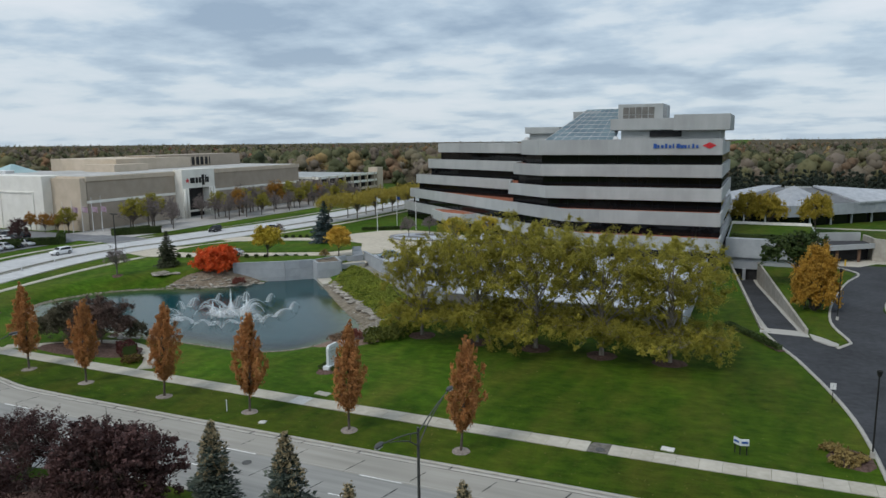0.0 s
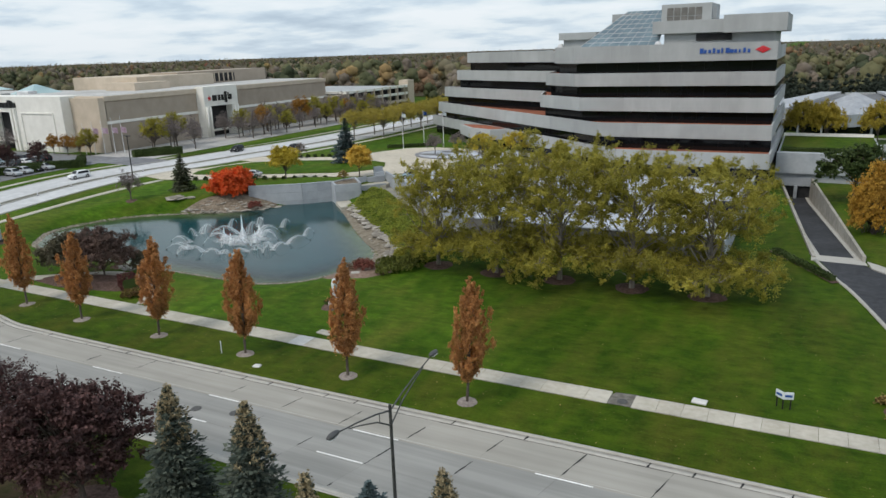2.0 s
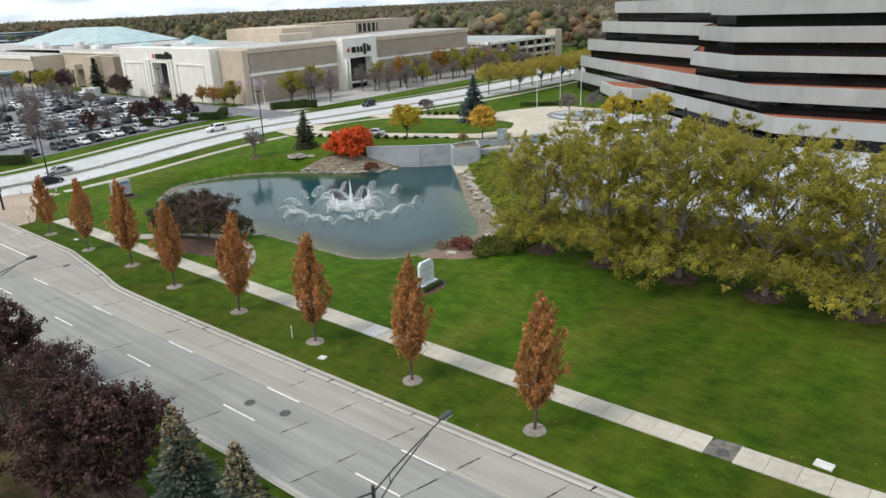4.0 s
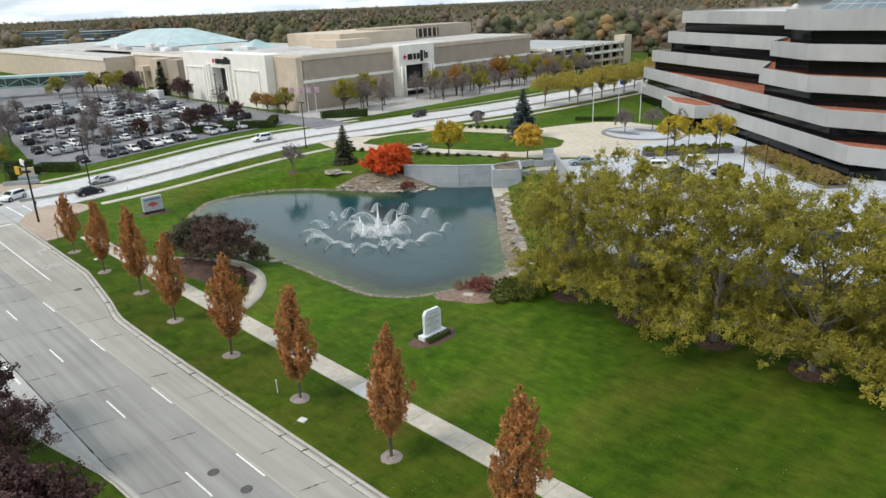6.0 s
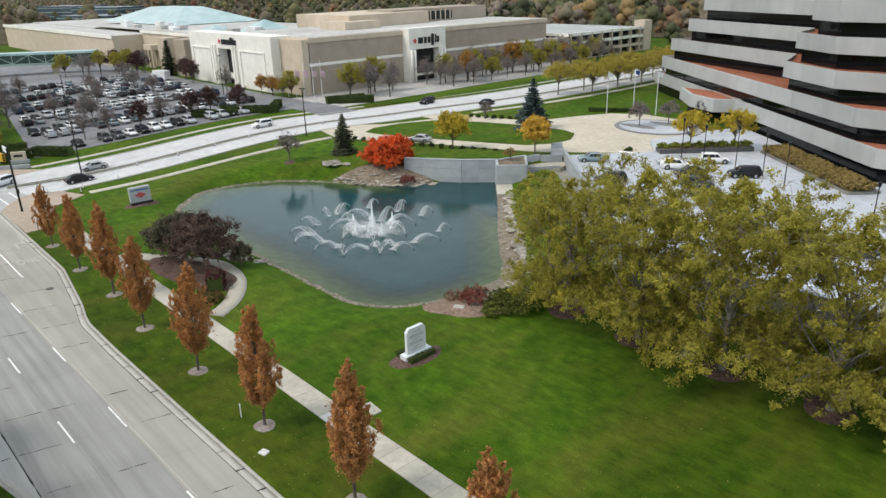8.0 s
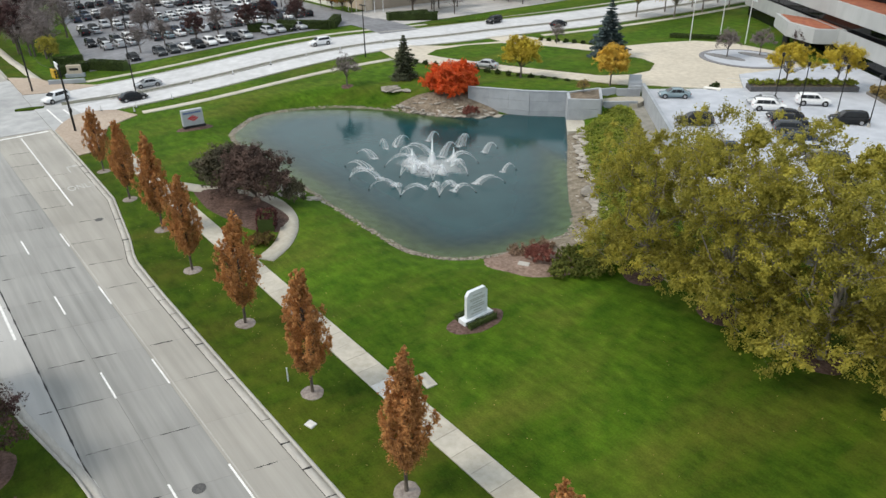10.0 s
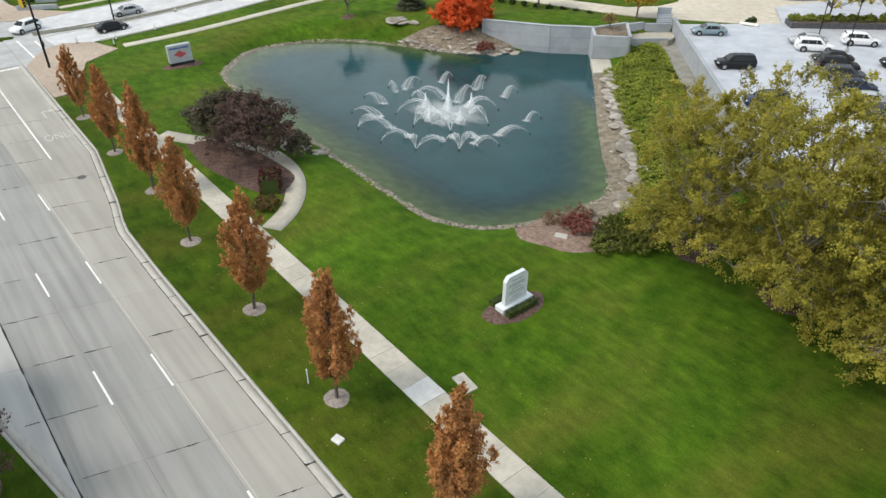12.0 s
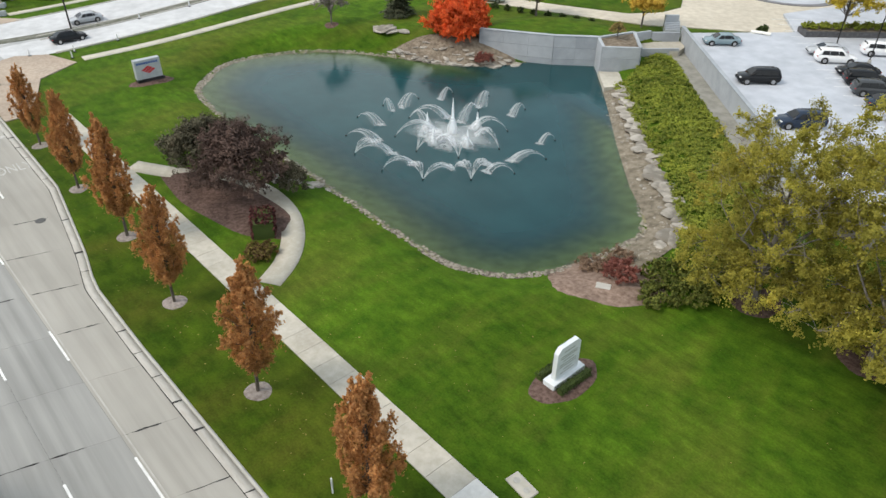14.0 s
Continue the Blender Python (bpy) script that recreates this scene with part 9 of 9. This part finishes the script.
def small_things():
    # leasing board on three posts
    r = root("notice_board", "small V-shaped white notice board on dark posts", "sign", "", "", (45.4, 8.8, 0), -12)
    r.matrix_basis = r.matrix_basis @ Matrix.Diagonal((0.8, 0.8, 0.85, 1))
    for s in (-1, 1):
        bm = bmesh.new()
        wall_run(bm, (0, -0.25), (s * 0.78, 0.2), 0.05, 0.95, 1.65)
        part("panel", bm, SIGNW, r)
        bm = bmesh.new()
        wall_run(bm, (s * 0.12, -0.22), (s * 0.68, 0.10), 0.012, 1.2, 1.42, -0.045 * s)
        part("lettering_bar", bm, INKU, r)
    for x, y in ((-0.6, 0.1), (0, -0.2), (0.6, 0.1)):
        part("post", boxes((x - 0.05, x + 0.05, y - 0.05, y + 0.05, -0.2, 1.0)), METAL, r)
    # white marker post
    r = root("marker_post", "thin white marker post in the verge", "post", "", "", (-2.25, -0.76, 0))
    bm = bmesh.new()
    cyl(bm, 0, 0, -0.2, 1.15, 0.05, 0.05, 8)
    part("post", bm, STEELW, r)
    part("cap", boxes((-0.05, 0.05, -0.05, 0.05, 1.1, 1.2), bevel=0.015), STEELW, r)
    ob = part("flat_marker", boxes((-0.55, 0.55, -0.3, 0.3, -0.1, 0.12), bevel=0.03), CURBC)
    ob.matrix_basis = pose(-4.1, 24.4, float(land(-4.1, 24.4)) + 0.06, 8, 0, 30)
    tagged(ob, "small pale flat stone marker in the shore bed", "marker stone")
    # utility covers in the lawn
    for x, y, a, b, t in ((2.93, -1.7, 0.34, 0.28, 15), (39.6, 7.3, 0.55, 0.38, -5), (-50.0, 1.0, 0.3, 0.2, 10)):
        ob = part("utility_cover", boxes((-a, a, -b, b, -0.1, 0.07), bevel=0.03), WALKW)
        ob.matrix_basis = pose(x, y, 0.02, 0, 0, t)
        tagged(ob, "pale concrete utility cover set in the grass", "utility cover", "utility covers")
    r = root("vault_cover", "pale concrete vault cover with two small lids", "utility cover", "", "", (4.0, 7.1, 0.02), -5)
    part("slab", boxes((-0.85, 0.85, -0.45, 0.45, -0.1, 0.06), bevel=0.03), WALKC, r)
    for s in (-0.4, 0.4):
        bm = bmesh.new()
        cyl(bm, s, 0, 0.05, 0.085, 0.2, 0.2, 12)
        part("lid", bm, CURBC, r)
    for x, y, z in ((7.0, -8.9, -0.138), (3.6, -9.6, -0.138), (-41.0, -4.2, -0.138), (34.2, 4.9, 0.045)):
        bm = bmesh.new()
        cyl(bm, 0, 0, -0.02, 0.012, 0.42, 0.42, 16)
        ob = part("manhole_cover", bm, M("iron_cover", (0.08, 0.08, 0.08), (0.14, 0.14, 0.135), 6, 0.7, metal=0.4))
        ob.matrix_basis = pose(x, y, z)
        tagged(ob, "round grey iron manhole cover", "manhole cover", "manhole covers")
    for x, y in ((53.6, 25.0), (-63.6, 0.4)):
        r = root("road_sign", "small white road sign on a thin post", "road sign", "road signs", "", (x, y, 0))
        bm = bmesh.new()
        cyl(bm, 0, 0, -0.1, 1.9, 0.035, 0.035, 6)
        part("post", bm, METAL, r)
        part("plate", boxes((-0.28, 0.28, -0.03, 0.0, 1.4, 2.1), bevel=0.01), STEELW, r)
    r = root("kiosk", "grey-blue utility cabinet at the drive", "cabinet", "", "", (57.6, 10.2, 0.02))
    part("cabinet", boxes((-0.6, 0.6, -0.5, 0.5, 0, 1.5), bevel=0.03), M("blue_grey_cabinet", (0.24, 0.28, 0.33), (0.30, 0.34, 0.39), 3, 0.6), r)
    part("lid", boxes((-0.66, 0.66, -0.56, 0.56, 1.5, 1.58), bevel=0.02), RETC, r)
    # stone bench with planting on the court
    r = root("stone_bench", "pale stone bench end with a dark shrub on the court", "bench", "", "", (-24.2, 84.0, 1.95), 20)
    part("seat", boxes((-1.3, 1.3, -0.4, 0.4, 0.4, 0.6), bevel=0.04), CREAM, r)
    for s in (-1, 1):
        part("leg", boxes((s * 1.0 - 0.2, s * 1.0 + 0.2, -0.35, 0.35, 0, 0.42)), CREAM, r)
    shrub("dark_shrub", "dark shrub behind the stone bench", -24.8, 85.4, shrub_mesh(140, 0.9, 0.8, 1.2, 30, 40, 0.09), LGREEN, "", 0, 1.95)
    # traffic cones and markers on the new concrete
    cone_me = None
    for i, (x, y) in enumerate(((-82.5, 12), (-83.0, 18), (-90.4, 24), (-90.6, 32), (-91.2, 40), (-91.9, 48), (-92.2, 56), (-91.4, 66), (-80.2, 11), (-84.5, 7))):
        r = root("traffic_cone", "small white channel marker on the new concrete", "traffic marker", "street markers", "", (x, y, float(land(x, y)) + 0.08))
        if cone_me is None:
            bm = bmesh.new()
            cyl(bm, 0, 0, 0.04, 0.9, 0.10, 0.05, 8)
            p = part("tube", bm, STEELW, r)
            cone_me = p.data
            q = part("foot", boxes((-0.2, 0.2, -0.2, 0.2, 0, 0.06)), RUBBER, r)
            foot_me = q.data
        else:
            put("tube", cone_me, None, r)
            put("foot", foot_me, None, r)
    # low garden sign at the mall corner
    r = root("mall_sign", "low stone entrance sign on a planted terrace", "sign", "", "", (-111.8, 9.3, 0.05), 61)
    part("slab", boxes((-1.3, 1.3, -0.25, 0.25, 0.7, 2.3), bevel=0.05), TANL, r)
    part("base", boxes((-1.7, 1.7, -0.5, 0.5, 0, 0.7), bevel=0.05), RETC, r)
    part("terrace_wall", boxes((-3.2, 3.2, -5.2, -4.8, 0, 0.8), bevel=0.05), RETC, r)
    part("lettering_bar", boxes((-0.8, 0.8, -0.26, -0.25, 1.3, 1.75)), INKB, r)
    # delivery truck near the mall
    r = root("delivery_truck", "white box delivery truck near the mall", "truck", "", "", (-203, 74, 1.3), 200)
    part("cargo_box", boxes((-3.6, 2.2, -1.25, 1.25, 0.9, 3.8), bevel=0.05), STEELW, r)
    part("cab", boxes((2.3, 4.2, -1.15, 1.15, 0.6, 2.6), bevel=0.25), STEELW, r)
    part("windscreen", boxes((3.9, 4.23, -0.95, 0.95, 1.55, 2.4)), CARGL, r)
    for x in (-2.4, 3.1):
        for s in (-1, 1):
            bm = bmesh.new()
            bmesh.ops.create_cone(bm, cap_ends=True, segments=14, radius1=0.48, radius2=0.48, depth=0.3, matrix=pose(x, s * 1.05, 0.48, 90))
            part("wheel", bm, RUBBER, r)


small_things()


def far_houses():
    rng = random.Random(30)
    for i in range(34):
        x, y = rng.uniform(-330, 260), rng.uniform(290, 560)
        w, d, h = rng.uniform(9, 14), rng.uniform(7, 10), rng.uniform(3.5, 6)
        r = root("house", "distant suburban house with a pitched roof among trees", "house", "far houses", "", (x, y, 1.0 if x < 0 else 0.0), rng.uniform(0, 90))
        part("wall", boxes((-w / 2, w / 2, -d / 2, d / 2, -1.5, h)), HOUSEW, r)
        bm = bmesh.new()
        a = [bm.verts.new(v) for v in ((-w / 2 - 0.5, -d / 2 - 0.5, h), (w / 2 + 0.5, -d / 2 - 0.5, h), (w / 2 + 0.5, d / 2 + 0.5, h), (-w / 2 - 0.5, d / 2 + 0.5, h), (-w / 2 + 1, 0, h + 4), (w / 2 - 1, 0, h + 4))]
        for q in ((0, 1, 5, 4), (2, 3, 4, 5), (1, 2, 5), (3, 0, 4), (3, 2, 1, 0)):
            bm.faces.new([a[j] for j in q])
        bmesh.ops.recalc_face_normals(bm, faces=bm.faces)
        part("roof", bm, HOUSER, r)
        for k in range(3):
            xx = -w / 2 + (k + 0.7) * w / 3.4
            part("window", boxes((xx, xx + 1.2, -d / 2 - 0.05, -d / 2 + 0.05, 1.2, 2.6)), BLACKG, r)
    # office slabs beyond the mall
    for i, (x, y, w, h) in enumerate(((-640, 205, 60, 17), (-560, 170, 60, 13), (-760, 210, 70, 17), (-520, 215, 30, 15))):
        r = root("far_office", "distant dark glass office block beyond the mall", "building", "far offices", "", (x, y, 0), 20)
        part("wall", boxes((-w / 2, w / 2, -14, 14, -1, h)), M("far_glass", (0.035, 0.055, 0.075), (0.06, 0.085, 0.11), 0.1, 0.3), r)
        for k in range(int(h / 4)):
            part("window_band", boxes((-w / 2 - 0.2, w / 2 + 0.2, -14.3, 14.3, 2.9 + k * 4, 3.5 + k * 4)), TEALF, r)


far_houses()

# ---- road slabs and pavement slabs, one by one ----


def road_slabs():
    """Concrete bays with hairline joints, crossed by worn lengths of poured tar."""
    step, skew = 5.75, 0.26
    rng = random.Random(2)
    lanes = [(lambda x: lane1(x), lambda x: north_curb(x) - 0.62, ROADC), (lambda x: lane2(x), lambda x: lane1(x), ROADD), (lambda x: lane3(x), lambda x: lane2(x), ROADD), (lambda x: south_curb(x) + 0.62, lambda x: lane3(x), ROADL)]
    x0, gy = -90.0, 0.004
    n = int((71 - x0) / step)

    def sk(x, y):
        return x + (y + 14.6) * skew

    for lo, hi, mat in lanes:
        for k in range(n):
            g = 0.006
            xa, xb = x0 + k * step + g, x0 + (k + 1) * step - g
            P = [(sk(x, float(lo(x))), float(lo(sk(x, float(lo(x))))) + gy) for x in (xa, (xa + xb) / 2, xb)]
            Q = [(sk(x, float(hi(x))), float(hi(sk(x, float(hi(x))))) - gy) for x in (xb, (xa + xb) / 2, xa)]
            if P[0][1] >= Q[-1][1] - 0.3:
                continue
            z = -0.15 + rng.uniform(-0.002, 0.002)
            V = [(x, y, z) for x, y in P + Q] + [(x, y, z - 0.06) for x, y in P + Q]
            me = bpy.data.meshes.new("road_slab")
            F = [(0, 1, 2, 3, 4, 5)] + [(i, i + 6, (i + 1) % 6 + 6, (i + 1) % 6) for i in range(6)]
            me.from_pydata(V, [], F)
            put("road_slab", me, mat, road)
            # tar in part of the joint, ragged in width
            if rng.random() < 0.75:
                a, b = Vector(P[0]), Vector(Q[-1])
                u = rng.uniform(0, 0.45) if rng.random() < 0.7 else 0.0
                v = min(1.0, u + rng.uniform(0.25, 0.9))
                m = 9
                L, R = [], []
                for i in range(m):
                    p = a.lerp(b, u + (v - u) * i / (m - 1))
                    w = rng.choice((0.018, 0.03, 0.045, 0.07)) * (0.4 if i in (0, m - 1) else 1)
                    o = rng.uniform(-0.02, 0.02)
                    L.append((p.x - w + o, p.y, -0.143))
                    R.append((p.x + w + o, p.y, -0.143))
                me = bpy.data.meshes.new("joint_tar")
                me.from_pydata(L + R, [], [(i, m + i, m + i + 1, i + 1) for i in range(m - 1)])
                put("joint_tar", me, SEAL, road)


road_slabs()


def gutter_cracks():
    """Tar at the joints of the north gutter."""
    rng = random.Random(12)
    x = -60.0
    while x < 55:
        if rng.random() < 0.8:
            y0 = float(north_curb(x)) - 0.66
            m, w0 = 5, rng.choice((0.04, 0.07, 0.13))
            L, R = [], []
            for i in range(m):
                w = w0 * rng.uniform(0.5, 1.5)
                L.append((x + 0.14 * i / 4 - w, y0 + 0.62 * i / 4, -0.131))
                R.append((x + 0.14 * i / 4 + w, y0 + 0.62 * i / 4, -0.131))
            me = bpy.data.meshes.new("joint_tar")
            me.from_pydata(L + R, [], [(i, m + i, m + i + 1, i + 1) for i in range(m - 1)])
            put("joint_tar", me, SEAL, road)
        x += 2.875
    xs = [float(v) for v in np.arange(-62, 56, 1.0)]
    wob = [rng.choice((0.008, 0.012, 0.02, 0.03)) for _ in xs]
    me = bpy.data.meshes.new("joint_tar")
    n = len(xs)
    me.from_pydata([(a, float(north_curb(a)) - 0.63 - w, -0.132) for a, w in zip(xs, wob)] + [(a, float(north_curb(a)) - 0.61 + w * 0.3, -0.132) for a, w in zip(xs, wob)], [], [(i, i + 1, n + i + 1, n + i) for i in range(n - 1)])
    put("joint_tar", me, SEAL, road)
    # ragged seam along the south lane
    xs = [float(v) for v in np.arange(-60, 60, 0.8)]
    wob = [rng.choice((0.012, 0.03, 0.045, 0.075)) for _ in xs]
    n = len(xs)
    me = bpy.data.meshes.new("joint_tar")
    me.from_pydata([(a, lane3(a) - w, -0.136) for a, w in zip(xs, wob)] + [(a, lane3(a) + w, -0.136) for a, w in zip(xs, wob)], [], [(i, i + 1, n + i + 1, n + i) for i in range(n - 1)])
    put("joint_tar", me, SEAL, road)
    # pale filled joint along the kerb lane
    strip_mesh("joint_filler", [float(v) for v in np.arange(-40, 58, 2.0)], lambda x: lane1(x) + 0.17, lambda x: lane1(x) + 0.27, -0.137, CURBC, road)


gutter_cracks()


def pavement_slabs():
    rng = random.Random(6)
    x, k = -62.0, 0
    while x < 56:
        w = 1.83
        if not 32.2 < x < 33.6:
            ya, yb = walk_mid(x), walk_mid(x + w)
            hw = 1.02
            z = 0.05 + rng.uniform(-0.006, 0.006)
            P = [(x + 0.012, ya - hw), (x + w - 0.012, yb - hw), (x + w - 0.012, yb + hw), (x + 0.012, ya + hw)]
            V = [(a, b, z) for a, b in P] + [(a, b, z - 0.12) for a, b in P]
            me = bpy.data.meshes.new("paving_slab")
            me.from_pydata(V, [], [(0, 1, 2, 3)] + [(i, i + 4, (i + 1) % 4 + 4, (i + 1) % 4) for i in range(4)])
            put("paving_slab", me, WALKW if 0.3 < x < 2.2 else WALKC, pavement)
        x += w
        k += 1


pavement_slabs()
